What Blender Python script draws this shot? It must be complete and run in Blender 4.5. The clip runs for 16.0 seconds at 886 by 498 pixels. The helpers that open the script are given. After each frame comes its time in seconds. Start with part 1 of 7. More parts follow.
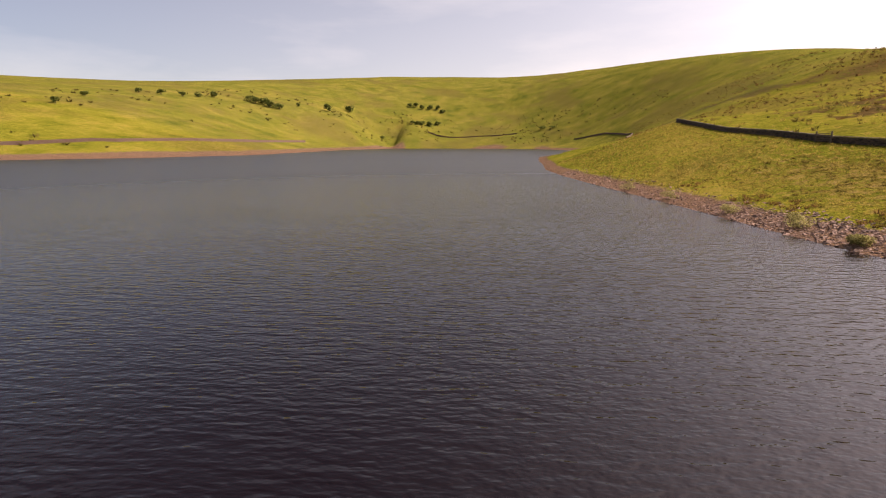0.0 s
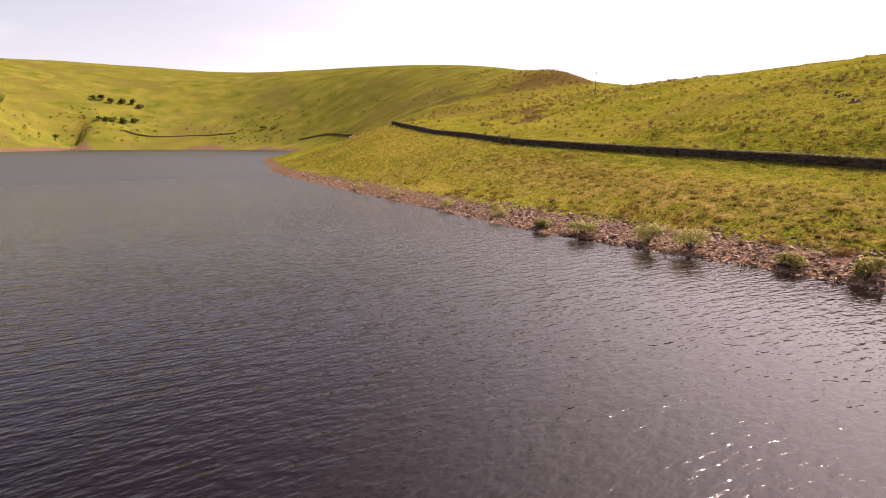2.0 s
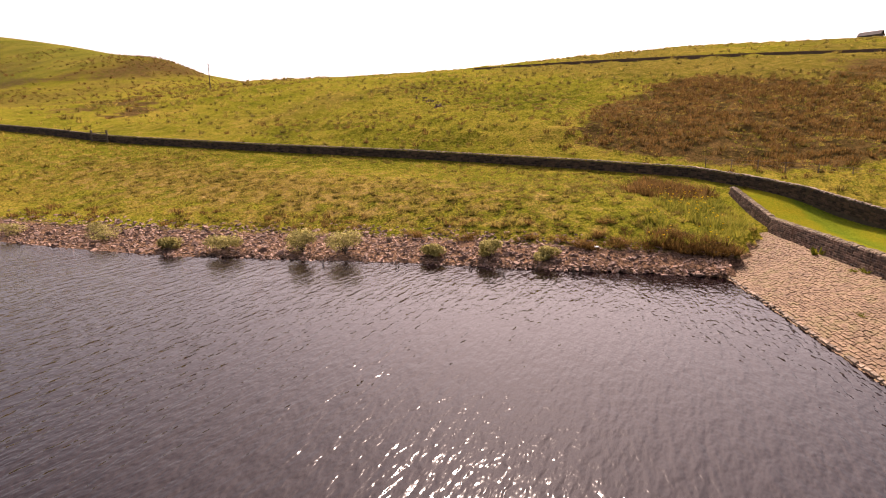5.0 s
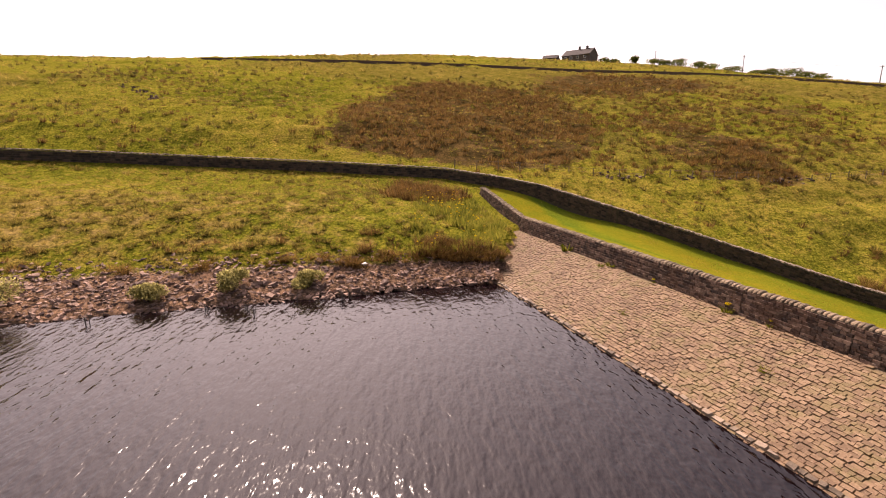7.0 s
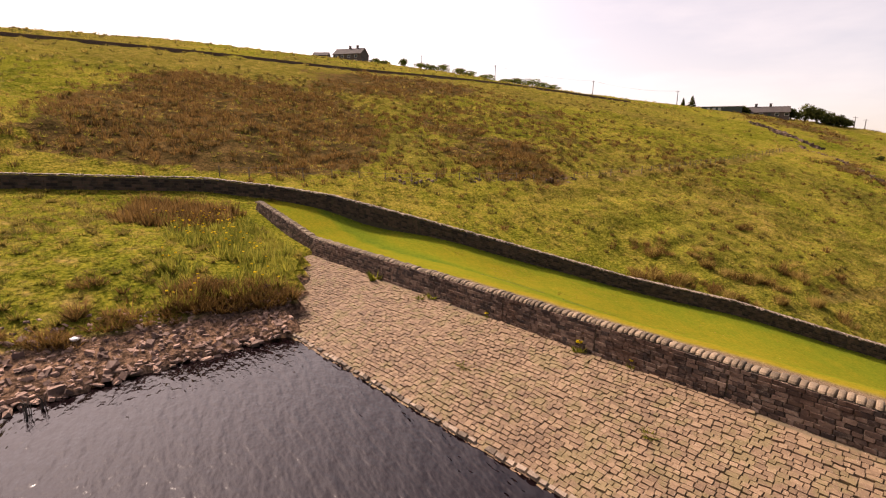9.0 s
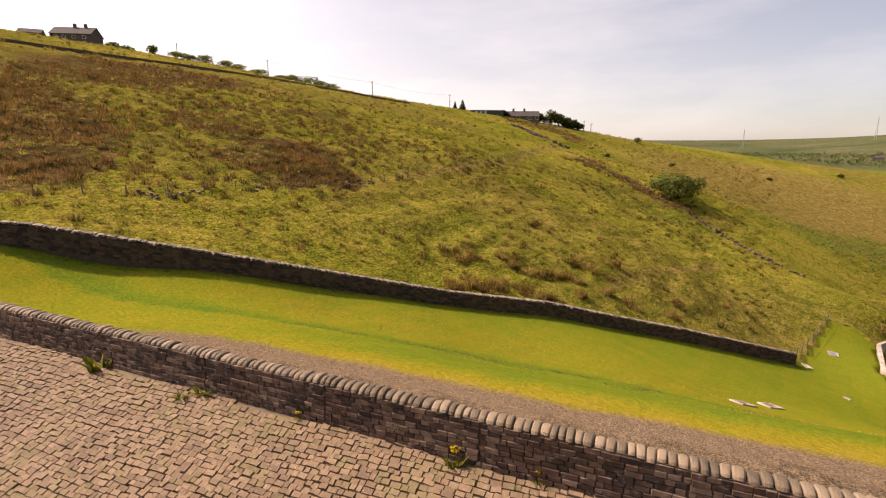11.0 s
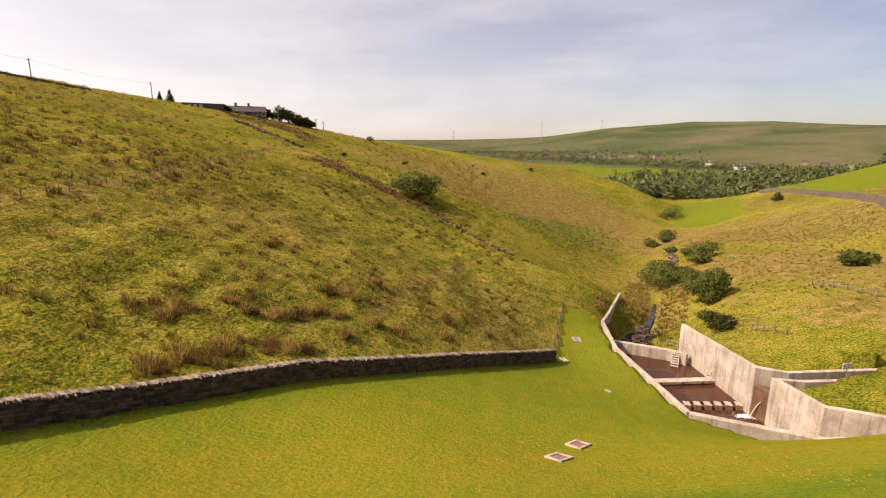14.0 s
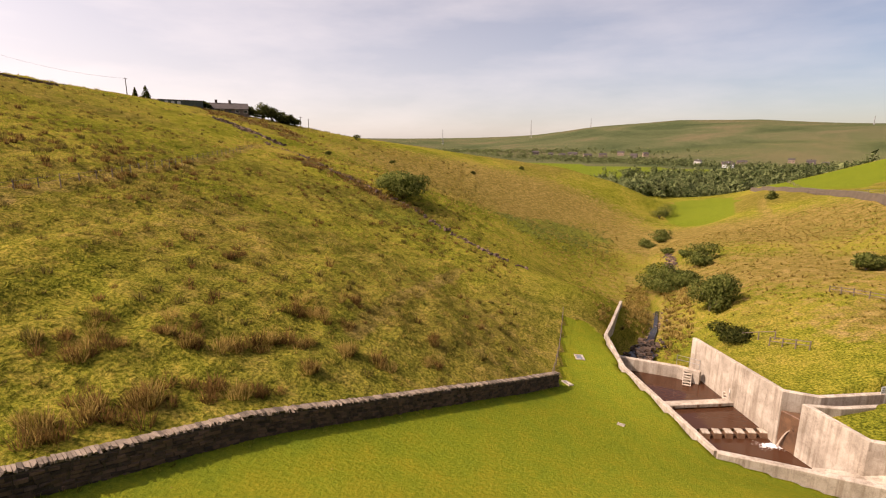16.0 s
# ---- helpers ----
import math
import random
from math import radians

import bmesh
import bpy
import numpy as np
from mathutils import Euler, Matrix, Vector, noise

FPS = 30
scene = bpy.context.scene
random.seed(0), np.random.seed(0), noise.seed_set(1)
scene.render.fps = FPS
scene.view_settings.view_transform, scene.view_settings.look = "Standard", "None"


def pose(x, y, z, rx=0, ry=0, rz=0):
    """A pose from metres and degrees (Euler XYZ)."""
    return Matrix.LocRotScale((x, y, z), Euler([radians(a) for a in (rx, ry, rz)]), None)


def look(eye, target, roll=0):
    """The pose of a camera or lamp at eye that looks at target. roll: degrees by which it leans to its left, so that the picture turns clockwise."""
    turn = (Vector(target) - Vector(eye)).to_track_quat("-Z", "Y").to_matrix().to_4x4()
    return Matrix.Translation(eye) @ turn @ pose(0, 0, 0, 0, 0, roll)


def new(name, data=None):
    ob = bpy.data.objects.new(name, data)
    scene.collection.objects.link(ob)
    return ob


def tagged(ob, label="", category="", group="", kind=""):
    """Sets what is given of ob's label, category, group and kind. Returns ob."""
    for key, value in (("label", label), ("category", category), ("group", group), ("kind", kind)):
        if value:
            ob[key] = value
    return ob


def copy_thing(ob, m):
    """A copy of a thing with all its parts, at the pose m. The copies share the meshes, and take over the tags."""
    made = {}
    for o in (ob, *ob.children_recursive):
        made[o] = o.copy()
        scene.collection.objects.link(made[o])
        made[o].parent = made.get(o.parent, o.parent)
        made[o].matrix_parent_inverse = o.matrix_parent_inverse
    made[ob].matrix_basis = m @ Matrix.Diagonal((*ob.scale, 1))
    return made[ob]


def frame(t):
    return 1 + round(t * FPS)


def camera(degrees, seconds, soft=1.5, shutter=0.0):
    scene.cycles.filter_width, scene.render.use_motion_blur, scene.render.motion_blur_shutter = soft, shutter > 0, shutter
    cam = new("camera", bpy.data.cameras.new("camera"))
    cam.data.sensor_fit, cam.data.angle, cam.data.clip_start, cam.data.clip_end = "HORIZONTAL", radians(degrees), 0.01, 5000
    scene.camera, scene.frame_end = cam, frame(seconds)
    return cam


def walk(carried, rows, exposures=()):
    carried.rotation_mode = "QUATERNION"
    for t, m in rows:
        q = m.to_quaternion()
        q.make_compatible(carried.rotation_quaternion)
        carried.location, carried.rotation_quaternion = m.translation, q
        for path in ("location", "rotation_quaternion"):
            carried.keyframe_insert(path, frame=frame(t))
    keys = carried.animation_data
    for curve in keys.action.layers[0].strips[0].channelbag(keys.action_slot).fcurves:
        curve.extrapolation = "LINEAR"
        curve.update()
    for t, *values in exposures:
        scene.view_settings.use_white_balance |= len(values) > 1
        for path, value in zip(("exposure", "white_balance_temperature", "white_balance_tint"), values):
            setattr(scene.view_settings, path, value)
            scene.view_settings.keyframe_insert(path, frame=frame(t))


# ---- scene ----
cam = camera(83.8, 16.0, 1.15)
PATH = [
    (0, (1.346, -0.627, 8.021), (1.231, 1.324, 7.598), 0.1),
    (0.5, (1.350, -0.173, 8.031), (1.420, 1.781, 7.610), 0.1),
    (1, (1.392, 0.324, 8.042), (1.758, 2.244, 7.622), 0.3),
    (1.5, (1.478, 0.870, 8.050), (2.121, 2.718, 7.631), 0.3),
    (2, (1.624, 1.469, 8.055), (2.517, 3.209, 7.636), 0.2),
    (2.5, (1.859, 2.132, 8.055), (3.008, 3.715, 7.637), 0.4),
    (3, (2.215, 2.858, 8.059), (3.588, 4.252, 7.644), 0.3),
    (3.2, (2.396, 3.161, 8.063), (3.843, 4.477, 7.647), 0.1),
    (5.3, (5.951, 5.968, 8.198), (7.809, 6.571, 7.771), 0.1),
    (5.5, (6.463, 6.131, 8.201), (8.353, 6.629, 7.775), 0.2),
    (6, (7.851, 6.444, 8.196), (9.791, 6.674, 7.771), 0.1),
    (6.5, (9.350, 6.640, 8.186), (11.305, 6.644, 7.763), 0.1),
    (7, (10.917, 6.712, 8.193), (12.861, 6.510, 7.769), 0.3),
    (7.5, (12.527, 6.629, 8.233), (14.437, 6.216, 7.811), 0.3),
    (8, (14.170, 6.384, 8.307), (16.023, 5.759, 7.885), 0.3),
    (8.5, (15.828, 5.982, 8.397), (17.606, 5.167, 7.976), 0.3),
    (9, (17.478, 5.420, 8.476), (19.157, 4.417, 8.055), 0.4),
    (9.2, (18.128, 5.149, 8.499), (19.761, 4.073, 8.079), 0.5),
    (11.3, (24.079, 0.562, 8.397), (25.093, -1.111, 7.984), 0.1),
    (11.5, (24.520, -0.042, 8.379), (25.463, -1.757, 7.966), 0.1),
    (12, (25.511, -1.659, 8.351), (26.272, -3.461, 7.939), 0.1),
    (12.5, (26.336, -3.388, 8.343), (26.896, -5.264, 7.931), 0.1),
    (13, (26.969, -5.177, 8.342), (27.336, -7.100, 7.929), 0.2),
    (13.5, (27.396, -6.968, 8.329), (27.628, -8.912, 7.916), 0.2),
    (14, (27.652, -8.697, 8.303), (27.828, -10.646, 7.889), 0.2),
    (14.5, (27.796, -10.306, 8.269), (27.958, -12.256, 7.854), 0.1),
    (15, (27.875, -11.790, 8.227), (28.029, -13.740, 7.810), 0.1),
    (15.5, (27.911, -13.194, 8.171), (28.054, -15.144, 7.753), 0.2),
    (16, (27.911, -14.558, 8.094), (28.047, -16.509, 7.675), 0.1),
]
walk(cam, [(t, look(eye, target, roll)) for t, eye, target, roll in PATH], [(0.0, 0.46, 6950, 25), (3.0, 0.86, 7100, 30), (5.5, 0.74, 7350, 32), (8.0, 0.66, 7300, 30), (9.5, 0.58, 7200, 27), (12.0, 0.54, 7050, 23), (16.0, 0.50, 7100, 26)])

# ---------------------------------------------------------------- light
SUN_AZ, SUN_EL = radians(77), radians(46)      # from +y towards +x, above the horizon
world = bpy.data.worlds.new("hazy_sky")
scene.world = world
world.use_nodes = True
wn, wl = world.node_tree.nodes, world.node_tree.links
wn.clear()
w_out, w_bg = wn.new("ShaderNodeOutputWorld"), wn.new("ShaderNodeBackground")
w_sky = wn.new("ShaderNodeTexSky")
w_sky.sky_type, w_sky.sun_disc = "NISHITA", False
w_sky.sun_elevation, w_sky.sun_rotation = SUN_EL, SUN_AZ
w_sky.air_density, w_sky.dust_density, w_sky.ozone_density, w_sky.altitude = 1.0, 1.0, 1.5, 300
# thin streaky cloud: noise over the dome, stretched along the horizon
w_tc, w_map, w_noise, w_ramp = (wn.new(k) for k in ("ShaderNodeTexCoord", "ShaderNodeMapping", "ShaderNodeTexNoise", "ShaderNodeValToRGB"))
w_map.inputs["Scale"].default_value = (1.0, 1.0, 4.0)
w_map.inputs["Rotation"].default_value = (0.15, 0.1, 0.4)
w_noise.inputs["Scale"].default_value, w_noise.inputs["Detail"].default_value, w_noise.inputs["Roughness"].default_value = 2.2, 7.0, 0.55
w_ramp.color_ramp.elements[0].position, w_ramp.color_ramp.elements[1].position = 0.46, 0.78
w_ramp.color_ramp.elements[0].color, w_ramp.color_ramp.elements[1].color = (0.0, 0.0, 0.0, 1), (0.26, 0.26, 0.26, 1)
w_mix = wn.new("ShaderNodeMix")
w_mix.data_type = "RGBA"
w_mix.inputs["B"].default_value = (11.0, 10.8, 10.4, 1)
# the bright haze round the sun
w_dot, w_pow, w_add = wn.new("ShaderNodeVectorMath"), wn.new("ShaderNodeMath"), wn.new("ShaderNodeMix")
w_dot.operation = "DOT_PRODUCT"
w_dot.inputs[1].default_value = (math.sin(SUN_AZ) * math.cos(SUN_EL), math.cos(SUN_AZ) * math.cos(SUN_EL), math.sin(SUN_EL))
w_max = wn.new("ShaderNodeMath")
w_max.operation, w_max.inputs[1].default_value = "MAXIMUM", 0.0
w_pow.operation, w_pow.inputs[1].default_value = "POWER", 5.0
w_add.data_type, w_add.blend_type, w_add.inputs["Factor"].default_value = "RGBA", "ADD", 1.0
w_glow = wn.new("ShaderNodeMix")
w_glow.data_type = "RGBA"
w_glow.inputs["A"].default_value, w_glow.inputs["B"].default_value = (0, 0, 0, 1), (30.0, 26.0, 24.0, 1)
# and its bright heart close about the sun
w_heart, w_hpow, w_add2 = wn.new("ShaderNodeMix"), wn.new("ShaderNodeMath"), wn.new("ShaderNodeMix")
w_heart.data_type = w_add2.data_type = "RGBA"
w_heart.inputs["A"].default_value, w_heart.inputs["B"].default_value = (0, 0, 0, 1), (1.5, 1.3, 1.1, 1)
w_hpow.operation, w_hpow.inputs[1].default_value = "POWER", 9.0
w_add2.blend_type, w_add2.inputs["Factor"].default_value = "ADD", 1.0
wl.new(w_max.outputs[0], w_hpow.inputs[0])
wl.new(w_hpow.outputs[0], w_heart.inputs["Factor"])
wl.new(w_tc.outputs["Generated"], w_dot.inputs[0])
wl.new(w_dot.outputs["Value"], w_max.inputs[0])
wl.new(w_max.outputs[0], w_pow.inputs[0])
wl.new(w_pow.outputs[0], w_glow.inputs["Factor"])
wl.new(w_tc.outputs["Generated"], w_map.inputs["Vector"])
wl.new(w_map.outputs["Vector"], w_noise.inputs["Vector"])
wl.new(w_noise.outputs["Fac"], w_ramp.inputs["Fac"])
# haze thickens towards the horizon
w_sep, w_abs, w_inv, w_hz, w_sum = wn.new("ShaderNodeSeparateXYZ"), wn.new("ShaderNodeMath"), wn.new("ShaderNodeMath"), wn.new("ShaderNodeMath"), wn.new("ShaderNodeMath")
w_abs.operation, w_inv.operation, w_hz.operation, w_sum.operation = "ABSOLUTE", "SUBTRACT", "POWER", "MULTIPLY_ADD"
w_inv.inputs[0].default_value, w_hz.inputs[1].default_value, w_sum.inputs[1].default_value = 1.0, 2.4, 0.55
w_sum.use_clamp = True
wl.new(w_tc.outputs["Generated"], w_sep.inputs[0])
wl.new(w_sep.outputs["Z"], w_abs.inputs[0])
wl.new(w_abs.outputs[0], w_inv.inputs[1])
wl.new(w_inv.outputs[0], w_hz.inputs[0])
w_side = wn.new("ShaderNodeMath")
w_side.operation, w_side.inputs[1].default_value, w_side.inputs[2].default_value = "MULTIPLY_ADD", 0.80, 0.42
wl.new(w_dot.outputs["Value"], w_side.inputs[0])
wl.new(w_hz.outputs[0], w_sum.inputs[0])
wl.new(w_side.outputs[0], w_sum.inputs[1])
wl.new(w_ramp.outputs["Color"], w_sum.inputs[2])
wl.new(w_sum.outputs[0], w_mix.inputs["Factor"])
wl.new(w_sky.outputs["Color"], w_mix.inputs["A"])
wl.new(w_mix.outputs["Result"], w_add.inputs["A"])
wl.new(w_glow.outputs["Result"], w_add.inputs["B"])
wl.new(w_add.outputs["Result"], w_add2.inputs["A"])
wl.new(w_heart.outputs["Result"], w_add2.inputs["B"])
wl.new(w_add2.outputs["Result"], w_bg.inputs["Color"])
w_bg.inputs["Strength"].default_value = 0.076
wl.new(w_bg.outputs["Background"], w_out.inputs["Surface"])

sun_data = bpy.data.lights.new("sun", "SUN")
sun_data.energy, sun_data.angle, sun_data.color = 4.7, radians(0.6), (1.0, 0.92, 0.80)
sun = new("sun", sun_data)
sun.matrix_world = look((200 * math.sin(SUN_AZ) * math.cos(SUN_EL), 200 * math.cos(SUN_AZ) * math.cos(SUN_EL), 200 * math.sin(SUN_EL)), (0, 0, 0))


# ---------------------------------------------------------------- materials
def node_mat(name):
    m = bpy.data.materials.new(name)
    m.use_nodes = True
    nt = m.node_tree
    return m, nt.nodes, nt.links, nt.nodes["Principled BSDF"]


def coords(nodes, links, scale=(1, 1, 1), kind="Object"):
    tc, mp = nodes.new("ShaderNodeTexCoord"), nodes.new("ShaderNodeMapping")
    mp.inputs["Scale"].default_value = scale
    links.new(tc.outputs[kind], mp.inputs["Vector"])
    return mp.outputs["Vector"]


def noise_tex(nodes, links, vec, scale, detail=4.0, rough=0.55, distort=0.0):
    n = nodes.new("ShaderNodeTexNoise")
    n.inputs["Scale"].default_value, n.inputs["Detail"].default_value = scale, detail
    n.inputs["Roughness"].default_value, n.inputs["Distortion"].default_value = rough, distort
    links.new(vec, n.inputs["Vector"])
    return n.outputs["Fac"]


def ramp(nodes, links, fac, stops):
    r = nodes.new("ShaderNodeValToRGB")
    el = r.color_ramp.elements
    while len(el) < len(stops):
        el.new(0.5)
    for e, (p, c) in zip(el, stops):
        e.position = p
        e.color = (*c, 1) if len(c) == 3 else c
    links.new(fac, r.inputs["Fac"])
    return r.outputs["Color"]


def mixc(nodes, links, fac, a, b, blend="MIX"):
    m = nodes.new("ShaderNodeMix")
    m.data_type, m.blend_type = "RGBA", blend
    for sock, v in (("Factor", fac), ("A", a), ("B", b)):
        if isinstance(v, (int, float)):
            m.inputs[sock].default_value = v
        elif isinstance(v, tuple):
            m.inputs[sock].default_value = (*v, 1)
        else:
            links.new(v, m.inputs[sock])
    return m.outputs["Result"]


def mathn(nodes, links, op, a, b=0.0, clamp=False):
    m = nodes.new("ShaderNodeMath")
    m.operation, m.use_clamp = op, clamp
    for i, v in enumerate((a, b)):
        if isinstance(v, (int, float)):
            m.inputs[i].default_value = v
        else:
            links.new(v, m.inputs[i])
    return m.outputs[0]


def bump(nodes, links, bsdf, height, strength=0.4, dist=0.05):
    b = nodes.new("ShaderNodeBump")
    b.inputs["Strength"].default_value, b.inputs["Distance"].default_value = strength, dist
    links.new(height, b.inputs["Height"])
    links.new(b.outputs["Normal"], bsdf.inputs["Normal"])


def plain_mat(name, low, high, rough=0.8, scale=6.0, fine=40.0, metal=0.0, relief=0.3, depth=0.01, island=0.0, per_object=0.0):
    """A two-scale mottled surface between two colours, with fine relief; island / per_object vary the tone piece by piece."""
    m, n, l, b = node_mat(name)
    v = coords(n, l)
    big, small = noise_tex(n, l, v, scale, 5.0), noise_tex(n, l, v, fine, 3.0)
    fac = mathn(n, l, "ADD", mathn(n, l, "MULTIPLY", big, 0.65), mathn(n, l, "MULTIPLY", small, 0.35))
    if island:
        g = n.new("ShaderNodeNewGeometry")
        fac = mathn(n, l, "ADD", fac, mathn(n, l, "MULTIPLY", mathn(n, l, "SUBTRACT", g.outputs["Random Per Island"], 0.5), island))
    if per_object:
        o = n.new("ShaderNodeObjectInfo")
        fac = mathn(n, l, "ADD", fac, mathn(n, l, "MULTIPLY", mathn(n, l, "SUBTRACT", o.outputs["Random"], 0.5), per_object))
    l.new(ramp(n, l, fac, [(0.3, low), (0.7, high)]), b.inputs["Base Color"])
    b.inputs["Roughness"].default_value, b.inputs["Metallic"].default_value = rough, metal
    bump(n, l, b, small, relief, depth)
    return m


def ground_mat():
    m, n, l, b = node_mat("moor_ground")
    v = coords(n, l)
    at = {}
    for key in ("lawn", "rush", "dry", "stone", "gravel", "sward", "heath", "bracken", "path"):
        a = n.new("ShaderNodeAttribute")
        a.attribute_name = key
        at[key] = a.outputs["Fac"]
    n1, n2 = noise_tex(n, l, v, 0.045, 6.0, 0.6), noise_tex(n, l, v, 0.6, 6.0, 0.65)
    n3, n4 = noise_tex(n, l, v, 5.0, 4.0, 0.6), noise_tex(n, l, v, 26.0, 3.0, 0.6)
    mixn = mathn(n, l, "ADD", mathn(n, l, "MULTIPLY", n1, 0.42), mathn(n, l, "ADD", mathn(n, l, "MULTIPLY", n2, 0.33), mathn(n, l, "MULTIPLY", n3, 0.25)))
    grass = ramp(n, l, mixn, [(0.36, (0.056, 0.068, 0.009)), (0.44, (0.124, 0.132, 0.014)), (0.51, (0.196, 0.180, 0.022)), (0.58, (0.266, 0.208, 0.036)), (0.68, (0.330, 0.236, 0.068))])
    dry = ramp(n, l, n2, [(0.35, (0.126, 0.104, 0.022)), (0.5, (0.205, 0.150, 0.038)), (0.65, (0.285, 0.200, 0.066))])
    rush = ramp(n, l, n2, [(0.35, (0.050, 0.040, 0.014)), (0.5, (0.100, 0.066, 0.024)), (0.68, (0.170, 0.105, 0.040))])
    stripe = n.new("ShaderNodeTexWave")
    stripe.inputs["Scale"].default_value, stripe.inputs["Distortion"].default_value = 0.28, 1.2
    l.new(coords(n, l, (0.6, 1.0, 0.0)), stripe.inputs["Vector"])
    lawnf = mathn(n, l, "ADD", mathn(n, l, "MULTIPLY", mathn(n, l, "SUBTRACT", n2, 0.2), 0.36), mathn(n, l, "ADD", mathn(n, l, "MULTIPLY", n3, 0.24), mathn(n, l, "MULTIPLY", stripe.outputs["Fac"], 0.03)))
    lawnf = mathn(n, l, "ADD", lawnf, mathn(n, l, "MULTIPLY", at["sward"], 0.62))
    lawn = ramp(n, l, lawnf, [(0.20, (0.086, 0.134, 0.014)), (0.40, (0.142, 0.162, 0.013)), (0.62, (0.222, 0.176, 0.015)), (0.90, (0.275, 0.178, 0.042))])
    stone = ramp(n, l, n3, [(0.3, (0.095, 0.056, 0.036)), (0.7, (0.240, 0.150, 0.098))])
    # uneven borders between the covers
    rag = mathn(n, l, "MULTIPLY", mathn(n, l, "SUBTRACT", n2, 0.5), 1.1)

    def edge(key, amount=1.0):
        f = mathn(n, l, "ADD", at[key], mathn(n, l, "MULTIPLY", rag, amount))
        r = n.new("ShaderNodeMapRange")
        r.inputs["From Min"].default_value, r.inputs["From Max"].default_value = 0.4, 0.62
        l.new(f, r.inputs["Value"])
        return r.outputs["Result"]

    c = mixc(n, l, edge("dry"), grass, dry)
    # broad brown and olive sheets over the moor
    n0 = noise_tex(n, l, v, 0.011, 5.0, 0.62, 0.4)
    moor = ramp(n, l, n2, [(0.35, (0.090, 0.078, 0.018)), (0.5, (0.165, 0.130, 0.026)), (0.65, (0.235, 0.165, 0.050))])
    c = mixc(n, l, ramp(n, l, n0, [(0.50, (0.0, 0.0, 0.0)), (0.60, (0.75, 0.75, 0.75))]), c, moor)
    bracken = ramp(n, l, n3, [(0.35, (0.072, 0.090, 0.014)), (0.5, (0.128, 0.146, 0.020)), (0.66, (0.205, 0.190, 0.036))])
    c = mixc(n, l, edge("bracken", 0.9), c, bracken)
    c = mixc(n, l, edge("rush", 1.2), c, rush)
    c = mixc(n, l, mathn(n, l, "MULTIPLY", edge("path", 0.6), 0.75), c, dry)
    # heather moor, its colours greyed to stand in for distance haze
    heath = ramp(n, l, noise_tex(n, l, coords(n, l, (0.8, 1.0, 2.0)), 0.0045, 7.0, 0.62, 0.6), [(0.36, (0.060, 0.078, 0.034)), (0.5, (0.100, 0.108, 0.050)), (0.64, (0.145, 0.122, 0.066))])
    c = mixc(n, l, edge("heath", 0.4), c, heath)
    c = mixc(n, l, edge("lawn", 0.12), c, lawn)
    c = mixc(n, l, edge("stone", 0.5), c, stone)
    gravel = ramp(n, l, n4, [(0.3, (0.085, 0.058, 0.034)), (0.5, (0.155, 0.108, 0.066)), (0.7, (0.240, 0.172, 0.112))])
    c = mixc(n, l, edge("gravel", 0.35), c, gravel)
    rough = mixc(n, l, mathn(n, l, "MULTIPLY", at["lawn"], 0.75), ramp(n, l, n3, [(0.40, (0.56, 0.58, 0.54)), (0.54, (1.0, 1.0, 1.0)), (0.66, (1.22, 1.16, 1.0))]), (1.0, 1.0, 1.0))
    c = mixc(n, l, 1.0, c, rough, "MULTIPLY")
    c = mixc(n, l, mathn(n, l, "SUBTRACT", 0.7, mathn(n, l, "MULTIPLY", at["lawn"], 0.25)), c, ramp(n, l, n4, [(0.34, (0.50, 0.50, 0.50)), (0.6, (1.1, 1.1, 1.1))]), "MULTIPLY")
    l.new(c, b.inputs["Base Color"])
    b.inputs["Roughness"].default_value = 0.95
    b.inputs["Specular IOR Level"].default_value = 0.0
    hgt = mathn(n, l, "ADD", mathn(n, l, "MULTIPLY", n3, 0.28), mathn(n, l, "MULTIPLY", n4, 0.07))
    # sheep terraces along the contours and tussocky lumps, off the mown grass
    terr = noise_tex(n, l, coords(n, l, (0.06, 0.06, 1.6)), 1.0, 3.0, 0.6, 0.3)
    lump = noise_tex(n, l, v, 1.5, 3.0, 0.6)
    wild = mathn(n, l, "SUBTRACT", 1.0, at["lawn"], True)
    dist = n.new("ShaderNodeVectorMath")
    dist.operation = "LENGTH"
    l.new(v, dist.inputs[0])
    fade = n.new("ShaderNodeMapRange")
    fade.inputs["From Min"].default_value, fade.inputs["From Max"].default_value = 300.0, 130.0
    l.new(dist.outputs["Value"], fade.inputs["Value"])
    terr = mathn(n, l, "MULTIPLY", terr, fade.outputs["Result"])
    hgt = mathn(n, l, "ADD", hgt, mathn(n, l, "MULTIPLY", wild, mathn(n, l, "ADD", mathn(n, l, "MULTIPLY", lump, 0.9), mathn(n, l, "MULTIPLY", terr, 0.7))))
    hgt = mathn(n, l, "MULTIPLY", hgt, mathn(n, l, "ADD", 0.12, mathn(n, l, "MULTIPLY", fade.outputs["Result"], 0.88)))
    bump(n, l, b, hgt, 0.75, 0.42)
    return m


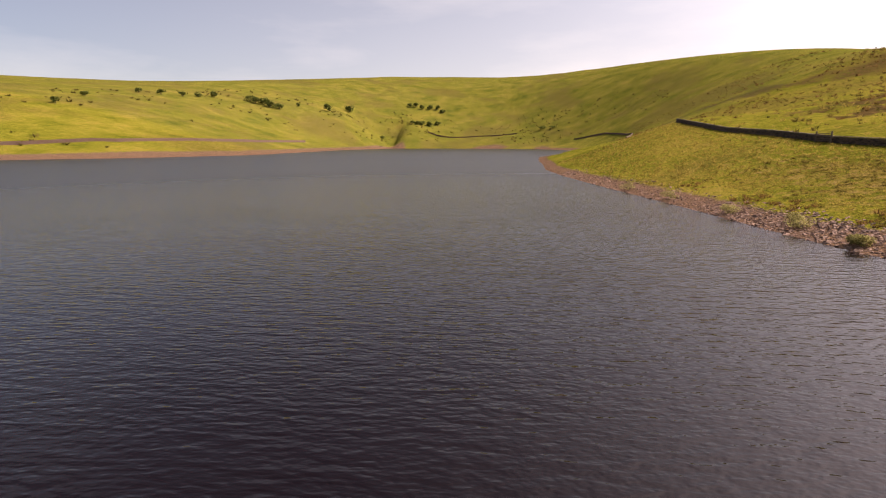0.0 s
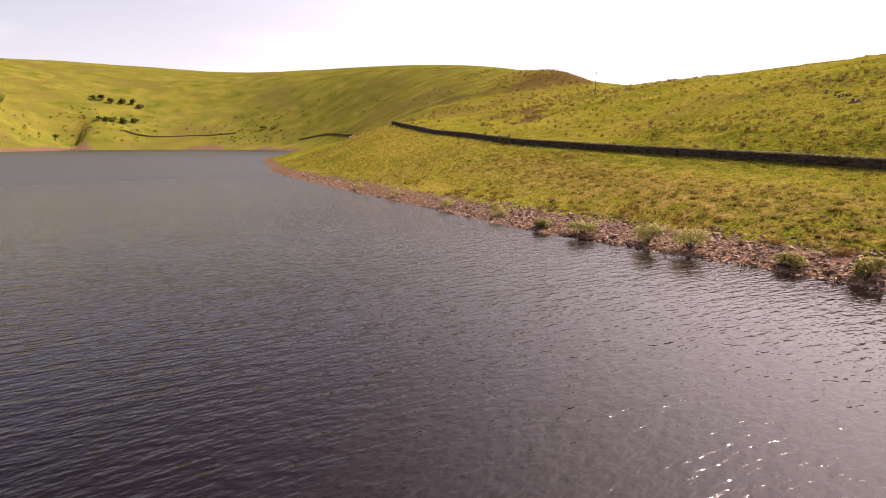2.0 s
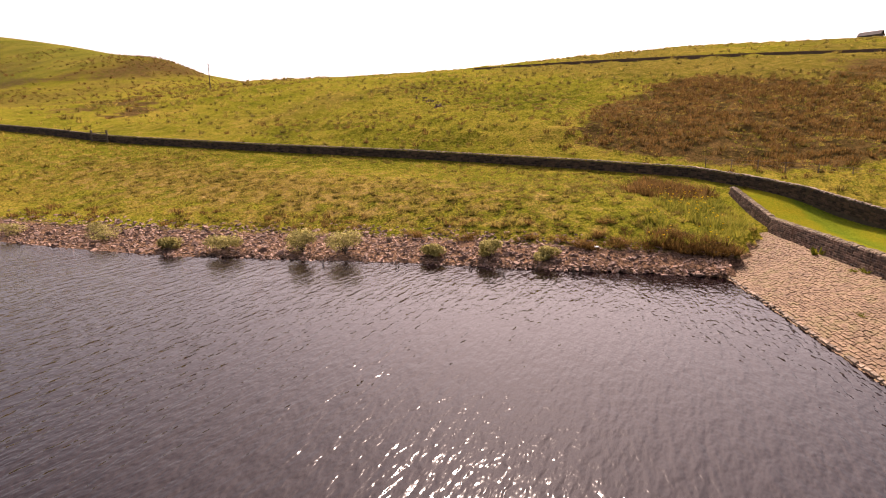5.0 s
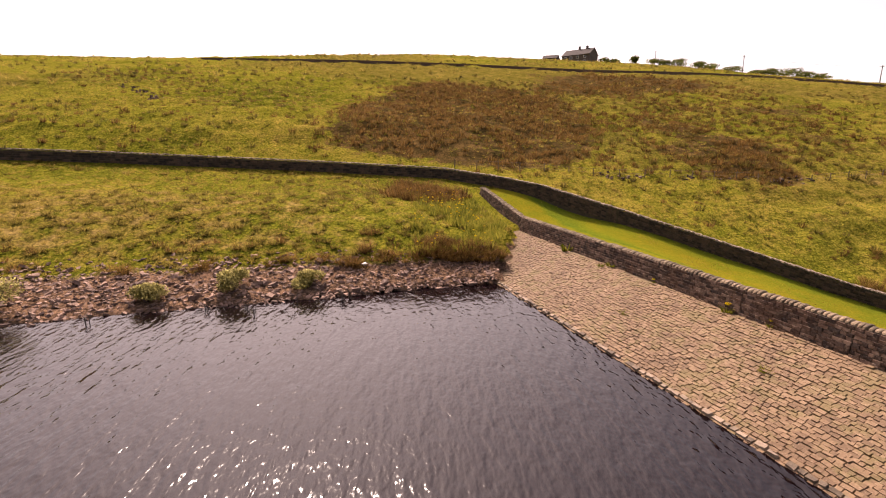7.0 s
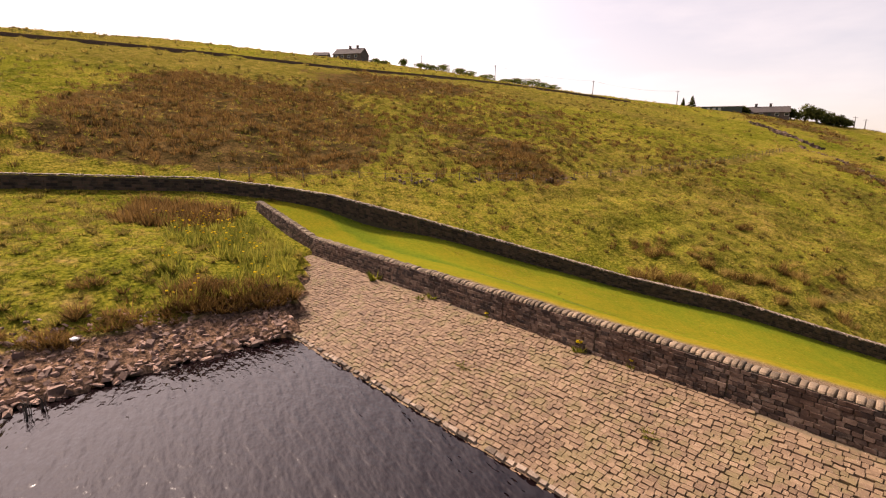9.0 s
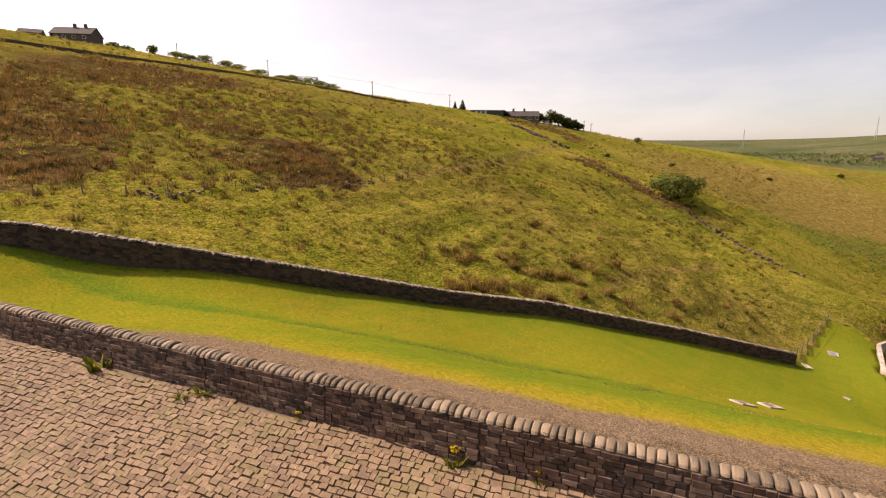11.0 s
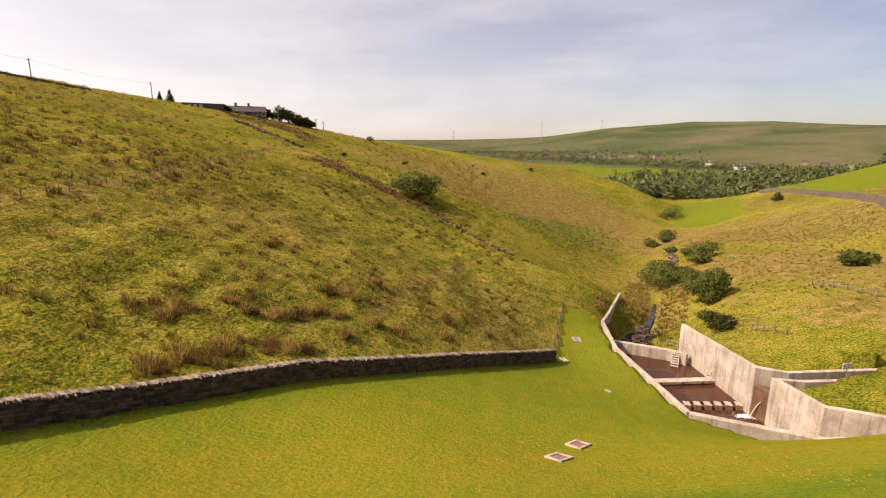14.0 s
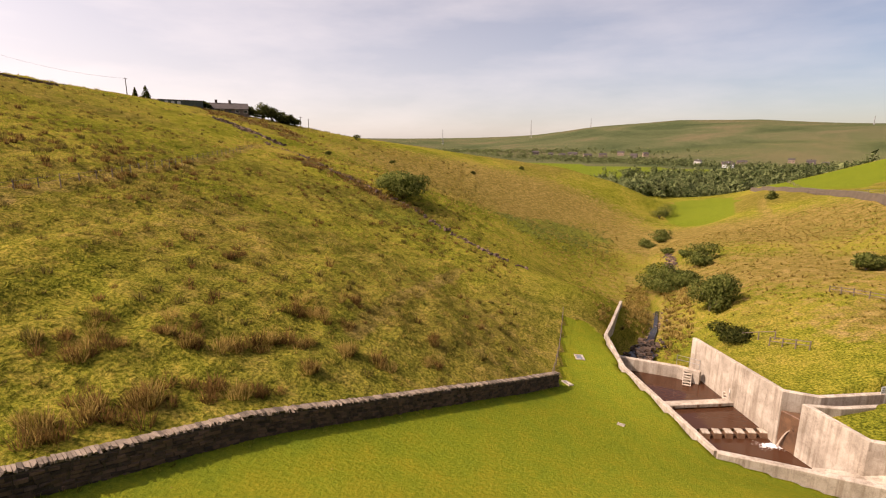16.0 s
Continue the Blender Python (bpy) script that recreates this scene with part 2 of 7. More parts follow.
def water_mat(name, deep, rough, wave, scale, ruffled=0.0):
    """Peaty water: wavelets a hand or two long with their crests across the wind, fine ripples over them, in gusty patches."""
    m, n, l, b = node_mat(name)
    v = coords(n, l)

    def turned(deg, sx):
        mp = n.new("ShaderNodeMapping")
        mp.inputs["Rotation"].default_value, mp.inputs["Scale"].default_value = (0, 0, radians(deg)), (sx, 1.0, 1.0)
        l.new(v, mp.inputs["Vector"])
        return mp.outputs["Vector"]

    long, short = noise_tex(n, l, turned(7, 0.30), 2.3 * scale, 1.0, 0.5, 0.25), noise_tex(n, l, turned(-14, 0.42), 5.6 * scale, 0.5, 0.5, 0.2)
    fine, gust = noise_tex(n, l, turned(24, 0.55), 11.0 * scale, 0.0, 0.5), noise_tex(n, l, turned(0, 0.5), 0.05, 3.0, 0.55)
    h = mathn(n, l, "ADD", mathn(n, l, "MULTIPLY", long, 0.8), mathn(n, l, "ADD", mathn(n, l, "MULTIPLY", short, 0.40), mathn(n, l, "MULTIPLY", fine, 0.12)))
    h = mathn(n, l, "MULTIPLY", h, mathn(n, l, "ADD", 0.35, mathn(n, l, "MULTIPLY", gust, 1.3)))
    b.inputs["Base Color"].default_value = (*deep, 1)
    b.inputs["IOR"].default_value = 1.333
    b.inputs["Roughness"].default_value = rough
    if ruffled:
        off, calm = n.new("ShaderNodeVectorMath"), n.new("ShaderNodeMapRange")
        off.operation, off.inputs[1].default_value = "DISTANCE", (28.0, -4.0, 0.0)
        l.new(v, off.inputs[0])
        for key, value in (("From Min", 30.0), ("From Max", 130.0), ("To Min", 1.0), ("To Max", 0.35)):
            calm.inputs[key].default_value = value
        l.new(off.outputs["Value"], calm.inputs["Value"])
        h = mathn(n, l, "MULTIPLY", h, calm.outputs["Result"])
    bump(n, l, b, h, 1.0, wave)
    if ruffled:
        # unresolved ripples roughen the far water; normals are tilted damwards to mirror more sky
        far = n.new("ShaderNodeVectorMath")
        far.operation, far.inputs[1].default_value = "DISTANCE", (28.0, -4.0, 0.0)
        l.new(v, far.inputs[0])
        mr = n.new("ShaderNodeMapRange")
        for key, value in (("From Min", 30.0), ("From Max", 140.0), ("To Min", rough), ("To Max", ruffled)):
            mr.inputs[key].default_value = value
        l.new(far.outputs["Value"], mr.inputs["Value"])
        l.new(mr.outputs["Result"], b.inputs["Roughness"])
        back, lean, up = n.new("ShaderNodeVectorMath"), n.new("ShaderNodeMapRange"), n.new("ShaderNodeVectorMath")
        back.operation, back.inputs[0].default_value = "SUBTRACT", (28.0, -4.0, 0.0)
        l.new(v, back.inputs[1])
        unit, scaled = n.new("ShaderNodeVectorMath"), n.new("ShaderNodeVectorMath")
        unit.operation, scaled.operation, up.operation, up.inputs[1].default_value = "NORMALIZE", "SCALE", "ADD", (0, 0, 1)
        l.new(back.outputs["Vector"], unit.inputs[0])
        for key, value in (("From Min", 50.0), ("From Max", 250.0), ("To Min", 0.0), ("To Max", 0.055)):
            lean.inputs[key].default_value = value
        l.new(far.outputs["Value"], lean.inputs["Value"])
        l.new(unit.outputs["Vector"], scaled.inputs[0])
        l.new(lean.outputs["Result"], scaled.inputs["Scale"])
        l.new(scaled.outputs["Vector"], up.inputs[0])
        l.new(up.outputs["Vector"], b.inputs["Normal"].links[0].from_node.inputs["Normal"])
    return m


M_GROUND = ground_mat()
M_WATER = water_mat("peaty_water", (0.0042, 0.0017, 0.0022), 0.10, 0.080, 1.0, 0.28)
M_POOL = water_mat("basin_water", (0.055, 0.022, 0.010), 0.05, 0.012, 1.0)


def walling(name, single):
    """Sooty gritstone blocks, each its own tone, blotched with pale lichen and rusty stains."""
    m, n, l, b = node_mat(name)
    g = n.new("ShaderNodeNewGeometry")
    v = g.outputs["Position"]
    rnd = n.new("ShaderNodeObjectInfo").outputs["Random"] if single else g.outputs["Random Per Island"]
    big, mid, fine = noise_tex(n, l, v, 0.9, 4.0, 0.6), noise_tex(n, l, v, 6.0, 5.0, 0.65), noise_tex(n, l, v, 26.0, 3.0, 0.6)
    f = mathn(n, l, "ADD", mathn(n, l, "MULTIPLY", mid, 0.5), mathn(n, l, "MULTIPLY", rnd, 0.5))
    c = ramp(n, l, f, [(0.28, (0.030, 0.018, 0.012)), (0.45, (0.070, 0.040, 0.026)), (0.60, (0.125, 0.074, 0.048)), (0.76, (0.205, 0.136, 0.094))])
    c = mixc(n, l, ramp(n, l, mid, [(0.56, (0, 0, 0)), (0.66, (0.55, 0.55, 0.55))]), c, (0.235, 0.178, 0.128))
    c = mixc(n, l, ramp(n, l, big, [(0.52, (0, 0, 0)), (0.64, (0.5, 0.5, 0.5))]), c, (0.095, 0.044, 0.022))
    l.new(c, b.inputs["Base Color"])
    b.inputs["Roughness"].default_value = 0.92
    bump(n, l, b, mathn(n, l, "ADD", mid, mathn(n, l, "MULTIPLY", fine, 0.5)), 0.8, 0.03)
    return m


M_STONE, M_STONE_PIECE = walling("gritstone", False), walling("gritstone_block", True)
# darker copy of the walling stone, the walls' shade put into its colour
M_DRYSTONE = plain_mat("shade_dark_walling_stone", (0.024, 0.015, 0.009), (0.110, 0.066, 0.040), 0.9, 2.0, 22.0, island=0.45, relief=0.6, depth=0.02)
M_DRYSTONE_PIECE = plain_mat("shade_dark_walling_block", (0.024, 0.015, 0.009), (0.110, 0.066, 0.040), 0.9, 2.0, 22.0, per_object=0.45, relief=0.6, depth=0.02)


def pitching(name, single):
    """Warm squared paving stone, blotched, with olive moss in drifts and pale lichen spots."""
    m, n, l, b = node_mat(name)
    tc = n.new("ShaderNodeNewGeometry")
    v = tc.outputs["Position"]
    big, mid, fine = noise_tex(n, l, v, 0.35, 4.0, 0.6), noise_tex(n, l, v, 2.2, 4.0, 0.6), noise_tex(n, l, v, 14.0, 4.0, 0.65)
    if single:
        rnd = n.new("ShaderNodeObjectInfo").outputs["Random"]
    else:
        rnd = tc.outputs["Random Per Island"]
    f = mathn(n, l, "ADD", mathn(n, l, "MULTIPLY", big, 0.35), mathn(n, l, "ADD", mathn(n, l, "MULTIPLY", fine, 0.42), mathn(n, l, "MULTIPLY", rnd, 0.23)))
    c = ramp(n, l, f, [(0.30, (0.104, 0.064, 0.035)), (0.45, (0.156, 0.097, 0.053)), (0.56, (0.202, 0.129, 0.071)), (0.70, (0.258, 0.172, 0.099))])
    moss = mathn(n, l, "MULTIPLY", mid, mathn(n, l, "ADD", big, 0.45))
    c = mixc(n, l, mathn(n, l, "MULTIPLY", ramp(n, l, moss, [(0.47, (0, 0, 0)), (0.60, (1, 1, 1))]), 0.45), c, (0.125, 0.108, 0.030))
    c = mixc(n, l, ramp(n, l, noise_tex(n, l, v, 30.0, 2.0, 0.6), [(0.64, (0, 0, 0)), (0.70, (0.5, 0.5, 0.5))]), c, (0.40, 0.33, 0.24))
    l.new(c, b.inputs["Base Color"])
    b.inputs["Roughness"].default_value = 0.92
    bump(n, l, b, fine, 0.7, 0.02)
    return m


M_PITCH, M_PITCH_PIECE = pitching("pitching_stone", False), pitching("pitching_block", True)
M_COPE = plain_mat("pale_coping_stone", (0.085, 0.062, 0.040), (0.270, 0.205, 0.142), 0.9, 2.5, 24.0, island=0.5, relief=0.6, depth=0.02)
M_JOINT = plain_mat("dark_joint", (0.036, 0.026, 0.016), (0.100, 0.074, 0.042), 0.95, 3.0, 30.0)
M_RUBBLE = plain_mat("shore_rubble", (0.095, 0.052, 0.034), (0.310, 0.190, 0.130), 0.85, 1.5, 14.0, island=0.6, relief=0.5, depth=0.02)


def concrete():
    """Board-marked concrete with grimy runs down it and paler worn patches."""
    m, n, l, b = node_mat("weathered_concrete")
    v = coords(n, l)
    big, fine = noise_tex(n, l, v, 0.55, 6.0, 0.62), noise_tex(n, l, v, 14.0, 4.0, 0.6)
    runs, spots = noise_tex(n, l, coords(n, l, (2.6, 2.6, 0.16)), 1.0, 4.0, 0.6), noise_tex(n, l, v, 3.0, 5.0, 0.7)
    c = ramp(n, l, mathn(n, l, "ADD", mathn(n, l, "MULTIPLY", big, 0.7), mathn(n, l, "MULTIPLY", fine, 0.3)), [(0.36, (0.250, 0.205, 0.148)), (0.5, (0.375, 0.315, 0.238)), (0.62, (0.490, 0.420, 0.325))])
    c = mixc(n, l, 0.62, c, ramp(n, l, runs, [(0.36, (0.50, 0.44, 0.38)), (0.52, (1.0, 1.0, 1.0))]), "MULTIPLY")
    c = mixc(n, l, 0.35, c, ramp(n, l, spots, [(0.34, (0.42, 0.36, 0.28)), (0.46, (1.0, 1.0, 1.0))]), "MULTIPLY")
    l.new(c, b.inputs["Base Color"])
    b.inputs["Roughness"].default_value = 0.85
    bump(n, l, b, mathn(n, l, "ADD", fine, mathn(n, l, "MULTIPLY", runs, 0.6)), 0.4, 0.012)
    return m


M_EARTH = plain_mat("bare_brown_earth", (0.050, 0.036, 0.021), (0.130, 0.094, 0.056), 0.95, 0.6, 9.0)
M_CONC = concrete()
M_CONC_WET = plain_mat("wet_stained_concrete", (0.034, 0.016, 0.008), (0.190, 0.100, 0.050), 0.5, 1.2, 14.0)
M_GRAVEL = plain_mat("gravel_track", (0.140, 0.100, 0.068), (0.330, 0.245, 0.170), 0.95, 0.8, 45.0, relief=0.8, depth=0.02)


# ---------------------------------------------------------------- mesh helpers
def mesh_object(name, verts, faces, mat, parent=None, smooth=False):
    me = bpy.data.meshes.new(name)
    me.from_pydata([tuple(p) for p in verts], [], [tuple(q) for q in faces])
    me.materials.append(mat)
    if smooth:
        me.polygons.foreach_set("use_smooth", [True] * len(me.polygons))
    ob = new(name, me)
    if parent is not None:
        ob.parent = parent
    return ob


def part(name, bm, material, parent, label=""):
    me = bpy.data.meshes.new(name)
    bm.to_mesh(me)
    bm.free()
    me.materials.append(material)
    ob = new(name, me)
    ob.parent = parent
    return tagged(ob, label) if label else ob


def box_bm(bm, size, m=Matrix(), bevel=0.0):
    r = bmesh.ops.create_cube(bm, size=1.0, matrix=m @ Matrix.Diagonal((*size, 1)))
    if bevel:
        es = list({e for v in r["verts"] for e in v.link_edges})
        bmesh.ops.bevel(bm, geom=es, offset=bevel, segments=1, affect="EDGES")
    return r["verts"]


def boxes(items, bevel=0.0):
    """A bmesh of several boxes: (size, pose)."""
    bm = bmesh.new()
    for size, m in items:
        box_bm(bm, size, m, bevel)
    return bm


def empty(name, m=Matrix(), label="", category="", group="", kind=""):
    ob = new(name)
    ob.matrix_basis = m
    return tagged(ob, label, category, group, kind)


# ---------------------------------------------------------------- the lie of the land
# Dam axis: u along the parapet towards the east bank, v downstream from its upstream face.
DAM_O, DAM_A = np.array([24.16, -7.54]), radians(12.8)
DU, DV = np.array([math.cos(DAM_A), math.sin(DAM_A)]), np.array([math.sin(DAM_A), -math.cos(DAM_A)])


def dam(u, v):
    return DAM_O + u * DU + v * DV


def duv(x, y):
    rx, ry = x - DAM_O[0], y - DAM_O[1]
    return rx * DU[0] + ry * DU[1], rx * DV[0] + ry * DV[1]


# the field wall, from the far end of the fields round the dam and down beside the lawn (x, y, foot)
WALL = [(67, 168, 14.57), (64, 146, 12.67), (60.5, 122, 10.57), (58.8, 100, 9.37), (58.3, 83, 8.07), (60.2, 66, 7.27), (61.5, 55, 6.77),
        (62.8, 34, 6.07), (62.5, 13, 5.17), (61, 1.5, 4.62), (58.8, -2.7, 4.05), (55.7, -7.2, 3.25),
        (51.5, -12.7, 1.6), (46.8, -20.4, -0.85), (42.8, -27.3, -3.1), (37.8, -33.9, -4.75), (33.5, -38.6, -6.45), (29.2, -43.3, -8.05), (24.8, -48.6, -10.05), (21.0, -53.85, -11.95)]
SHORE_E = [(38.8, 0.9), (38.3, 3.3), (36.6, 9.8), (34.7, 20.5), (31.7, 31), (30.3, 37), (29.6, 43), (28.3, 62), (25.3, 94), (23.2, 124), (23, 150), (29, 201), (38, 280), (60, 330)]
SHORE_N = [(60, 330), (105, 480), (80, 600), (-10, 640), (-90, 640), (-130, 500), (-134, 302), (-173, 233), (-205, 206), (-240, 150), (-230, 70), (-170, -5), (-120, -38)]
STREAM = [(9, -75, -17.9), (4.6, -79, -18.0), (1.6, -85, -18.2), (-1.8, -94, -18.6), (-6, -108, -19.6), (-14, -132, -21.8), (-32, -190, -25.5), (-55, -238, -27.5), (-80, -300, -29), (-120, -420, -33)]
LINES = {
    "wall": WALL,
    "east shore": [(x, y, 0.0) for x, y in SHORE_E],
    "north shore": [(x, y, 0.0) for x, y in SHORE_N],
    "bank top": [(40.9, 1.2, 1.15), (40.8, 10, 1.4), (41, 22, 1.6), (37.5, 36, 1.5), (34.5, 50, 1.5), (33.5, 74, 1.5), (30, 114, 1.6), (32, 150, 2.2), (44, 230, 4.0)],
    "lower field": [(46, 3, 2.6), (48.5, 7.6, 3.3), (46, 15, 2.9), (46, 24, 3.3), (44, 36, 3.2), (44, 60, 3.8), (42, 90, 4.5), (44, 130, 6.5)],
    "lake floor": [(20, 12, -3.5), (0, 20, -5), (5, 80, -5), (0, 160, -6), (-60, 220, -6), (-20, 300, -6), (0, 450, -6), (-40, 560, -5), (-120, 120, -6), (-100, 30, -6), (-40, 10, -5)],
    "near hill": [(71, 48, 9.6), (72, 20, 9.6), (72, 2, 8.2), (70, -12, 6.6), (66, -24, 5.2), (60, -30, 3.2), (53, -34, 0.6), (44, -40, -2.6), (38.5, -48, -4.0), (30.7, -56.7, -7.4), (24, -64, -11.0)],
    "mid hill": [(98, 60, 16.5), (100, 10, 15.2), (92, -20, 12.6), (80, -36, 9.4), (70, -46, 6.6), (65, -63, 4.6), (56, -80, 0.4), (44, -95, -4.4), (31, -107.5, -8.2), (22, -108, -11.4), (13.5, -101, -15.6)],
    "hill brow": [(197, 169, 36), (160, 110, 29.5), (185, 71, 33.8), (220, 35, 41), (246, -1, 46.2), (249, -55, 45.2), (241, -81, 43.4), (228, -109, 41.2), (187, -157, 30.8), (150, -190, 24.2), (138, -205, 22.0), (127, -232, 19.2), (98, -265, 12.4)],
    "saddle": [(300, 232, 26), (360, 290, 30), (450, 360, 36)],
    "over the brow": [(330, 180, 27), (360, 60, 44), (390, -60, 50), (330, -190, 36), (260, -300, 20), (190, -400, 6)],
    "spur": [(98, -265, 12.4), (64, -312, 6.0), (10, -314, -1.4), (-23, -310, -5.7), (-51, -294, -13.5), (-69, -277, -22.0)],
    "spur face": [(85, -153, 7.0), (62, -145, 2.6), (45, -133, -1.2), (36, -150, -6.4), (18, -148, -12.5), (2, -140, -17.5)],
    "behind the spur": [(110, -420, -14), (30, -470, -24), (-50, -440, -30)],
    "stream": STREAM,
    "west bank": [(-5, -58.5, -11.7), (-6.3, -62, -11.9), (-4, -72, -13.2), (-8, -84, -13.4), (-16, -108, -15.6), (-27, -140, -17.6), (-45, -180, -21), (-66, -224, -24.5)],
    "west slope": [(-14, -50, -9.0), (-14.5, -74.7, -9.9), (-26, -80, -8.4), (-35, -93, -9.6), (-48, -120, -10.8), (-58, -150, -14), (-75, -190, -15), (-92, -225, -13.4), (-117, -277, -14.6), (-129, -305, -15.6)],
    "west track": [(-60, -110, -4.5), (-76, -149, -5.8), (-98, -207, -9.2), (-124, -307, -18.6)],
    "west field": [(-80, -90, 2), (-113, -196, -5.2), (-143, -237, -2.4), (-153, -292, -10.2), (-230, -330, 4)],
    "valley": [(-126, -469, -40), (-168, -453, -42), (-205, -445, -36), (-275, -480, -24)],
    "valley field": [(-60, -800, -34), (-226, -773, -32), (-275, -700, -36), (-420, -700, -30)],
    "village": [(160, -1000, -16), (-37, -1113, -17), (-213, -1088, -24), (-368, -1041, -25), (-535, -959, -30), (-642, -887, -32)],
    "far hill": [(700, -1900, 40), (267, -2000, 6), (44, -2014, -3), (-154, -2006, 32), (-403, -1968, 69), (-680, -1885, 90), (-899, -1787, 88), (-1175, -1612, 63), (-1500, -1250, 70)],
    "far shelf": [(44, -1500, -12), (-300, -1420, 10), (-600, -1300, 18), (-850, -1150, 16)],
    "north crest": [(-1400, 800, 150), (-1025, 1093, 148), (-923, 1180, 154), (-380, 585, 73), (-330, 672, 86), (-316, 842, 103), (-183, 1134, 149), (114, 1143, 147), (234, 868, 130), (311, 570, 101), (300, 400, 76), (262, 320, 64), (255, 240, 38)],
    "north slope": [(-277, 286, 30), (-265, 400, 40), (-250, 520, 46), (-40, 720, 26), (60, 740, 34), (165, 620, 36), (165, 440, 26), (115, 300, 16), (135, 142, 24), (90, 130, 15), (78, 110, 12)],
    "north bank": [(135, 480, 9), (110, 618, 9), (0, 668, 8), (-100, 666, 7), (-154, 510, 7), (-158, 310, 6), (-190, 250, 6.5), (-222, 224, 6.2), (-262, 150, 7)],
    "beyond": [(-2600, -2600, 60), (0, -3000, 40), (2600, -2600, 40), (2600, 0, 80), (2600, 2600, 120), (0, 2800, 150), (-2600, 2600, 140), (-2600, 0, 60), (1200, -900, 40), (1200, 300, 80), (-900, -300, 40), (-500, 0, 30)],
    "lawn": [(20, -55, -12.5), (17.6, -61.8, -13.1), (14, -69.5, -13.5), (14.2, -60, -13.1), (12.6, -47, -12.3), (17.2, -47, -11.6), (9, -42, -12.15), (2, -38, -11.8)],
    "lawn mid": [(25, -35, -7.4), (23.5, -31, -6.7), (31.6, -29, -5.0), (29.4, -29.2, -5.3), (36.6, -21.3, -3.0), (40.2, -21.4, -2.2), (44.3, -17.2, -1.1)],
    "left wall foot": [(12.5, -72, -13.8), (8, -82, -14.6), (7, -86, -15.0)],
}
for _name, _row in {"crest": [(u, 1.0, 1.78) for u in (-110, -60, -20, 0, 12, 24)], "crest back": [(u, 3.6, 1.68) for u in (-110, -60, -20, 0, 12, 24)],
                    "shoulder": [(-100, 8.6, -0.3), (-40, 8.6, -0.3), (5, 8.6, -0.25), (22, 8.2, 0.8), (28, 8, 1.6)],
                    "dam slope": [(-100, 22.5, -7.0), (-40, 22.5, -7.0), (-6, 22.5, -6.8)], "dam toe": [(-110, 38, -6.5), (-60, 38, -9.0)],
                    "east abutment": [(27, 0.8, 2.2), (31.5, 0.8, 3.2), (34.5, 1.0, 3.9)]}.items():
    LINES[_name] = [(*dam(u, v), z) for u, v, z in _row]


def along(line, step):
    """Points every so often along a line, corners included."""
    out = []
    for a, b in zip(line, line[1:]):
        a, b = np.array(a, float), np.array(b, float)
        k = max(1, int(np.ceil(np.linalg.norm((b - a)[:2]) / step)))
        out += [a + (b - a) * i / k for i in range(k)]
    return np.array(out + [np.array(line[-1], float)])


def _samples():
    pts = []
    for name, line in LINES.items():
        if name == "beyond":
            pts.append(np.array(line, float))
            continue
        for a, b in zip(line, line[1:]):
            pts.append(along([a, b], float(np.clip(0.14 * min(math.hypot(a[0], a[1]), math.hypot(b[0], b[1])), 7, 200))))
    pts = np.concatenate(pts)
    keep = []
    for p in pts:
        if all((p[0] - q[0]) ** 2 + (p[1] - q[1]) ** 2 > 2.0 for q in keep):
            keep.append(p)
    return np.array(keep)


BREAK = _samples()
_C2 = 16.0
_d = np.sqrt(((BREAK[:, None, :2] - BREAK[None, :, :2]) ** 2).sum(-1) + _C2)
_n = len(BREAK)
_P = np.c_[np.ones(_n), BREAK[:, :2] / 1000.0]
_K = np.block([[-_d + 0.4 * np.eye(_n), _P], [_P.T, np.zeros((3, 3))]])
_W = np.linalg.solve(_K, np.r_[BREAK[:, 2], 0, 0, 0])


def land(x, y):
    """Smooth height of the land, before the dam's face and the basin are cut into it."""
    x, y = np.atleast_1d(np.asarray(x, float)), np.atleast_1d(np.asarray(y, float))
    out = np.empty(len(x))
    for i in range(0, len(x), 20000):
        s = slice(i, i + 20000)
        d = np.sqrt((x[s, None] - BREAK[None, :, 0]) ** 2 + (y[s, None] - BREAK[None, :, 1]) ** 2 + _C2)
        out[s] = -d @ _W[:_n] + _W[_n] + _W[_n + 1] * x[s] / 1000 + _W[_n + 2] * y[s] / 1000
    return out


def inside(x, y, poly):
    x, y = np.asarray(x, float), np.asarray(y, float)
    hit = np.zeros(x.shape, bool)
    for (x1, y1), (x2, y2) in zip(poly, poly[1:] + poly[:1]):
        cross = ((y1 > y) != (y2 > y)) & (x < (x2 - x1) * (y - y1) / (y2 - y1 + 1e-12) + x1)
        hit ^= cross
    return hit


def line_dist(x, y, line):
    """Distance from points to a polyline in plan."""
    best = np.full(np.shape(x), 1e9)
    for a, b in zip(line, line[1:]):
        ax, ay, bx, by = a[0], a[1], b[0], b[1]
        t = np.clip(((x - ax) * (bx - ax) + (y - ay) * (by - ay)) / ((bx - ax) ** 2 + (by - ay) ** 2), 0, 1)
        best = np.minimum(best, np.hypot(x - ax - t * (bx - ax), y - ay - t * (by - ay)))
    return best


# the stilling basin below the dam, in plan, and the channel that joins it from the west
BASIN = [(12.9, -69.3), (13.6, -60), (11.7, -45.0), (8.3, -43.9), (-2, -39.0), (-14, -34.0), (-14, -41), (-1.2, -47.2), (0.3, -47.5), (1.6, -52.0), (-0.5, -51.9), (-14, -54.0), (-14, -56), (-0.2, -53.6), (2.3, -54.0), (4.2, -66.4), (6.1, -66.6)]
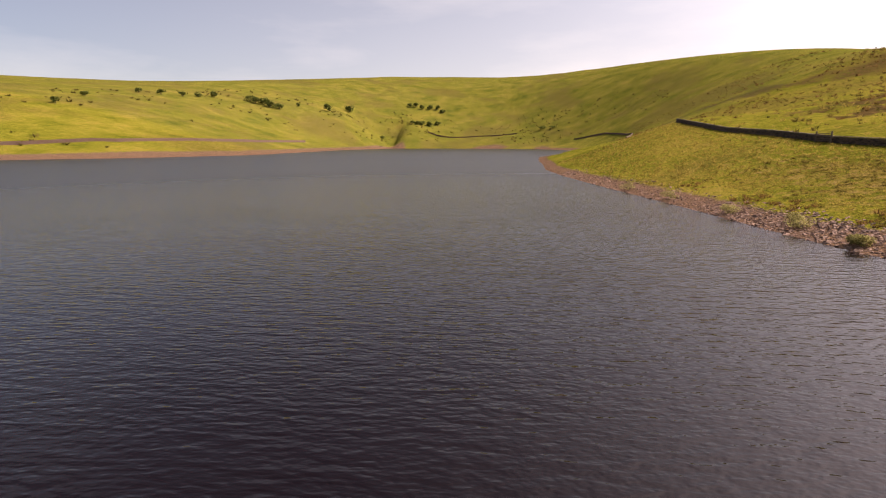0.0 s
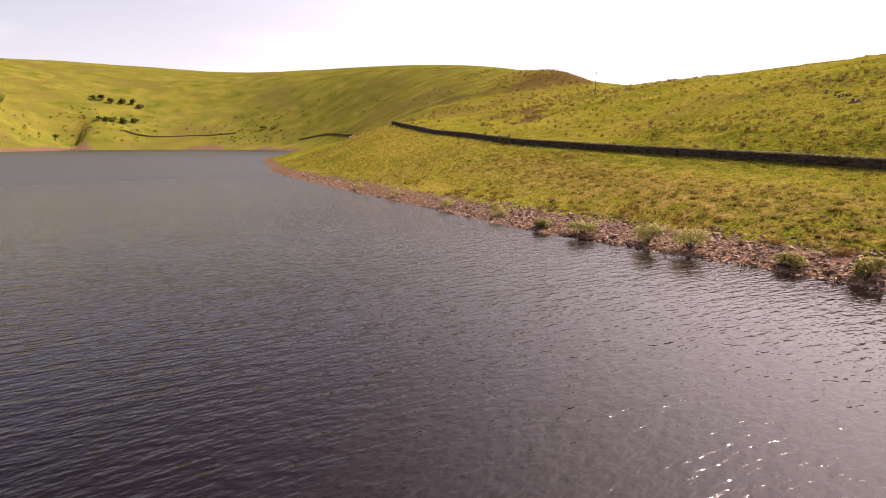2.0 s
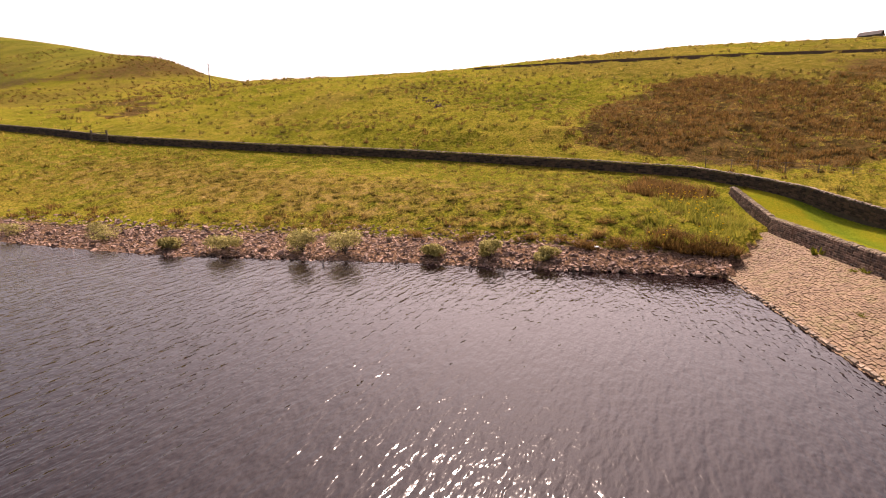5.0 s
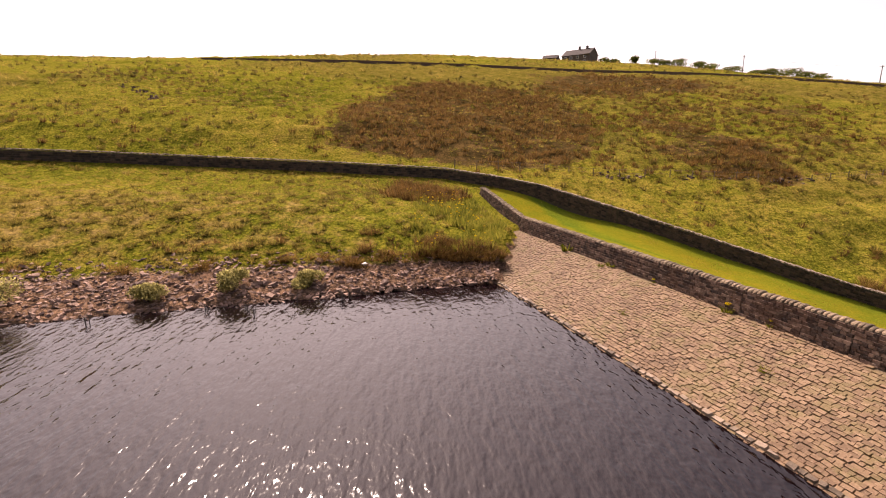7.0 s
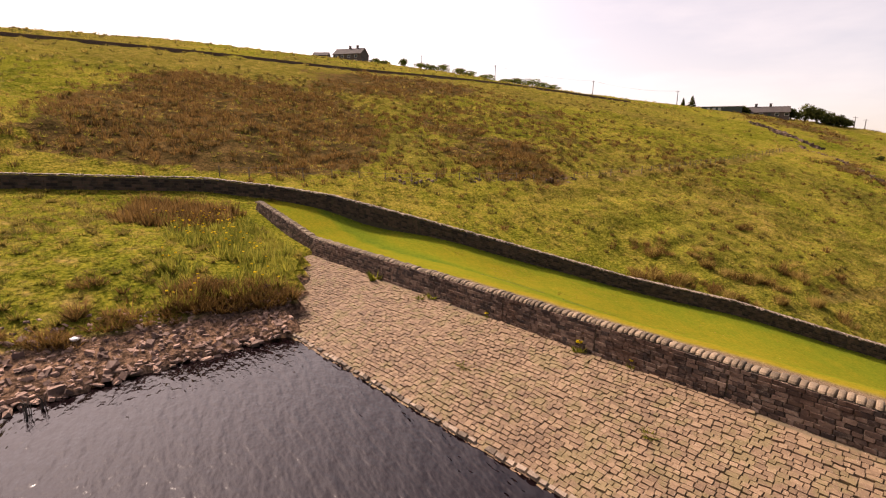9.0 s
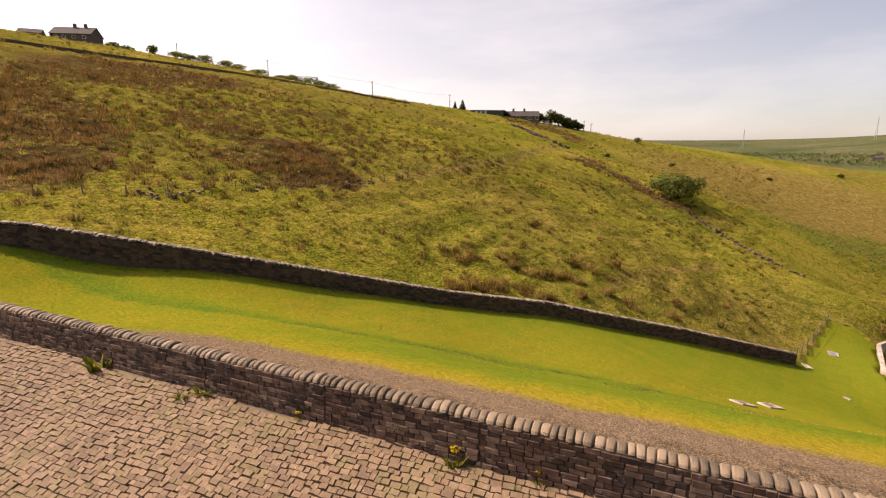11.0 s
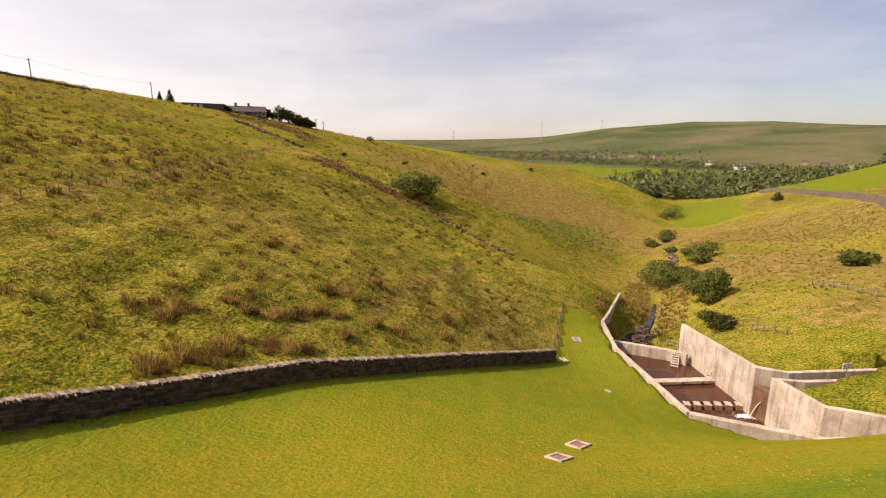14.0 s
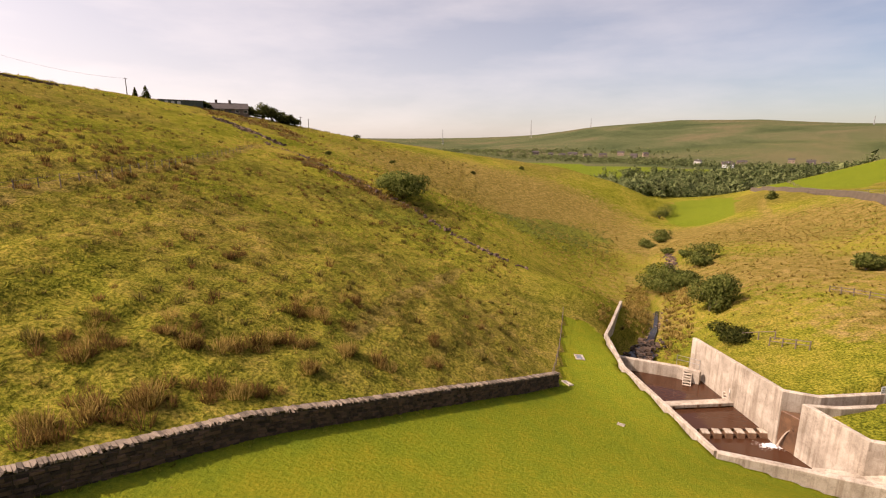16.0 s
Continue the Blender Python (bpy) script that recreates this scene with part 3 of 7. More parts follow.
TAIL = [(12.9, -69.3), (6.1, -66.6), (4.4, -72), (3.2, -80), (7.0, -79), (10.6, -73.5)]
FACE_TOP, WATER_V = 1.53, -4.68


def para_v(u):
    """Where the parapet's upstream foot stands: it draws slowly back from the waterline towards the east bank."""
    return 0.22 + 0.026 * np.clip(u, -60, 34)


def face_z(v, u=0.0):
    """Height of the paved face, which meets the water along one straight line and the parapet at an even height."""
    return FACE_TOP * (v - WATER_V) / (para_v(u) - WATER_V)


def ground_z(x, y):
    """Height of the built ground."""
    x, y = np.atleast_1d(np.asarray(x, float)), np.atleast_1d(np.asarray(y, float))
    z = land(x, y)
    u, v = duv(x, y)
    cut = (v < para_v(u) + 0.1) & (v > -40) & (u < 16 + np.clip(v + 4.6, 0, 5) * 1.6) & (u > -140)
    z = np.where(cut, np.minimum(z, face_z(v, u) - 0.30), z)
    near = (np.abs(x) < 60) & (y < -30) & (y > -100)
    pit = inside(x, y, BASIN) | ((x < 5.2) & (x > -13) & (line_dist(x, y, BASIN) < 0.34))
    z = np.where(near & pit, np.minimum(z, -18.2), z)
    z = z - np.where(y < -74, 0.55 * np.clip(1.7 - line_dist(x, y, STREAM) / 0.9, 0, 1), 0.0)
    z = np.where(near & inside(x, y, TAIL), np.minimum(z, -18.0), z)
    return z


def gz(x, y):
    return float(ground_z(x, y)[0])


def vnoise(x, y, seed=0):
    """Smooth value noise over a unit lattice, about -1 to 1."""
    def h(i, j):
        k = (i * 374761393 + j * 668265263 + seed * 974634777) & 0xFFFFFFFF
        k = ((k ^ (k >> 13)) * 1274126177) & 0xFFFFFFFF
        return ((k ^ (k >> 16)) & 0xFFFF) / 32767.5 - 1
    x, y = np.asarray(x, float), np.asarray(y, float)
    i, j = np.floor(x).astype(np.int64), np.floor(y).astype(np.int64)
    s, t = x - i, y - j
    s, t = s * s * (3 - 2 * s), t * t * (3 - 2 * t)
    return (h(i, j) * (1 - s) + h(i + 1, j) * s) * (1 - t) + (h(i, j + 1) * (1 - s) + h(i + 1, j + 1) * s) * t


def hummock(x, y, z):
    """Lumps and hollows of the rough land, none on the mown lawn, the crest and round the basin."""
    u, v = duv(x, y)
    on = (1 - lawn_mask(x, y)) * (1 - (np.abs(v - 1.5) < 3.0) * (u < 34) * (u > -140)) * ~((x > -14) & (x < 16) & (y > -90) & (y < -38))
    wild = np.clip((line_dist(x, y, WALL) - 0.6) / 2.5, 0, 1) * (np.hypot(x, y) < 260)
    on = on * np.where((z > 0.3) | (y < -8), 1, 0) * np.clip(np.where(y < -8, 1, (z - 0.3) / 1.5), 0, 1)
    uphill = np.clip((x - np.interp(y, [-60, -20, 0, 60], [18, 50, 62, 63])) / 6, 0.35, 1)
    steps = 0.20 * vnoise(y * 0.16, z * 1.25, 5) + 0.10 * vnoise(y * 0.3 + 9, z * 2.6, 6)
    return on * wild * uphill * (0.24 * vnoise(x * 0.24, y * 0.24, 1) + 0.20 * vnoise(x * 0.55, y * 0.55, 2) + 0.14 * vnoise(x * 1.0, y * 1.0, 3) + np.where(uphill > 0.9, steps, 0))


def spaced(lo, hi, fine, growth, core):
    """Grid lines: even steps inside the cores, then widening steps outwards."""
    xs = []
    for a, b, step in core:
        xs += list(np.arange(a, b, step))
    first, last, step = core[0][0], core[-1][1], core[-1][2]
    x = last
    while x < hi:
        xs.append(x)
        step *= growth
        x += step
    xs.append(hi)
    x, step, left = first, core[0][2], []
    while x > lo:
        step *= growth
        x -= step
        left.append(max(x, lo))
    return np.array(sorted(set(np.round(left + xs, 3))))


def build_ground():
    xs = spaced(-2500, 2500, 1, 1.06, [(-36, -14, 0.8), (-14, 16, 0.5), (16, 110, 0.62)])
    ys = spaced(-2900, 2500, 1, 1.06, [(-120, -86, 0.8), (-86, -38, 0.5), (-38, 62, 0.62)])
    X, Y = np.meshgrid(xs, ys)
    x, y = X.ravel(), Y.ravel()
    z = ground_z(x, y)
    # hummocks on the rough land, none on the mown lawn
    lawn = lawn_mask(x, y)
    far = np.clip(np.hypot(x, y) / 400, 0, 1)
    broad = np.array([noise.noise((a * 0.02, b * 0.02, 9.0)) for a, b in zip(x, y)]) * 0.25 * far * (z > 1)
    z = z + hummock(x, y, z) + broad
    nx, ny = len(xs), len(ys)
    i = (np.arange(ny - 1)[:, None] * nx + np.arange(nx - 1)[None, :]).ravel()
    faces = np.stack([i, i + 1, i + nx + 1, i + nx], 1)
    me = bpy.data.meshes.new("ground")
    me.from_pydata(np.stack([x, y, z], 1).tolist(), [], faces.tolist())
    me.polygons.foreach_set("use_smooth", [True] * len(me.polygons))
    me.materials.append(M_GROUND)
    for key, m in (("lawn", np.maximum(lawn, 0.60 * pasture_mask(x, y))), ("rush", rush_mask(x, y)), ("dry", dry_mask(x, y, z)), ("stone", stone_mask(x, y, z)), ("gravel", gravel_mask(x, y)), ("sward", sward_mask(x, y)), ("heath", heath_mask(x, y)), ("bracken", bracken_mask(x, y)), ("path", path_mask(x, y))):
        at = me.attributes.new(key, "FLOAT", "POINT")
        at.data.foreach_set("value", m.astype(np.float32))
    return tagged(new("ground", me), "rough moorland pasture and mown dam lawn rolling to far hills", "ground", kind="structure")


LAWN_POLY = [tuple(dam(-140, 3.4)), tuple(dam(31, 2.0)), (59.5, -2.5)] + [(x, y) for x, y, _ in WALL[11:]] + [(20.2, -56), (17.5, -71), (14.5, -72), (12.9, -69.3), (13.6, -60), (11.7, -45.0), (8.3, -43.9), (-2, -39.0), (-60, -20), tuple(dam(-140, 45))]


PASTURE = [[(-100, -520), (-330, -560), (-480, -820), (-60, -980), (60, -760)], [(-100, -190), (-150, -220), (-260, -320), (-160, -335), (-128, -308), (-99, -222)], [(-57, -241), (-62, -216), (-75, -219), (-100, -262), (-122, -322), (-112, -370), (-84, -320)]]


def lawn_mask(x, y):
    return inside(x, y, LAWN_POLY).astype(float)


def pasture_mask(x, y):
    return np.max([inside(x, y, p) for p in PASTURE], axis=0).astype(float)


def blob(x, y, cx, cy, rx, ry, turn=0.0):
    c, s = math.cos(radians(turn)), math.sin(radians(turn))
    dx, dy = x - cx, y - cy
    a, b = (dx * c + dy * s) / rx, (-dx * s + dy * c) / ry
    return np.clip(1.15 - np.sqrt(a * a + b * b), 0, 1)


def soft_poly(x, y, poly, soft):
    d = line_dist(x, y, poly + poly[:1])
    return np.where(inside(x, y, poly), 0.5 + d / soft, 0.5 - d / soft).clip(0, 1)


# beds and streaks of brown rush on the hillside, in plan
RUSH_BEDS = [
    ([(66, 8.5), (69, 11.5), (75, 12.5), (95, 13), (110, 8), (126, -2), (117, -12), (111, -26), (101, -27), (85, -24), (74, -19), (66, -11.5), (64.5, -8), (66, 3)], 1.0, 6),
    ([(93, -34), (84, -30), (77, -33), (70, -29), (64, -31), (62.5, -38), (67, -40), (74, -43), (79, -42), (88, -38)], 0.8, 5),
    ([(98, -44), (104, -52), (106, -70), (107, -86), (101, -80), (93, -64)], 0.62, 7),
    ([(86, -54), (80, -62), (74, -60), (75, -52)], 0.62, 5),
    ([(114, -23), (143, -31), (146, -48), (149, -66), (140, -76), (128, -73), (117, -62), (112, -36)], 0.78, 9),
    ([(71, -128), (60, -121), (48, -113), (38, -109), (35, -112), (47, -120), (58, -128), (70, -136)], 0.72, 6),
    ([(125, 395), (160, 372), (176, 330), (198, 282), (240, 262), (268, 268), (290, 318), (262, 330), (215, 318), (190, 380), (150, 420)], 0.62, 26),
    ([(84, 112), (80, 116), (108, 152), (150, 196), (156, 190), (114, 146)], 0.8, 5),
    ([(126, -192), (106, -186), (86, -170), (84, -200), (102, -218), (120, -210)], 0.62, 12),
]
BRACKEN = [[(57, -92), (50, -93), (43, -92), (33, -95), (22, -104), (24, -110), (36, -104), (46, -101), (57, -99)], [(24, -158), (3, -192), (-20, -200), (-14, -166), (5, -131), (18, -133)], [(-60, -152), (-64, -143), (-56, -134), (-50, -134), (-54, -146)]]
TRACKS = [[(-95, -240), (-81, -210), (-62, -170), (-41, -123), (-20, -81)], [(62.6, -47), (63.9, -53.6), (65.0, -60.4), (67.9, -73.3), (73.0, -97.3), (80, -127), (83, -138)], [(36.5, -47), (35.7, -51.6), (34.6, -58.6), (31.8, -70.0), (30, -76)]]


def ragged(x, y):
    """Plan coordinates pushed about, so that beds drawn in them get broken outlines."""
    k = np.clip(np.hypot(x, y) / 150, 0.6, 4)
    return x + k * (4.5 * vnoise(x * 0.11, y * 0.11, 61) + 2.2 * vnoise(x * 0.33, y * 0.33, 62)), y + k * (4.5 * vnoise(x * 0.11, y * 0.11, 63) + 2.2 * vnoise(x * 0.33, y * 0.33, 64))


def rush_mask(x, y):
    x, y = ragged(x, y)
    m = np.zeros(np.shape(x))
    for poly, level, soft in RUSH_BEDS:
        m = np.maximum(m, level * soft_poly(x, y, poly, soft))
    m = np.maximum(m, 0.7 * blob(x, y, 54.8, 3.8, 3.4, 3.4, 0))
    m = np.maximum(m, 0.8 * blob(x, y, 41.6, 2.4, 1.4, 2.6, 0))
    m = np.maximum(m, 0.7 * blob(x, y, 100, 150, 40, 14, 40))
    m = np.maximum(m, 0.6 * blob(x, y, 180, 400, 120, 30, 20))
    m = np.maximum(m, 0.55 * blob(x, y, -600, -1750, 700, 260, 0))
    m = np.maximum(m, 0.55 * blob(x, y, 0, -1500, 300, 200, 0))
    return m


def bracken_mask(x, y):
    return np.max([0.58 * soft_poly(*ragged(x, y), p, 10) for p in BRACKEN], axis=0)


def path_mask(x, y):
    return np.clip(1.25 - np.minimum(line_dist(x, y, TRACKS[0]) / 2.2, np.minimum(line_dist(x, y, TRACKS[1]) / 1.6, line_dist(x, y, TRACKS[2]) / 1.0)), 0, 1)


def dry_mask(x, y, z):
    m = 0.62 * blob(x, y, 46, 45, 18, 75, 0)
    m = np.maximum(m, 0.9 * blob(x, y, 8, -235, 90, 62, 0))
    m = np.maximum(m, 0.72 * blob(x, y, -22, -98, 36, 66, 22))
    m = np.maximum(m, 0.85 * blob(x, y, -45, -175, 58, 115, 22))
    m = np.maximum(m, 0.8 * blob(x, y, 25, -205, 95, 85, 0))
    m = np.maximum(m, 0.75 * blob(x, y, 2, -92, 9, 22, 10))
    m = np.maximum(m, 0.7 * blob(x, y, -16, -66, 15, 13, 0))
    m = np.maximum(m, 0.5 * blob(x, y, -700, -1500, 700, 300, 0))
    u, v = duv(x, y)
    m = np.maximum(m, np.clip(1 - np.abs(v - 4.0) / 1.2, 0, 1) * 0.5 * np.clip((14 - u) / 5, 0, 1) * (u > -140) * (u < 26))
    return m


def heath_mask(x, y):
    """Dark heather moor on the far hills, drawn in colours greyed for haze."""
    return np.maximum(np.maximum(np.clip((-y - 1180) / 160, 0, 1), 0.62 * np.clip((-y - 380) / 80, 0, 1)), np.maximum(0.7 * np.clip((np.hypot(x, y) - 1000) / 500, 0, 1), 0.44 * np.clip((y - 220) / 120, 0, 1)))


# the broken turf edge across the lawn, in dam measures
TURF_U, TURF_V = [-60, -1, 4, 8.3, 11.4, 13.5, 16, 24], [15.5, 15.5, 15.7, 14.0, 11.2, 9.9, 8.7, 6.5]


def sward_mask(x, y):
    """How yellow the mown grass is: tired along the crest, fresh in the band below it, mixed further down."""
    u, v = duv(x, y)
    e = np.interp(u, TURF_U, TURF_V)
    upper = np.interp(v, [0, 3.8, 4.9, 6.2], [0.72, 0.68, 0.46, 0.16])
    upper = upper + (0.40 - upper) * np.clip((u - 9) / 7, 0, 1)
    lower = np.interp(v - e, [-0.8, 0.3, 1.5, 5, 9, 14, 40, 70], [0.04, 0.10, 0.38, 0.44, 0.36, 0.28, 0.28, 0.20])
    lower = lower * np.clip(0.35 + line_dist(x, y, WALL) / 4.0, 0, 1)
    return np.where(pasture_mask(x, y) > 0.5, 0.12, np.where(v < e - 0.8, upper, lower))


def gravel_mask(x, y):
    u, v = duv(x, y)
    return np.clip(1.3 - np.abs(v - 1.6) / 2.5, 0, 1) * (u > -140) * np.clip((19 - u) / 8 + 0.5, 0, 1)


def stone_mask(x, y, z):
    d = line_dist(x, y, SHORE_E)
    m = np.clip(1.2 - np.abs(z - 0.35) / 1.0, 0, 1) * (d < 9)
    m = np.maximum(m, (z < 0.1) * (line_dist(x, y, SHORE_E) < 25) * (y > -6) * 1.0)
    dn = line_dist(x, y, SHORE_N)
    return np.maximum(m, np.clip(1.3 - dn / 13, 0, 1) * (y > 0) * (z < 6))


ground = build_ground()

# ---------------------------------------------------------------- water
_w0, _w1 = dam(-140, -0.9), dam(40, -0.9)
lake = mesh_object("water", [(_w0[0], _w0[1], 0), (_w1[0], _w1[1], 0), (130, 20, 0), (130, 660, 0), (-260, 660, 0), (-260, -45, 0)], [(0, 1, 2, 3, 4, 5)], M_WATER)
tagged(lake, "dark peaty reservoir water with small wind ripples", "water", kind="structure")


# ---------------------------------------------------------------- stonework
rng = random.Random(7)


class Soup:
    """Collects many small solids into one mesh."""

    def __init__(self):
        self.v, self.f = [], []

    def stone(self, o, ax, ay, az, w, h, d, jit=0.12, back=False, face=0.85, tilt=0.3):
        """A rough block at o (middle of its back): width along ax, height along az, depth out along ay."""
        k = len(self.v)
        for sx in (-0.5, 0.5):
            for sz in (-0.5, 0.5):
                self.v.append(o + ax * (sx * w * 1.0) + az * (sz * h))
                self.v.append(o + ax * (sx * w * (face + 0.01 + rng.uniform(-jit, jit) * 0.6)) + az * (sz * h * (face - 0.01 + rng.uniform(-jit, jit) * 0.6)) + ay * (d * (1 + rng.uniform(-tilt, tilt))))
        a, A, b, B, c, C, e, E = range(k, k + 8)      # lower case: back, upper case: front
        self.f += [(A, C, E, B), (a, A, B, b), (c, e, E, C), (a, c, C, A), (b, B, E, e)]
        if back:
            self.f.append((a, b, e, c))

    def build(self, name, mat, parent=None, label="", kind=""):
        return tagged(mesh_object(name, self.v, self.f, mat, parent), label, kind=kind)


def piece_meshes(name, mat, count=6, jit=0.16, face=0.85, tilt=0.3):
    """A few unit blocks for pieces that are objects of their own: 1 wide (x), 1 deep (y), 1 high (z)."""
    out = []
    X, Y, Z = Vector((1, 0, 0)), Vector((0, 1, 0)), Vector((0, 0, 1))
    for _ in range(count):
        s = Soup()
        s.stone(Vector((0, 0, 0)), X, Y, Z, 1, 1, 1, jit, back=True, face=face, tilt=tilt)
        me = bpy.data.meshes.new(name)
        me.from_pydata([tuple(p) for p in s.v], [], s.f)
        me.materials.append(mat)
        out.append(me)
    return out


def piece(name, me, parent, o, ax, ay, az, w, d, h):
    ob = new(name, me)
    m = Matrix(((ax.x * w, ay.x * d, az.x * h, o.x), (ax.y * w, ay.y * d, az.y * h, o.y), (ax.z * w, ay.z * d, az.z * h, o.z), (0, 0, 0, 1)))
    ob.parent = parent
    ob.matrix_basis = m
    return ob


def ribbon(name, line, top, half, mat, label, foot_drop=0.5, kind="structure", category="wall"):
    """The core of a wall along a line of (x, y, foot): a solid sweep from under the foot to top above it."""
    pts = [Vector(p) for p in along(line, 2.0)]
    v, f = [], []
    for i, p in enumerate(pts):
        a, b = pts[max(i - 1, 0)], pts[min(i + 1, len(pts) - 1)]
        t = Vector((b.x - a.x, b.y - a.y, 0)).normalized()
        n = Vector((-t.y, t.x, 0))
        hi = top(i, p) if callable(top) else top
        for s, hz, k in ((1, -foot_drop, 1.25), (1, hi, 0.8), (-1, hi, 0.8), (-1, -foot_drop, 1.25)):
            v.append(p + n * (s * half * k) + Vector((0, 0, hz)))
        if i:
            o = 4 * i
            f += [(o - 4 + j, o - 4 + (j + 1) % 4, o + (j + 1) % 4, o + j) for j in range(4)]
    o = 4 * (len(pts) - 1)
    f += [(3, 2, 1, 0), (o, o + 1, o + 2, o + 3)]
    return tagged(mesh_object(name, v, f, mat), label, category, kind=kind)


def drystone(name, line, height, half, side, label, length=0.34, course=0.15, single=lambda p: False, cope=0.22):
    """A dry stone wall: dark core, coursed stones on the side that is seen, and upright coping stones.
    Stones in the stretch that single() names are pieces of their own."""
    core = ribbon(name, line, height - 0.16, half, M_JOINT, label)
    soup, copes, shapes, n_single = Soup(), Soup(), piece_meshes("stone", M_DRYSTONE_PIECE), 0
    pts = [Vector(p) for p in line]
    up = Vector((0, 0, 1))
    for a, b in zip(pts, pts[1:]):
        t3 = b - a
        t = Vector((t3.x, t3.y, 0)).normalized()
        n = Vector((-t.y, t.x, 0)) * side
        span, ax = t3.length, t3.normalized()
        rows = int((height - 0.2) / course)
        for r in range(-1, rows):
            s = rng.uniform(0, length)
            while s < span:
                w, h = length * rng.uniform(0.55, 1.5), course * rng.uniform(0.85, 1.15)
                p = a + ax * s
                z = (r + 0.5) * course
                k = half * (1.25 - 0.45 * (z + 0.5) / (height + 0.34))
                o = p + n * (k - 0.03) + up * z
                if single(o) and n_single < 300:
                    piece("stone", rng.choice(shapes), core, o, ax, n, up, w, rng.uniform(0.06, 0.12), h)
                    n_single += 1
                else:
                    soup.stone(o, ax, n, up, w * 0.97, h * 0.95, rng.uniform(0.05, 0.11))
                s += w
        s = 0.0
        while s < span:
            w = cope * rng.uniform(0.45, 0.85)
            o = a + ax * (s + w / 2) + up * (height - 0.06 + rng.uniform(-0.02, 0.03)) - n * (half * 0.86)
            copes.stone(o, ax, n, up, w * 0.94, rng.uniform(0.10, 0.15), half * 1.75, 0.1)
            s += w
    soup.build("coursed_stones", M_DRYSTONE, core, kind="stuff")
    copes.build("coping_stones", M_COPE, core, "weathered pale coping stones", kind="stuff")
    return core


# ---------------------------------------------------------------- dam: pitched face, parapet
def up_vec(p, z):
    return Vector((p[0], p[1], z))


U3, V3, Z3 = Vector((DU[0], DU[1], 0)), Vector((DV[0], DV[1], 0)), Vector((0, 0, 1))


def build_face():
    """The sloping upstream face, paved with squared stones in courses."""
    cv, cf = [], []
    for i, u in enumerate([-120, -60, -30, -15, 0, 4, 8, 12, 16, 20, 24]):
        lo, hi = max(-9.0, -4.7 + (u - 16) / 1.63), float(para_v(u)) + 0.06
        cv += [up_vec(dam(u, min(lo, hi - 0.05)), face_z(min(lo, hi - 0.05), u) - 0.02), up_vec(dam(u, hi), face_z(hi, u) - 0.02)]
        if i:
            cf.append((2 * i - 2, 2 * i, 2 * i + 1, 2 * i - 1))
    core = mesh_object("dam_face", cv, cf, M_BED)
    tagged(core, "sloping dam face paved with squared warm brown stones", "dam face", kind="structure")
    rise = FACE_TOP / (0.3 - WATER_V)
    slope = (V3 + Z3 * rise).normalized()
    out = slope.cross(U3).normalized()
    if out.z < 0:
        out = -out
    soup, shapes, singles = Soup(), piece_meshes("paving_stone", M_PITCH_PIECE, 8, 0.12, 0.91, 0.13), 0
    step = 0.15
    row, v = 0, 0.85
    while v > -7.4:
        h = step * rng.uniform(0.9, 1.12)
        dv = h / math.hypot(1, rise)
        vm = v - dv / 2
        edge = 16.0 + (vm + 4.7) * 1.66 if vm > -4.7 else 16 + (vm + 4.7) * 1.6
        u = -60.0 + rng.uniform(0, 0.4)
        while u < edge:
            w = rng.uniform(0.12, 0.32)
            wob = 0.05 * math.sin(1.1 * u + 0.12 * row) + 0.05 * math.sin(0.37 * u - 0.08 * row) + rng.uniform(-0.022, 0.022)
            if vm > para_v(u) - 0.02:
                u += w
                continue
            o = up_vec(dam(u + w / 2, vm + wob), face_z(vm + wob, u + w / 2) - 0.06)
            a = rng.gauss(0, 0.06)
            su, sv = U3 * math.cos(a) + slope * math.sin(a), slope * math.cos(a) - U3 * math.sin(a)
            hh = h * rng.uniform(0.9, 1.02)
            d = 0.085 + rng.uniform(-0.02, 0.014)
            if 3.0 < u < 9.0 and -4.4 < vm < -0.1 and singles < 300:
                piece("paving_stone", rng.choice(shapes), core, o, su, out, sv, w * 0.97, d, hh)
                singles += 1
            else:
                soup.stone(o, su, out, sv, w * 0.97, hh, d, 0.12, face=0.91, tilt=0.13)
            u += w
        v -= dv
        row += 1
    soup.build("paving_stones", M_PITCH, core, kind="stuff")
    # a course of paler stones, added to imitate the wet glint at the water's edge
    edge_row, u, ve = Soup(), -60.0, WATER_V + 0.06
    while u < 16.2:
        w = rng.uniform(0.18, 0.42)
        edge_row.stone(up_vec(dam(u + w / 2, ve + rng.uniform(-0.03, 0.03)), 0.0), U3, out, slope, w * 0.92, rng.uniform(0.13, 0.2), rng.uniform(0.09, 0.14), 0.12)
        u += w * (1 if rng.random() < 0.85 else 1.8)
    edge_row.build("glint_stones", M_COPE, core, "pale stones standing in for the wet glint at the waterline", kind="stuff")
    return core


def para_top(u):
    return 2.57 + (0.0 if u < 24.0 else 1.5 * min(1.0, (u - 24.0) / 8.2) ** 0.9)


def para_foot(u):
    return 1.51 + (0.0 if u < 23.5 else 1.55 * min(1.0, (u - 23.5) / 8.6))


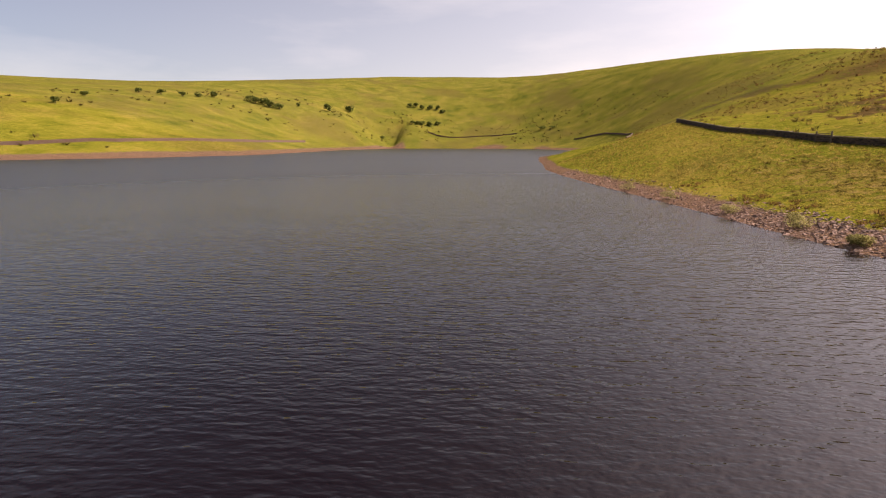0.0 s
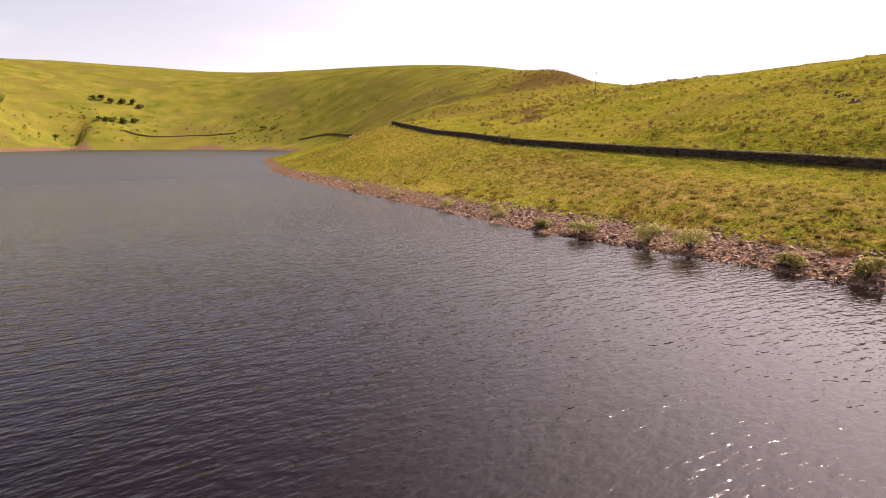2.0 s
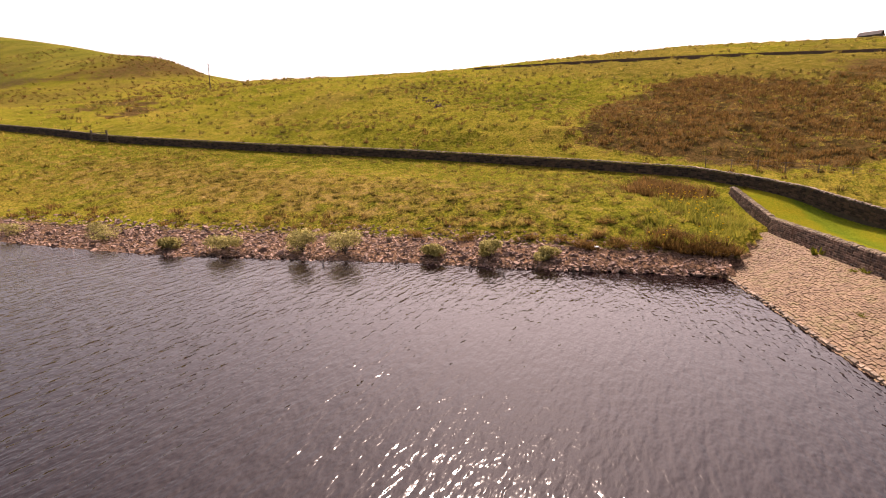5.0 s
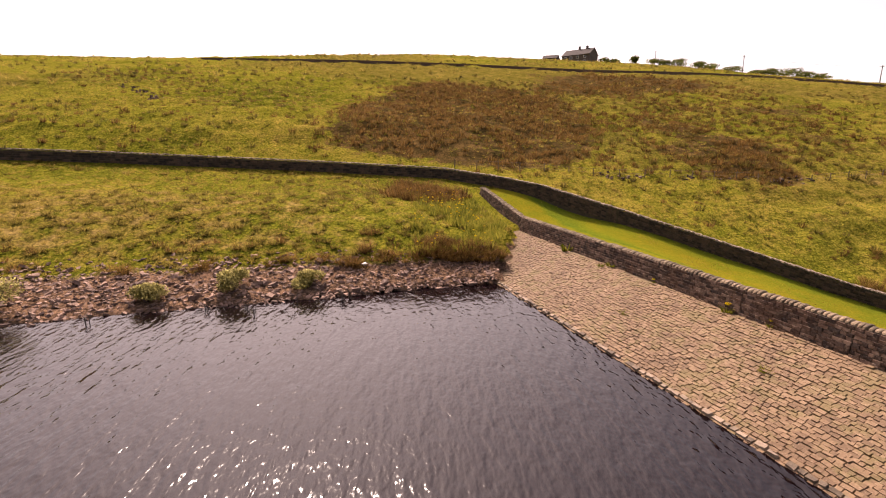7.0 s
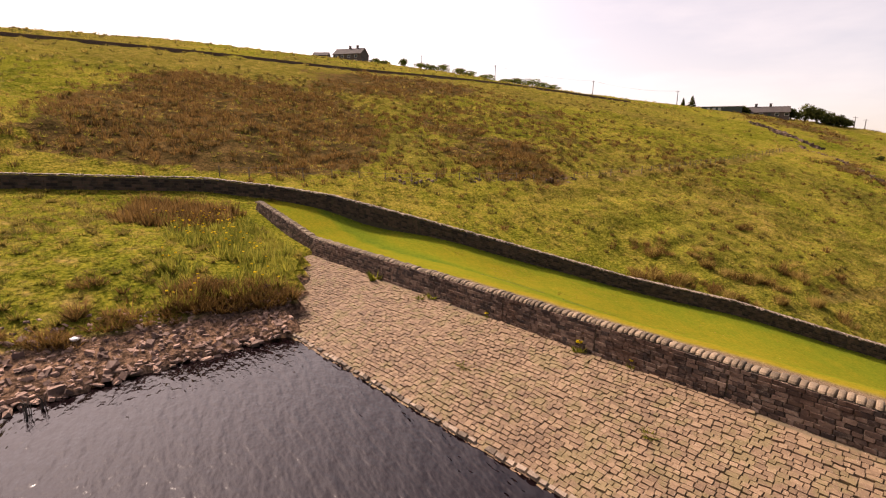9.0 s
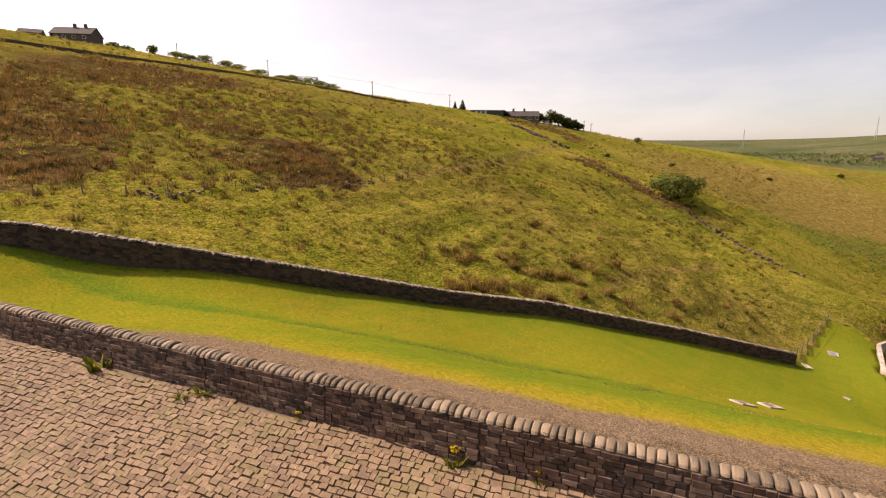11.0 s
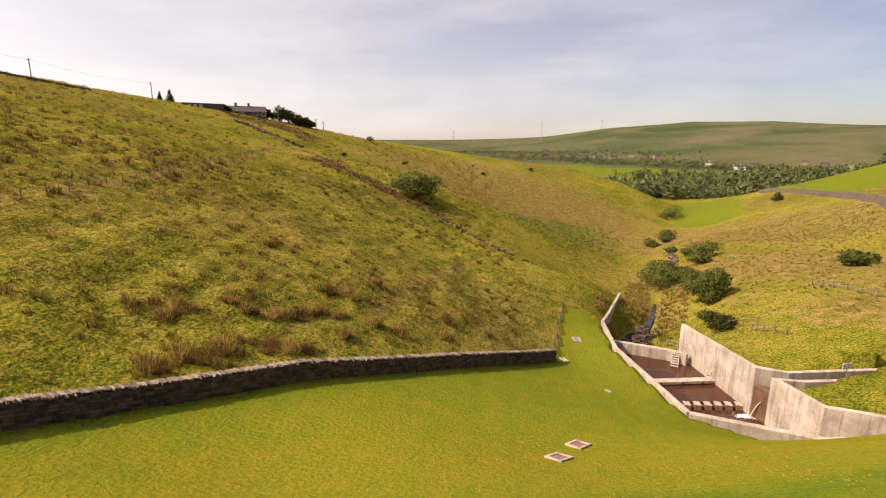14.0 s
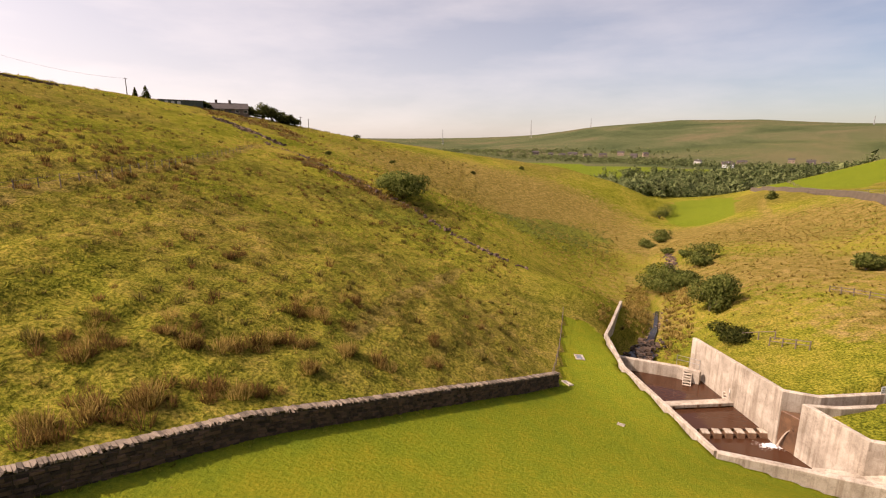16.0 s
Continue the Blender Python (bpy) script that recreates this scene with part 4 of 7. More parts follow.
def build_parapet():
    u0, u1 = -110.0, 32.3
    us = list(np.arange(u0, 23, 6.0)) + list(np.arange(23, u1, 0.8)) + [u1]
    v, f = [], []
    for i, u in enumerate(us):
        for vv, z in ((0.0, para_foot(u) - 0.6), (0.06, para_top(u)), (0.46, para_top(u)), (0.52, para_foot(u) - 0.6)):
            v.append(up_vec(dam(u, para_v(u) + vv), z))
        if i:
            o = 4 * i
            f += [(o - 4 + j, o - 4 + (j + 1) % 4, o + (j + 1) % 4, o + j) for j in range(4)]
    o = 4 * (len(us) - 1)
    f += [(3, 2, 1, 0), (o, o + 1, o + 2, o + 3)]
    core = tagged(mesh_object("wall_parapet", v, f, M_JOINT), "coursed dark stone parapet along the dam crest", "wall", kind="structure")
    soup, back, shapes, singles = Soup(), Soup(), piece_meshes("stone", M_STONE_PIECE, face=0.92, tilt=0.12), 0
    course, seam = 0.13, 4.08
    for side, store in ((-1, soup), (1, back)):
        for r in range(-1, 22):
            u = u0
            nextseam = math.ceil((u0 - 0.0) / seam) * seam
            while u < u1:
                w = rng.uniform(0.13, 0.4)
                if u + w > nextseam - 0.02:      # straight joints at even distances
                    w = max(0.12, nextseam - 0.02 - u)
                    nextseam += seam
                    gap = 0.04
                else:
                    gap = 0.0
                z = para_foot(u) + (r + 0.5) * course
                if z < para_top(u) - 0.03:
                    k = (z - para_foot(u)) / 1.0
                    o = up_vec(dam(u + w / 2, para_v(u) + (-0.02 + 0.06 * k if side < 0 else 0.54 - 0.06 * k)), z)
                    if side < 0 and -4.0 < u < 14.0 and singles < 300 and r >= 0:
                        piece("stone", rng.choice(shapes), core, o + V3 * 0.03, U3, V3 * side, Z3, w * 0.96, rng.uniform(0.035, 0.062), course * rng.uniform(0.8, 1.0))
                        singles += 1
                    else:
                        store.stone(o + V3 * (0.03 * -side), U3, V3 * side, Z3, w * 0.97, course * rng.uniform(0.8, 1.0), rng.uniform(0.035, 0.062), face=0.92, tilt=0.12)
                u += w + gap
    soup.build("coursed_stones", M_STONE, core, kind="stuff")
    back.build("rear_stones", M_STONE, core, kind="stuff")
    # rounded coping stones set on edge
    bm = bmesh.new()
    prof = [(0.23 * math.cos(a), 0.112 * math.sin(a)) for a in (math.pi * k / 6 for k in range(7))]
    rows = []
    for x, sc in ((-0.5, 0.72), (-0.34, 0.95), (0.0, 1.0), (0.34, 0.95), (0.5, 0.72)):
        rows.append([bm.verts.new((x, p[0] * sc, p[1] * sc)) for p in prof])
    for a, b in zip(rows, rows[1:]):
        for i in range(len(prof) - 1):
            bm.faces.new((a[i], b[i], b[i + 1], a[i + 1]))
    bm.faces.new(rows[0])
    bm.faces.new(rows[-1][::-1])
    bmesh.ops.recalc_face_normals(bm, faces=bm.faces)
    me = bpy.data.meshes.new("coping_stone")
    bm.to_mesh(me)
    bm.free()
    me.materials.append(M_COPE_PIECE)
    far = Soup()
    u, n = u0, 0
    while u < u1:
        w = rng.uniform(0.15, 0.24)
        rise = (para_top(u + 0.3) - para_top(u)) / 0.3
        ax = (U3 + Z3 * rise).normalized()
        if u > -6:
            s = rng.uniform(0.84, 1.14)
            ob = piece("coping_stone", me, core, up_vec(dam(u + w / 2, para_v(u) + 0.26), para_top(u) + rng.uniform(-0.02, 0.02)), (ax + V3 * rng.gauss(0, 0.07)).normalized(), V3, Z3, w * 0.93, s, s * rng.uniform(0.9, 1.2))
        else:
            far.stone(up_vec(dam(u + w / 2, para_v(u) - 0.04), para_top(u) + 0.12), U3, V3, Z3, w, 0.26, 0.6)
        u += w
    far.build("coping_stones", M_COPE, core, kind="stuff")
    return core


M_COPE_PIECE = plain_mat("coping_block", (0.080, 0.057, 0.033), (0.265, 0.192, 0.118), 0.9, 2.0, 22.0, per_object=0.4, relief=0.6, depth=0.02)

M_BED = plain_mat("earthy_bed", (0.080, 0.058, 0.032), (0.180, 0.130, 0.070), 0.95, 1.5, 20.0)
dam_face = build_face()
parapet = build_parapet()
wall_field = drystone("wall_field", WALL[:11], 1.05, 0.25, -1, "long dry stone field wall between reservoir and moor", length=0.5, course=0.2)
wall_lawn = drystone("wall_lawn", WALL[10:], 1.10, 0.25, -1, "dry stone wall curving down beside the dam lawn", single=lambda p: p.x < 27.0)


# ---------------------------------------------------------------- spillway basin
def conc_wall(name, pts, bottom, thick, label, mat=None, end_caps=True):
    """A concrete wall along points (x, y, top), mitred at the corners, with a chamfered top."""
    P = [Vector(p) for p in pts]
    v, f = [], []
    for i, p in enumerate(P):
        dirs = []
        if i:
            dirs.append(Vector((p.x - P[i - 1].x, p.y - P[i - 1].y)).normalized())
        if i < len(P) - 1:
            dirs.append(Vector((P[i + 1].x - p.x, P[i + 1].y - p.y)).normalized())
        ns = [Vector((-d.y, d.x)) for d in dirs]
        n = sum(ns, Vector((0, 0))) / len(ns)
        n = n / max(n.length_squared, 0.3)
        h = thick / 2
        lo = bottom(i) if callable(bottom) else bottom
        for s, z in ((h, lo), (h, p.z - 0.04), (h - 0.04, p.z), (-h + 0.04, p.z), (-h, p.z - 0.04), (-h, lo)):
            v.append((p.x + n.x * s, p.y + n.y * s, z))
        if i:
            o = 6 * i
            f += [(o - 6 + j, o - 6 + (j + 1) % 6, o + (j + 1) % 6, o + j) for j in range(6)]
    o = 6 * (len(P) - 1)
    f += [tuple(range(5, -1, -1)), tuple(range(o, o + 6))]
    return tagged(mesh_object(name, v, f, mat or M_CONC), label, "wall", kind="structure")


conc_wall("wall_basin_east", [(6.6, -85.6, -14.5), (11.0, -74.2, -13.9), (12.9, -69.3, -13.35), (13.55, -60, -12.95), (11.75, -45.1, -11.9)], -19, 0.38, "long pale concrete wall of the spillway basin beside the lawn")
conc_wall("wall_basin_south", [(11.75, -45.0, -11.88), (8.3, -44.0, -11.95), (-2, -39.0, -11.2), (-14, -34.0, -10.2)], -17.5, 0.5, "low pale concrete wall at the foot of the dam lawn")
conc_wall("wall_basin_west", [(4.25, -66.5, -12.4), (2.35, -53.95, -11.85), (-0.2, -53.5, -12.05), (-14.5, -56.0, -12.1)], -19, 0.45, "tall weathered concrete wall with damp stains above the basin")
conc_wall("wall_basin_island", [(-14.5, -54.0, -12.1), (-0.7, -51.9, -12.12), (1.6, -52.0, -12.08), (0.35, -47.4, -12.1), (-0.8, -47.1, -12.1), (-14.5, -41.0, -11.3)], -19, 0.45, "angled concrete wall round a grassed island")
conc_wall("sill", [(12.8, -67.3, -15.0), (6.3, -64.9, -15.0), (4.6, -63.6, -14.95)], -19, 0.55, "low concrete sill across the basin outlet")
# the chute floor that falls into the pool
chute_floor = mesh_object("chute_floor", [(8.6, -44.6, -15.9), (5.2, -46.4, -15.75), (2.2, -49.6, -15.9), (0.9, -47.8, -14.9), (-1.2, -46.9, -14.3), (-14, -41.3, -12.6), (-14, -34.6, -12.6), (-2, -39.4, -14.0)], [(0, 1, 2, 3, 4, 7), (4, 5, 6, 7)], M_CONC)
tagged(chute_floor, "pale concrete floor of the spillway chute", "floor", kind="structure")
basin_pool = mesh_object("water", [(13.6, -69, -16.32), (13.6, -54.5, -16.32), (2.0, -55.4, -16.32), (-1, -66, -16.32), (4.6, -66.6, -16.32)], [(0, 4, 3, 2, 1)], M_POOL)
tagged(basin_pool, "dark brown water standing in the concrete basin", "water", kind="structure")
low_pool = mesh_object("water", [(13.6, -54.4, -16.72), (13.6, -44, -16.72), (-1, -44, -16.72), (-1, -55.2, -16.72)], [(0, 3, 2, 1)], M_POOL)
tagged(low_pool, "dark brown water below the row of baffle blocks", "water", kind="structure")

# ---------------------------------------------------------------- plants
nrng = np.random.default_rng(11)


def leaf_mat(name, low, high, scale=0.6, island=0.5, glow=0.5):
    """Leaf or grass blade: mottled by place and blade, lets some light through."""
    m, n, l, b = node_mat(name)
    g = n.new("ShaderNodeNewGeometry")
    f = noise_tex(n, l, coords(n, l), scale, 3.0)
    f = mathn(n, l, "ADD", f, mathn(n, l, "MULTIPLY", mathn(n, l, "SUBTRACT", g.outputs["Random Per Island"], 0.5), island))
    c = ramp(n, l, f, [(0.3, low), (0.7, high)])
    l.new(c, b.inputs["Base Color"])
    b.inputs["Roughness"].default_value, b.inputs["Specular IOR Level"].default_value = 0.8, 0.03
    t, mx = n.new("ShaderNodeBsdfTranslucent"), n.new("ShaderNodeMixShader")
    l.new(c, t.inputs["Color"])
    mx.inputs["Fac"].default_value = glow
    l.new(b.outputs["BSDF"], mx.inputs[1])
    l.new(t.outputs["BSDF"], mx.inputs[2])
    l.new(mx.outputs["Shader"], n["Material Output"].inputs["Surface"])
    return m


M_TUFT = leaf_mat("meadow_tuft", (0.134, 0.104, 0.018), (0.350, 0.262, 0.054))
M_TUSSOCK = leaf_mat("olive_tussock", (0.078, 0.062, 0.013), (0.215, 0.162, 0.036))
M_TUFT_GREEN = leaf_mat("green_tuft", (0.086, 0.100, 0.012), (0.270, 0.246, 0.034))
M_RUSH = leaf_mat("brown_rush", (0.058, 0.034, 0.010), (0.200, 0.112, 0.032), glow=0.4)
M_RUSH_GREEN = leaf_mat("olive_rush", (0.055, 0.048, 0.012), (0.165, 0.125, 0.030), glow=0.4)
M_STRAW = leaf_mat("dry_straw_grass", (0.160, 0.112, 0.022), (0.370, 0.255, 0.072))
M_LEAF = leaf_mat("dark_leaf", (0.034, 0.042, 0.010), (0.105, 0.110, 0.026), scale=1.5)
M_LEAF_LIGHT = leaf_mat("willow_leaf", (0.210, 0.190, 0.060), (0.460, 0.410, 0.160), scale=1.5, glow=0.62)
M_LEAF_MID = leaf_mat("hawthorn_leaf", (0.062, 0.082, 0.016), (0.205, 0.215, 0.052), scale=1.5)
M_FLOWER = leaf_mat("yellow_flower", (0.50, 0.34, 0.010), (0.75, 0.55, 0.020))
# leaf of the far woods, lightened and greyed in colour for distance haze
M_WOODS = leaf_mat("hazed_wood_leaf", (0.105, 0.135, 0.046), (0.265, 0.290, 0.110), scale=0.12)
M_BARK = plain_mat("bark", (0.040, 0.030, 0.020), (0.130, 0.100, 0.070), 0.95, 4.0, 30.0)


def quick_mesh(name, co, tris, mat):
    """A mesh from arrays of corners and triangles."""
    me = bpy.data.meshes.new(name)
    me.vertices.add(len(co))
    me.vertices.foreach_set("co", np.asarray(co, np.float32).ravel())
    me.loops.add(tris.size)
    me.loops.foreach_set("vertex_index", tris.astype(np.int32).ravel())
    me.polygons.add(len(tris))
    me.polygons.foreach_set("loop_start", np.arange(0, tris.size, 3, dtype=np.int32))
    me.update(calc_edges=True)
    me.materials.append(mat)
    return me


def blades(x, y, z, size, count, width=0.12, spread=0.55, droop=0.35):
    """Tufts of pointed blades at the given places; returns corners and triangles."""
    k = len(x)
    n = k * count
    X, Y, Z, S = (np.repeat(a, count) for a in (x, y, z, size))
    a = nrng.uniform(0, 2 * np.pi, n)
    r = np.sqrt(nrng.uniform(0, 1, n)) * 0.42
    bx, by = X + np.cos(a) * r * S, Y + np.sin(a) * r * S
    h = S * nrng.uniform(0.45, 1.0, n) * (1 - 0.55 * r)
    lean = S * spread * nrng.uniform(0.2, 1.0, n)
    t = a + nrng.normal(0, 0.5, n)
    tx, ty, tz = bx + np.cos(t) * lean, by + np.sin(t) * lean, Z + h * (1 - droop * nrng.uniform(0, 1, n))
    w = S * width * nrng.uniform(0.6, 1.3, n)
    p = a + np.pi / 2 + nrng.normal(0, 0.6, n)
    A = np.stack([bx - np.cos(p) * w, by - np.sin(p) * w, Z - 0.06 * S], 1)
    B = np.stack([bx + np.cos(p) * w, by + np.sin(p) * w, Z - 0.06 * S], 1)
    C = np.stack([tx, ty, tz], 1)
    # wind every blade so that its upper side is the front
    down = np.cross(B - A, C - A)[:, 2] < 0
    A[down], B[down] = B[down].copy(), A[down].copy()
    co = np.stack([A, B, C], 1).reshape(-1, 3)
    return co, np.arange(3 * n).reshape(-1, 3)


def scatter(xlo, xhi, ylo, yhi, step, keep):
    """Jittered places on a grid, thinned by keep(x, y) as a chance."""
    gx, gy = np.meshgrid(np.arange(xlo, xhi, step), np.arange(ylo, yhi, step))
    x = gx.ravel() + nrng.uniform(-0.5, 0.5, gx.size) * step
    y = gy.ravel() + nrng.uniform(-0.5, 0.5, gx.size) * step
    ok = nrng.uniform(0, 1, len(x)) < keep(x, y)
    return x[ok], y[ok]


def tuft_field(name, x, y, size, count, mat, label, **kw):
    z = ground_z(x, y)
    z = z + hummock(x, y, z) - 0.02
    co, tr = blades(x, y, z, size, count, **kw)
    me = quick_mesh(name, co, tr, mat)
    # rounded shading: each tuft is lit like a small mound
    mid = np.repeat(np.stack([x, y, z - 1.6 * size], 1), 3 * count, axis=0)
    nor = co - mid
    nor /= np.linalg.norm(nor, axis=1, keepdims=True)
    me.normals_split_custom_set_from_vertices(nor.tolist())
    return tagged(new(name, me), label, "grass", kind="stuff")


def patchy(x, y, s, seed):
    return 0.62 * vnoise(x * s * 1.15, y * s * 1.15, int(seed)) + 0.2 * vnoise(x * s * 2.6, y * s * 2.6, int(seed) + 50)


def east_of_wall(x, y):
    """True uphill of the field wall."""
    wy = np.array([p[1] for p in WALL])[::-1]
    wx = np.array([p[0] for p in WALL])[::-1]
    return x > np.interp(y, wy, wx)


def plant_meadow():
    def field(x, y):
        u, v = duv(x, y)
        z = ground_z(x, y)
        off_face = ~((v > -6) & (v < 0.6) & (u < 22))
        return (~east_of_wall(x, y)) * (z > 1.15) * off_face * (line_dist(x, y, WALL) > 0.5) * ~((v > -0.3) & (u < 33.5) & (v < 60)) * 0.85
    x, y = scatter(36, 63, -3, 75, 0.52, field)
    s = nrng.uniform(0.2, 0.38, len(x)) * (1 + 0.3 * patchy(x, y, 0.12, 3.0))
    p = patchy(x, y, 0.10, 7.0) + nrng.normal(0, 0.25, len(x))
    tuft_field("meadow_tufts", x[p > -0.3], y[p > -0.3], s[p > -0.3], 26, M_TUFT, "yellow-green tussocky meadow grass above the shore", width=0.06, spread=0.7)
    tuft_field("green_meadow_tufts", x[p <= -0.3], y[p <= -0.3], s[p <= -0.3], 26, M_TUFT_GREEN, "fresh green tussocks in the lakeside meadow", width=0.06, spread=0.7)
    x, y = scatter(36, 63, -3, 78, 0.85, lambda x, y: field(x, y) * (0.5 + 0.9 * patchy(x, y, 0.11, 15.0)))
    tuft_field("small_meadow_rush", x, y, nrng.uniform(0.3, 0.58, len(x)), 44, M_TUSSOCK, "small domed olive tussocks dotted over the meadow", width=0.07, spread=0.85, droop=0.5)
    x, y = scatter(33, 44, 3, 78, 0.8, lambda x, y: field(x, y) * (ground_z(x, y) < 2.0) * 0.8 * (patchy(x, y, 0.2, 17.0) > 0.05))
    tuft_field("bank_edge_rush", x, y, nrng.uniform(0.4, 0.75, len(x)), 36, M_RUSH, "brown rushes along the broken edge of the bank", width=0.045, spread=0.5)
    spots = [(39.8, 9.1), (39.9, 8.6), (40.7, 7.4), (41.3, 8.7), (40.7, 5.0), (43.5, 8.0), (41.3, 4.2), (40.9, 6.6), (41.6, 2.8), (40.2, 11), (40.4, 13.2), (40.1, 9.6), (39.6, 17.5), (39.2, 21.6)]
    X = np.array([a + nrng.normal(0, 0.3) for a, b in spots for _ in range(5)])
    Y = np.array([b + nrng.normal(0, 0.3) for a, b in spots for _ in range(5)])
    tuft_field("overhanging_rush", X, Y, nrng.uniform(0.5, 0.85, len(X)), 70, M_RUSH, "dark brown rush clumps overhanging the shore bank", width=0.03, spread=0.75, droop=0.6)
    x, y = scatter(30, 70, 75, 175, 1.1, field)
    tuft_field("far_meadow_tufts", x, y, nrng.uniform(0.35, 0.7, len(x)), 14, M_TUFT, "yellow-green tussocks at the far end of the meadow", spread=0.7)
    # tall weeds and brown rush in the corner between shore and dam
    x, y = scatter(40.5, 54, -3.2, 5.5, 0.42, lambda x, y: 0.8 * (duv(x, y)[1] < -0.5) * (duv(x, y)[0] - (duv(x, y)[1] + 4.7) * 1.66 > 16.9) * (ground_z(x, y) > 1.2) * (patchy(x, y, 0.3, 1.0) > -0.25))
    tuft_field("tall_weeds", x, y, nrng.uniform(0.5, 1.0, len(x)), 30, M_TUFT_GREEN, "tall yellow-green weeds at the end of the dam", spread=0.4, width=0.05)
    soup, k = Soup(), nrng.permutation(len(x))[:120]
    for a, b, c in zip(x[k], y[k], ground_z(x[k], y[k])):
        if b > 0.2:
            soup.stone(Vector((a, b, c + rng.uniform(0.45, 0.8))), Vector((1, 0, 0)), Vector((0, 0, 1)), Vector((0, 1, 0)), 0.11, 0.11, 0.04, 0.3, back=True)
    tagged(soup.build("ragwort_heads", M_FLOWER, None, "yellow ragwort flower heads over the tall weeds", "stuff"), category="flowers")
    x, y = scatter(39.5, 46, -2.6, 5, 0.34, lambda x, y: (blob(x, y, 41.6, 2.4, 1.2, 2.9, -8) > 0.2) * 0.9 * (ground_z(x, y) > 0.9))
    tuft_field("corner_rush", x, y, nrng.uniform(0.7, 1.05, len(x)), 70, M_RUSH, "reddish brown rushes hanging over the stony corner", spread=0.75, width=0.03, droop=0.6)
    x, y = scatter(50, 61, -1.5, 8, 0.5, lambda x, y: (blob(x, y, 54.8, 3.8, 3.6, 3.4, 20) > 0.2 + 0.25 * vnoise(x, y, 90)) * 0.8 * ~east_of_wall(x, y))
    tuft_field("meadow_rush", x, y, nrng.uniform(0.8, 1.6, len(x)), 60, M_RUSH, "dark brown rush clump below the field wall", spread=0.5, width=0.03, droop=0.45)


def plant_hill():
    def uphill(x, y):
        return east_of_wall(x, y) & (line_dist(x, y, WALL) > 0.7)
    # grass hummocks near the wall
    x, y = scatter(22, 112, -112, 60, 0.72, lambda x, y: uphill(x, y) * (0.5 + 0.9 * np.clip(patchy(x, y, 0.15, 2.0), -0.4, 0.5)))
    p = patchy(x, y, 0.07, 4.0) + nrng.normal(0, 0.3, len(x))
    s = nrng.uniform(0.24, 0.5, len(x))
    tuft_field("hillside_tufts", x[p < 0.05], y[p < 0.05], s[p < 0.05], 18, M_TUFT_GREEN, "low green grass tussocks on the moor slope", width=0.08, spread=0.8)
    tuft_field("pale_hillside_tufts", x[p >= 0.05], y[p >= 0.05], s[p >= 0.05], 18, M_TUFT, "pale yellow grass tussocks on the moor slope", width=0.08, spread=0.8)
    # the brown rush beds and streaks
    def bed(x, y):
        m, (rx, ry) = np.zeros(len(x)), ragged(x, y)
        for poly, level, soft in RUSH_BEDS:
            m = np.maximum(m, level * soft_poly(rx, ry, poly, 1.6 * soft))
        return np.clip(m * 1.1 - 0.75 * (patchy(x, y, 0.2, 8.0) > 0.22) - 0.25 * (patchy(x, y, 0.09, 9.0) > 0.1), 0, 1) * uphill(x, y)
    x, y = scatter(60, 128, -44, 16, 0.72, bed)
    tuft_field("rush_bed", x, y, nrng.uniform(0.5, 1.0, len(x)), 30, M_RUSH, "large bed of brown rushes on the slope", spread=0.42, width=0.05)
    x, y = scatter(30, 152, -220, -44, 1.15, bed)
    ok = (y < -44) | (x > 128)
    tuft_field("upper_rush_band", x[ok], y[ok], nrng.uniform(0.7, 1.2, int(ok.sum())), 22, M_RUSH, "streaks of brown rushes high on the slope", spread=0.45, width=0.07)
    # single olive and brown rush clumps all over the slope
    x, y = scatter(24, 130, -115, 70, 1.7, lambda x, y: uphill(x, y) * (0.09 + 0.5 * (patchy(x, y, 0.07, 12.0) > 0.06) + 0.25 * ((x > 60) & (y < -18) & (y > -70))))
    q = nrng.uniform(0, 1, len(x)) < 0.35
    tuft_field("rush_clumps", x[q], y[q], nrng.uniform(0.4, 1.0, int(q.sum())), 44, M_RUSH, "scattered brown rush clumps", spread=0.4, width=0.04)
    tuft_field("olive_rush_clumps", x[~q], y[~q], nrng.uniform(0.4, 0.95, int((~q).sum())), 44, M_RUSH_GREEN, "scattered olive rush clumps", spread=0.4, width=0.04)
    x, y = scatter(24, 118, -112, 60, 1.25, lambda x, y: uphill(x, y) * np.clip(0.22 + 0.8 * patchy(x, y, 0.13, 71.0), 0.03, 0.7))
    tuft_field("dark_grass_tussocks", x, y, nrng.uniform(0.25, 0.5, len(x)), 30, M_TUSSOCK, "small domed olive tussocks over the moor slope", spread=0.8, width=0.07, droop=0.5)
    # thick clumps in the wet part of the slope under the rush streaks
    x, y = scatter(64, 120, -92, -20, 1.6, lambda x, y: uphill(x, y) * np.clip(0.42 + 0.9 * patchy(x, y, 0.06, 27.0), 0.04, 0.85) * np.clip((y + 95) / 30, 0, 1))
    q = nrng.uniform(0, 1, len(x)) < 0.55
    tuft_field("wet_slope_rush", x[q], y[q], nrng.uniform(0.6, 1.25, int(q.sum())), 46, M_RUSH, "dark brown rush clumps in the wet part of the slope", spread=0.4, width=0.05)
    tuft_field("wet_slope_olive_rush", x[~q], y[~q], nrng.uniform(0.6, 1.2, int((~q).sum())), 46, M_RUSH_GREEN, "dark olive rush clumps in the wet part of the slope", spread=0.4, width=0.05)
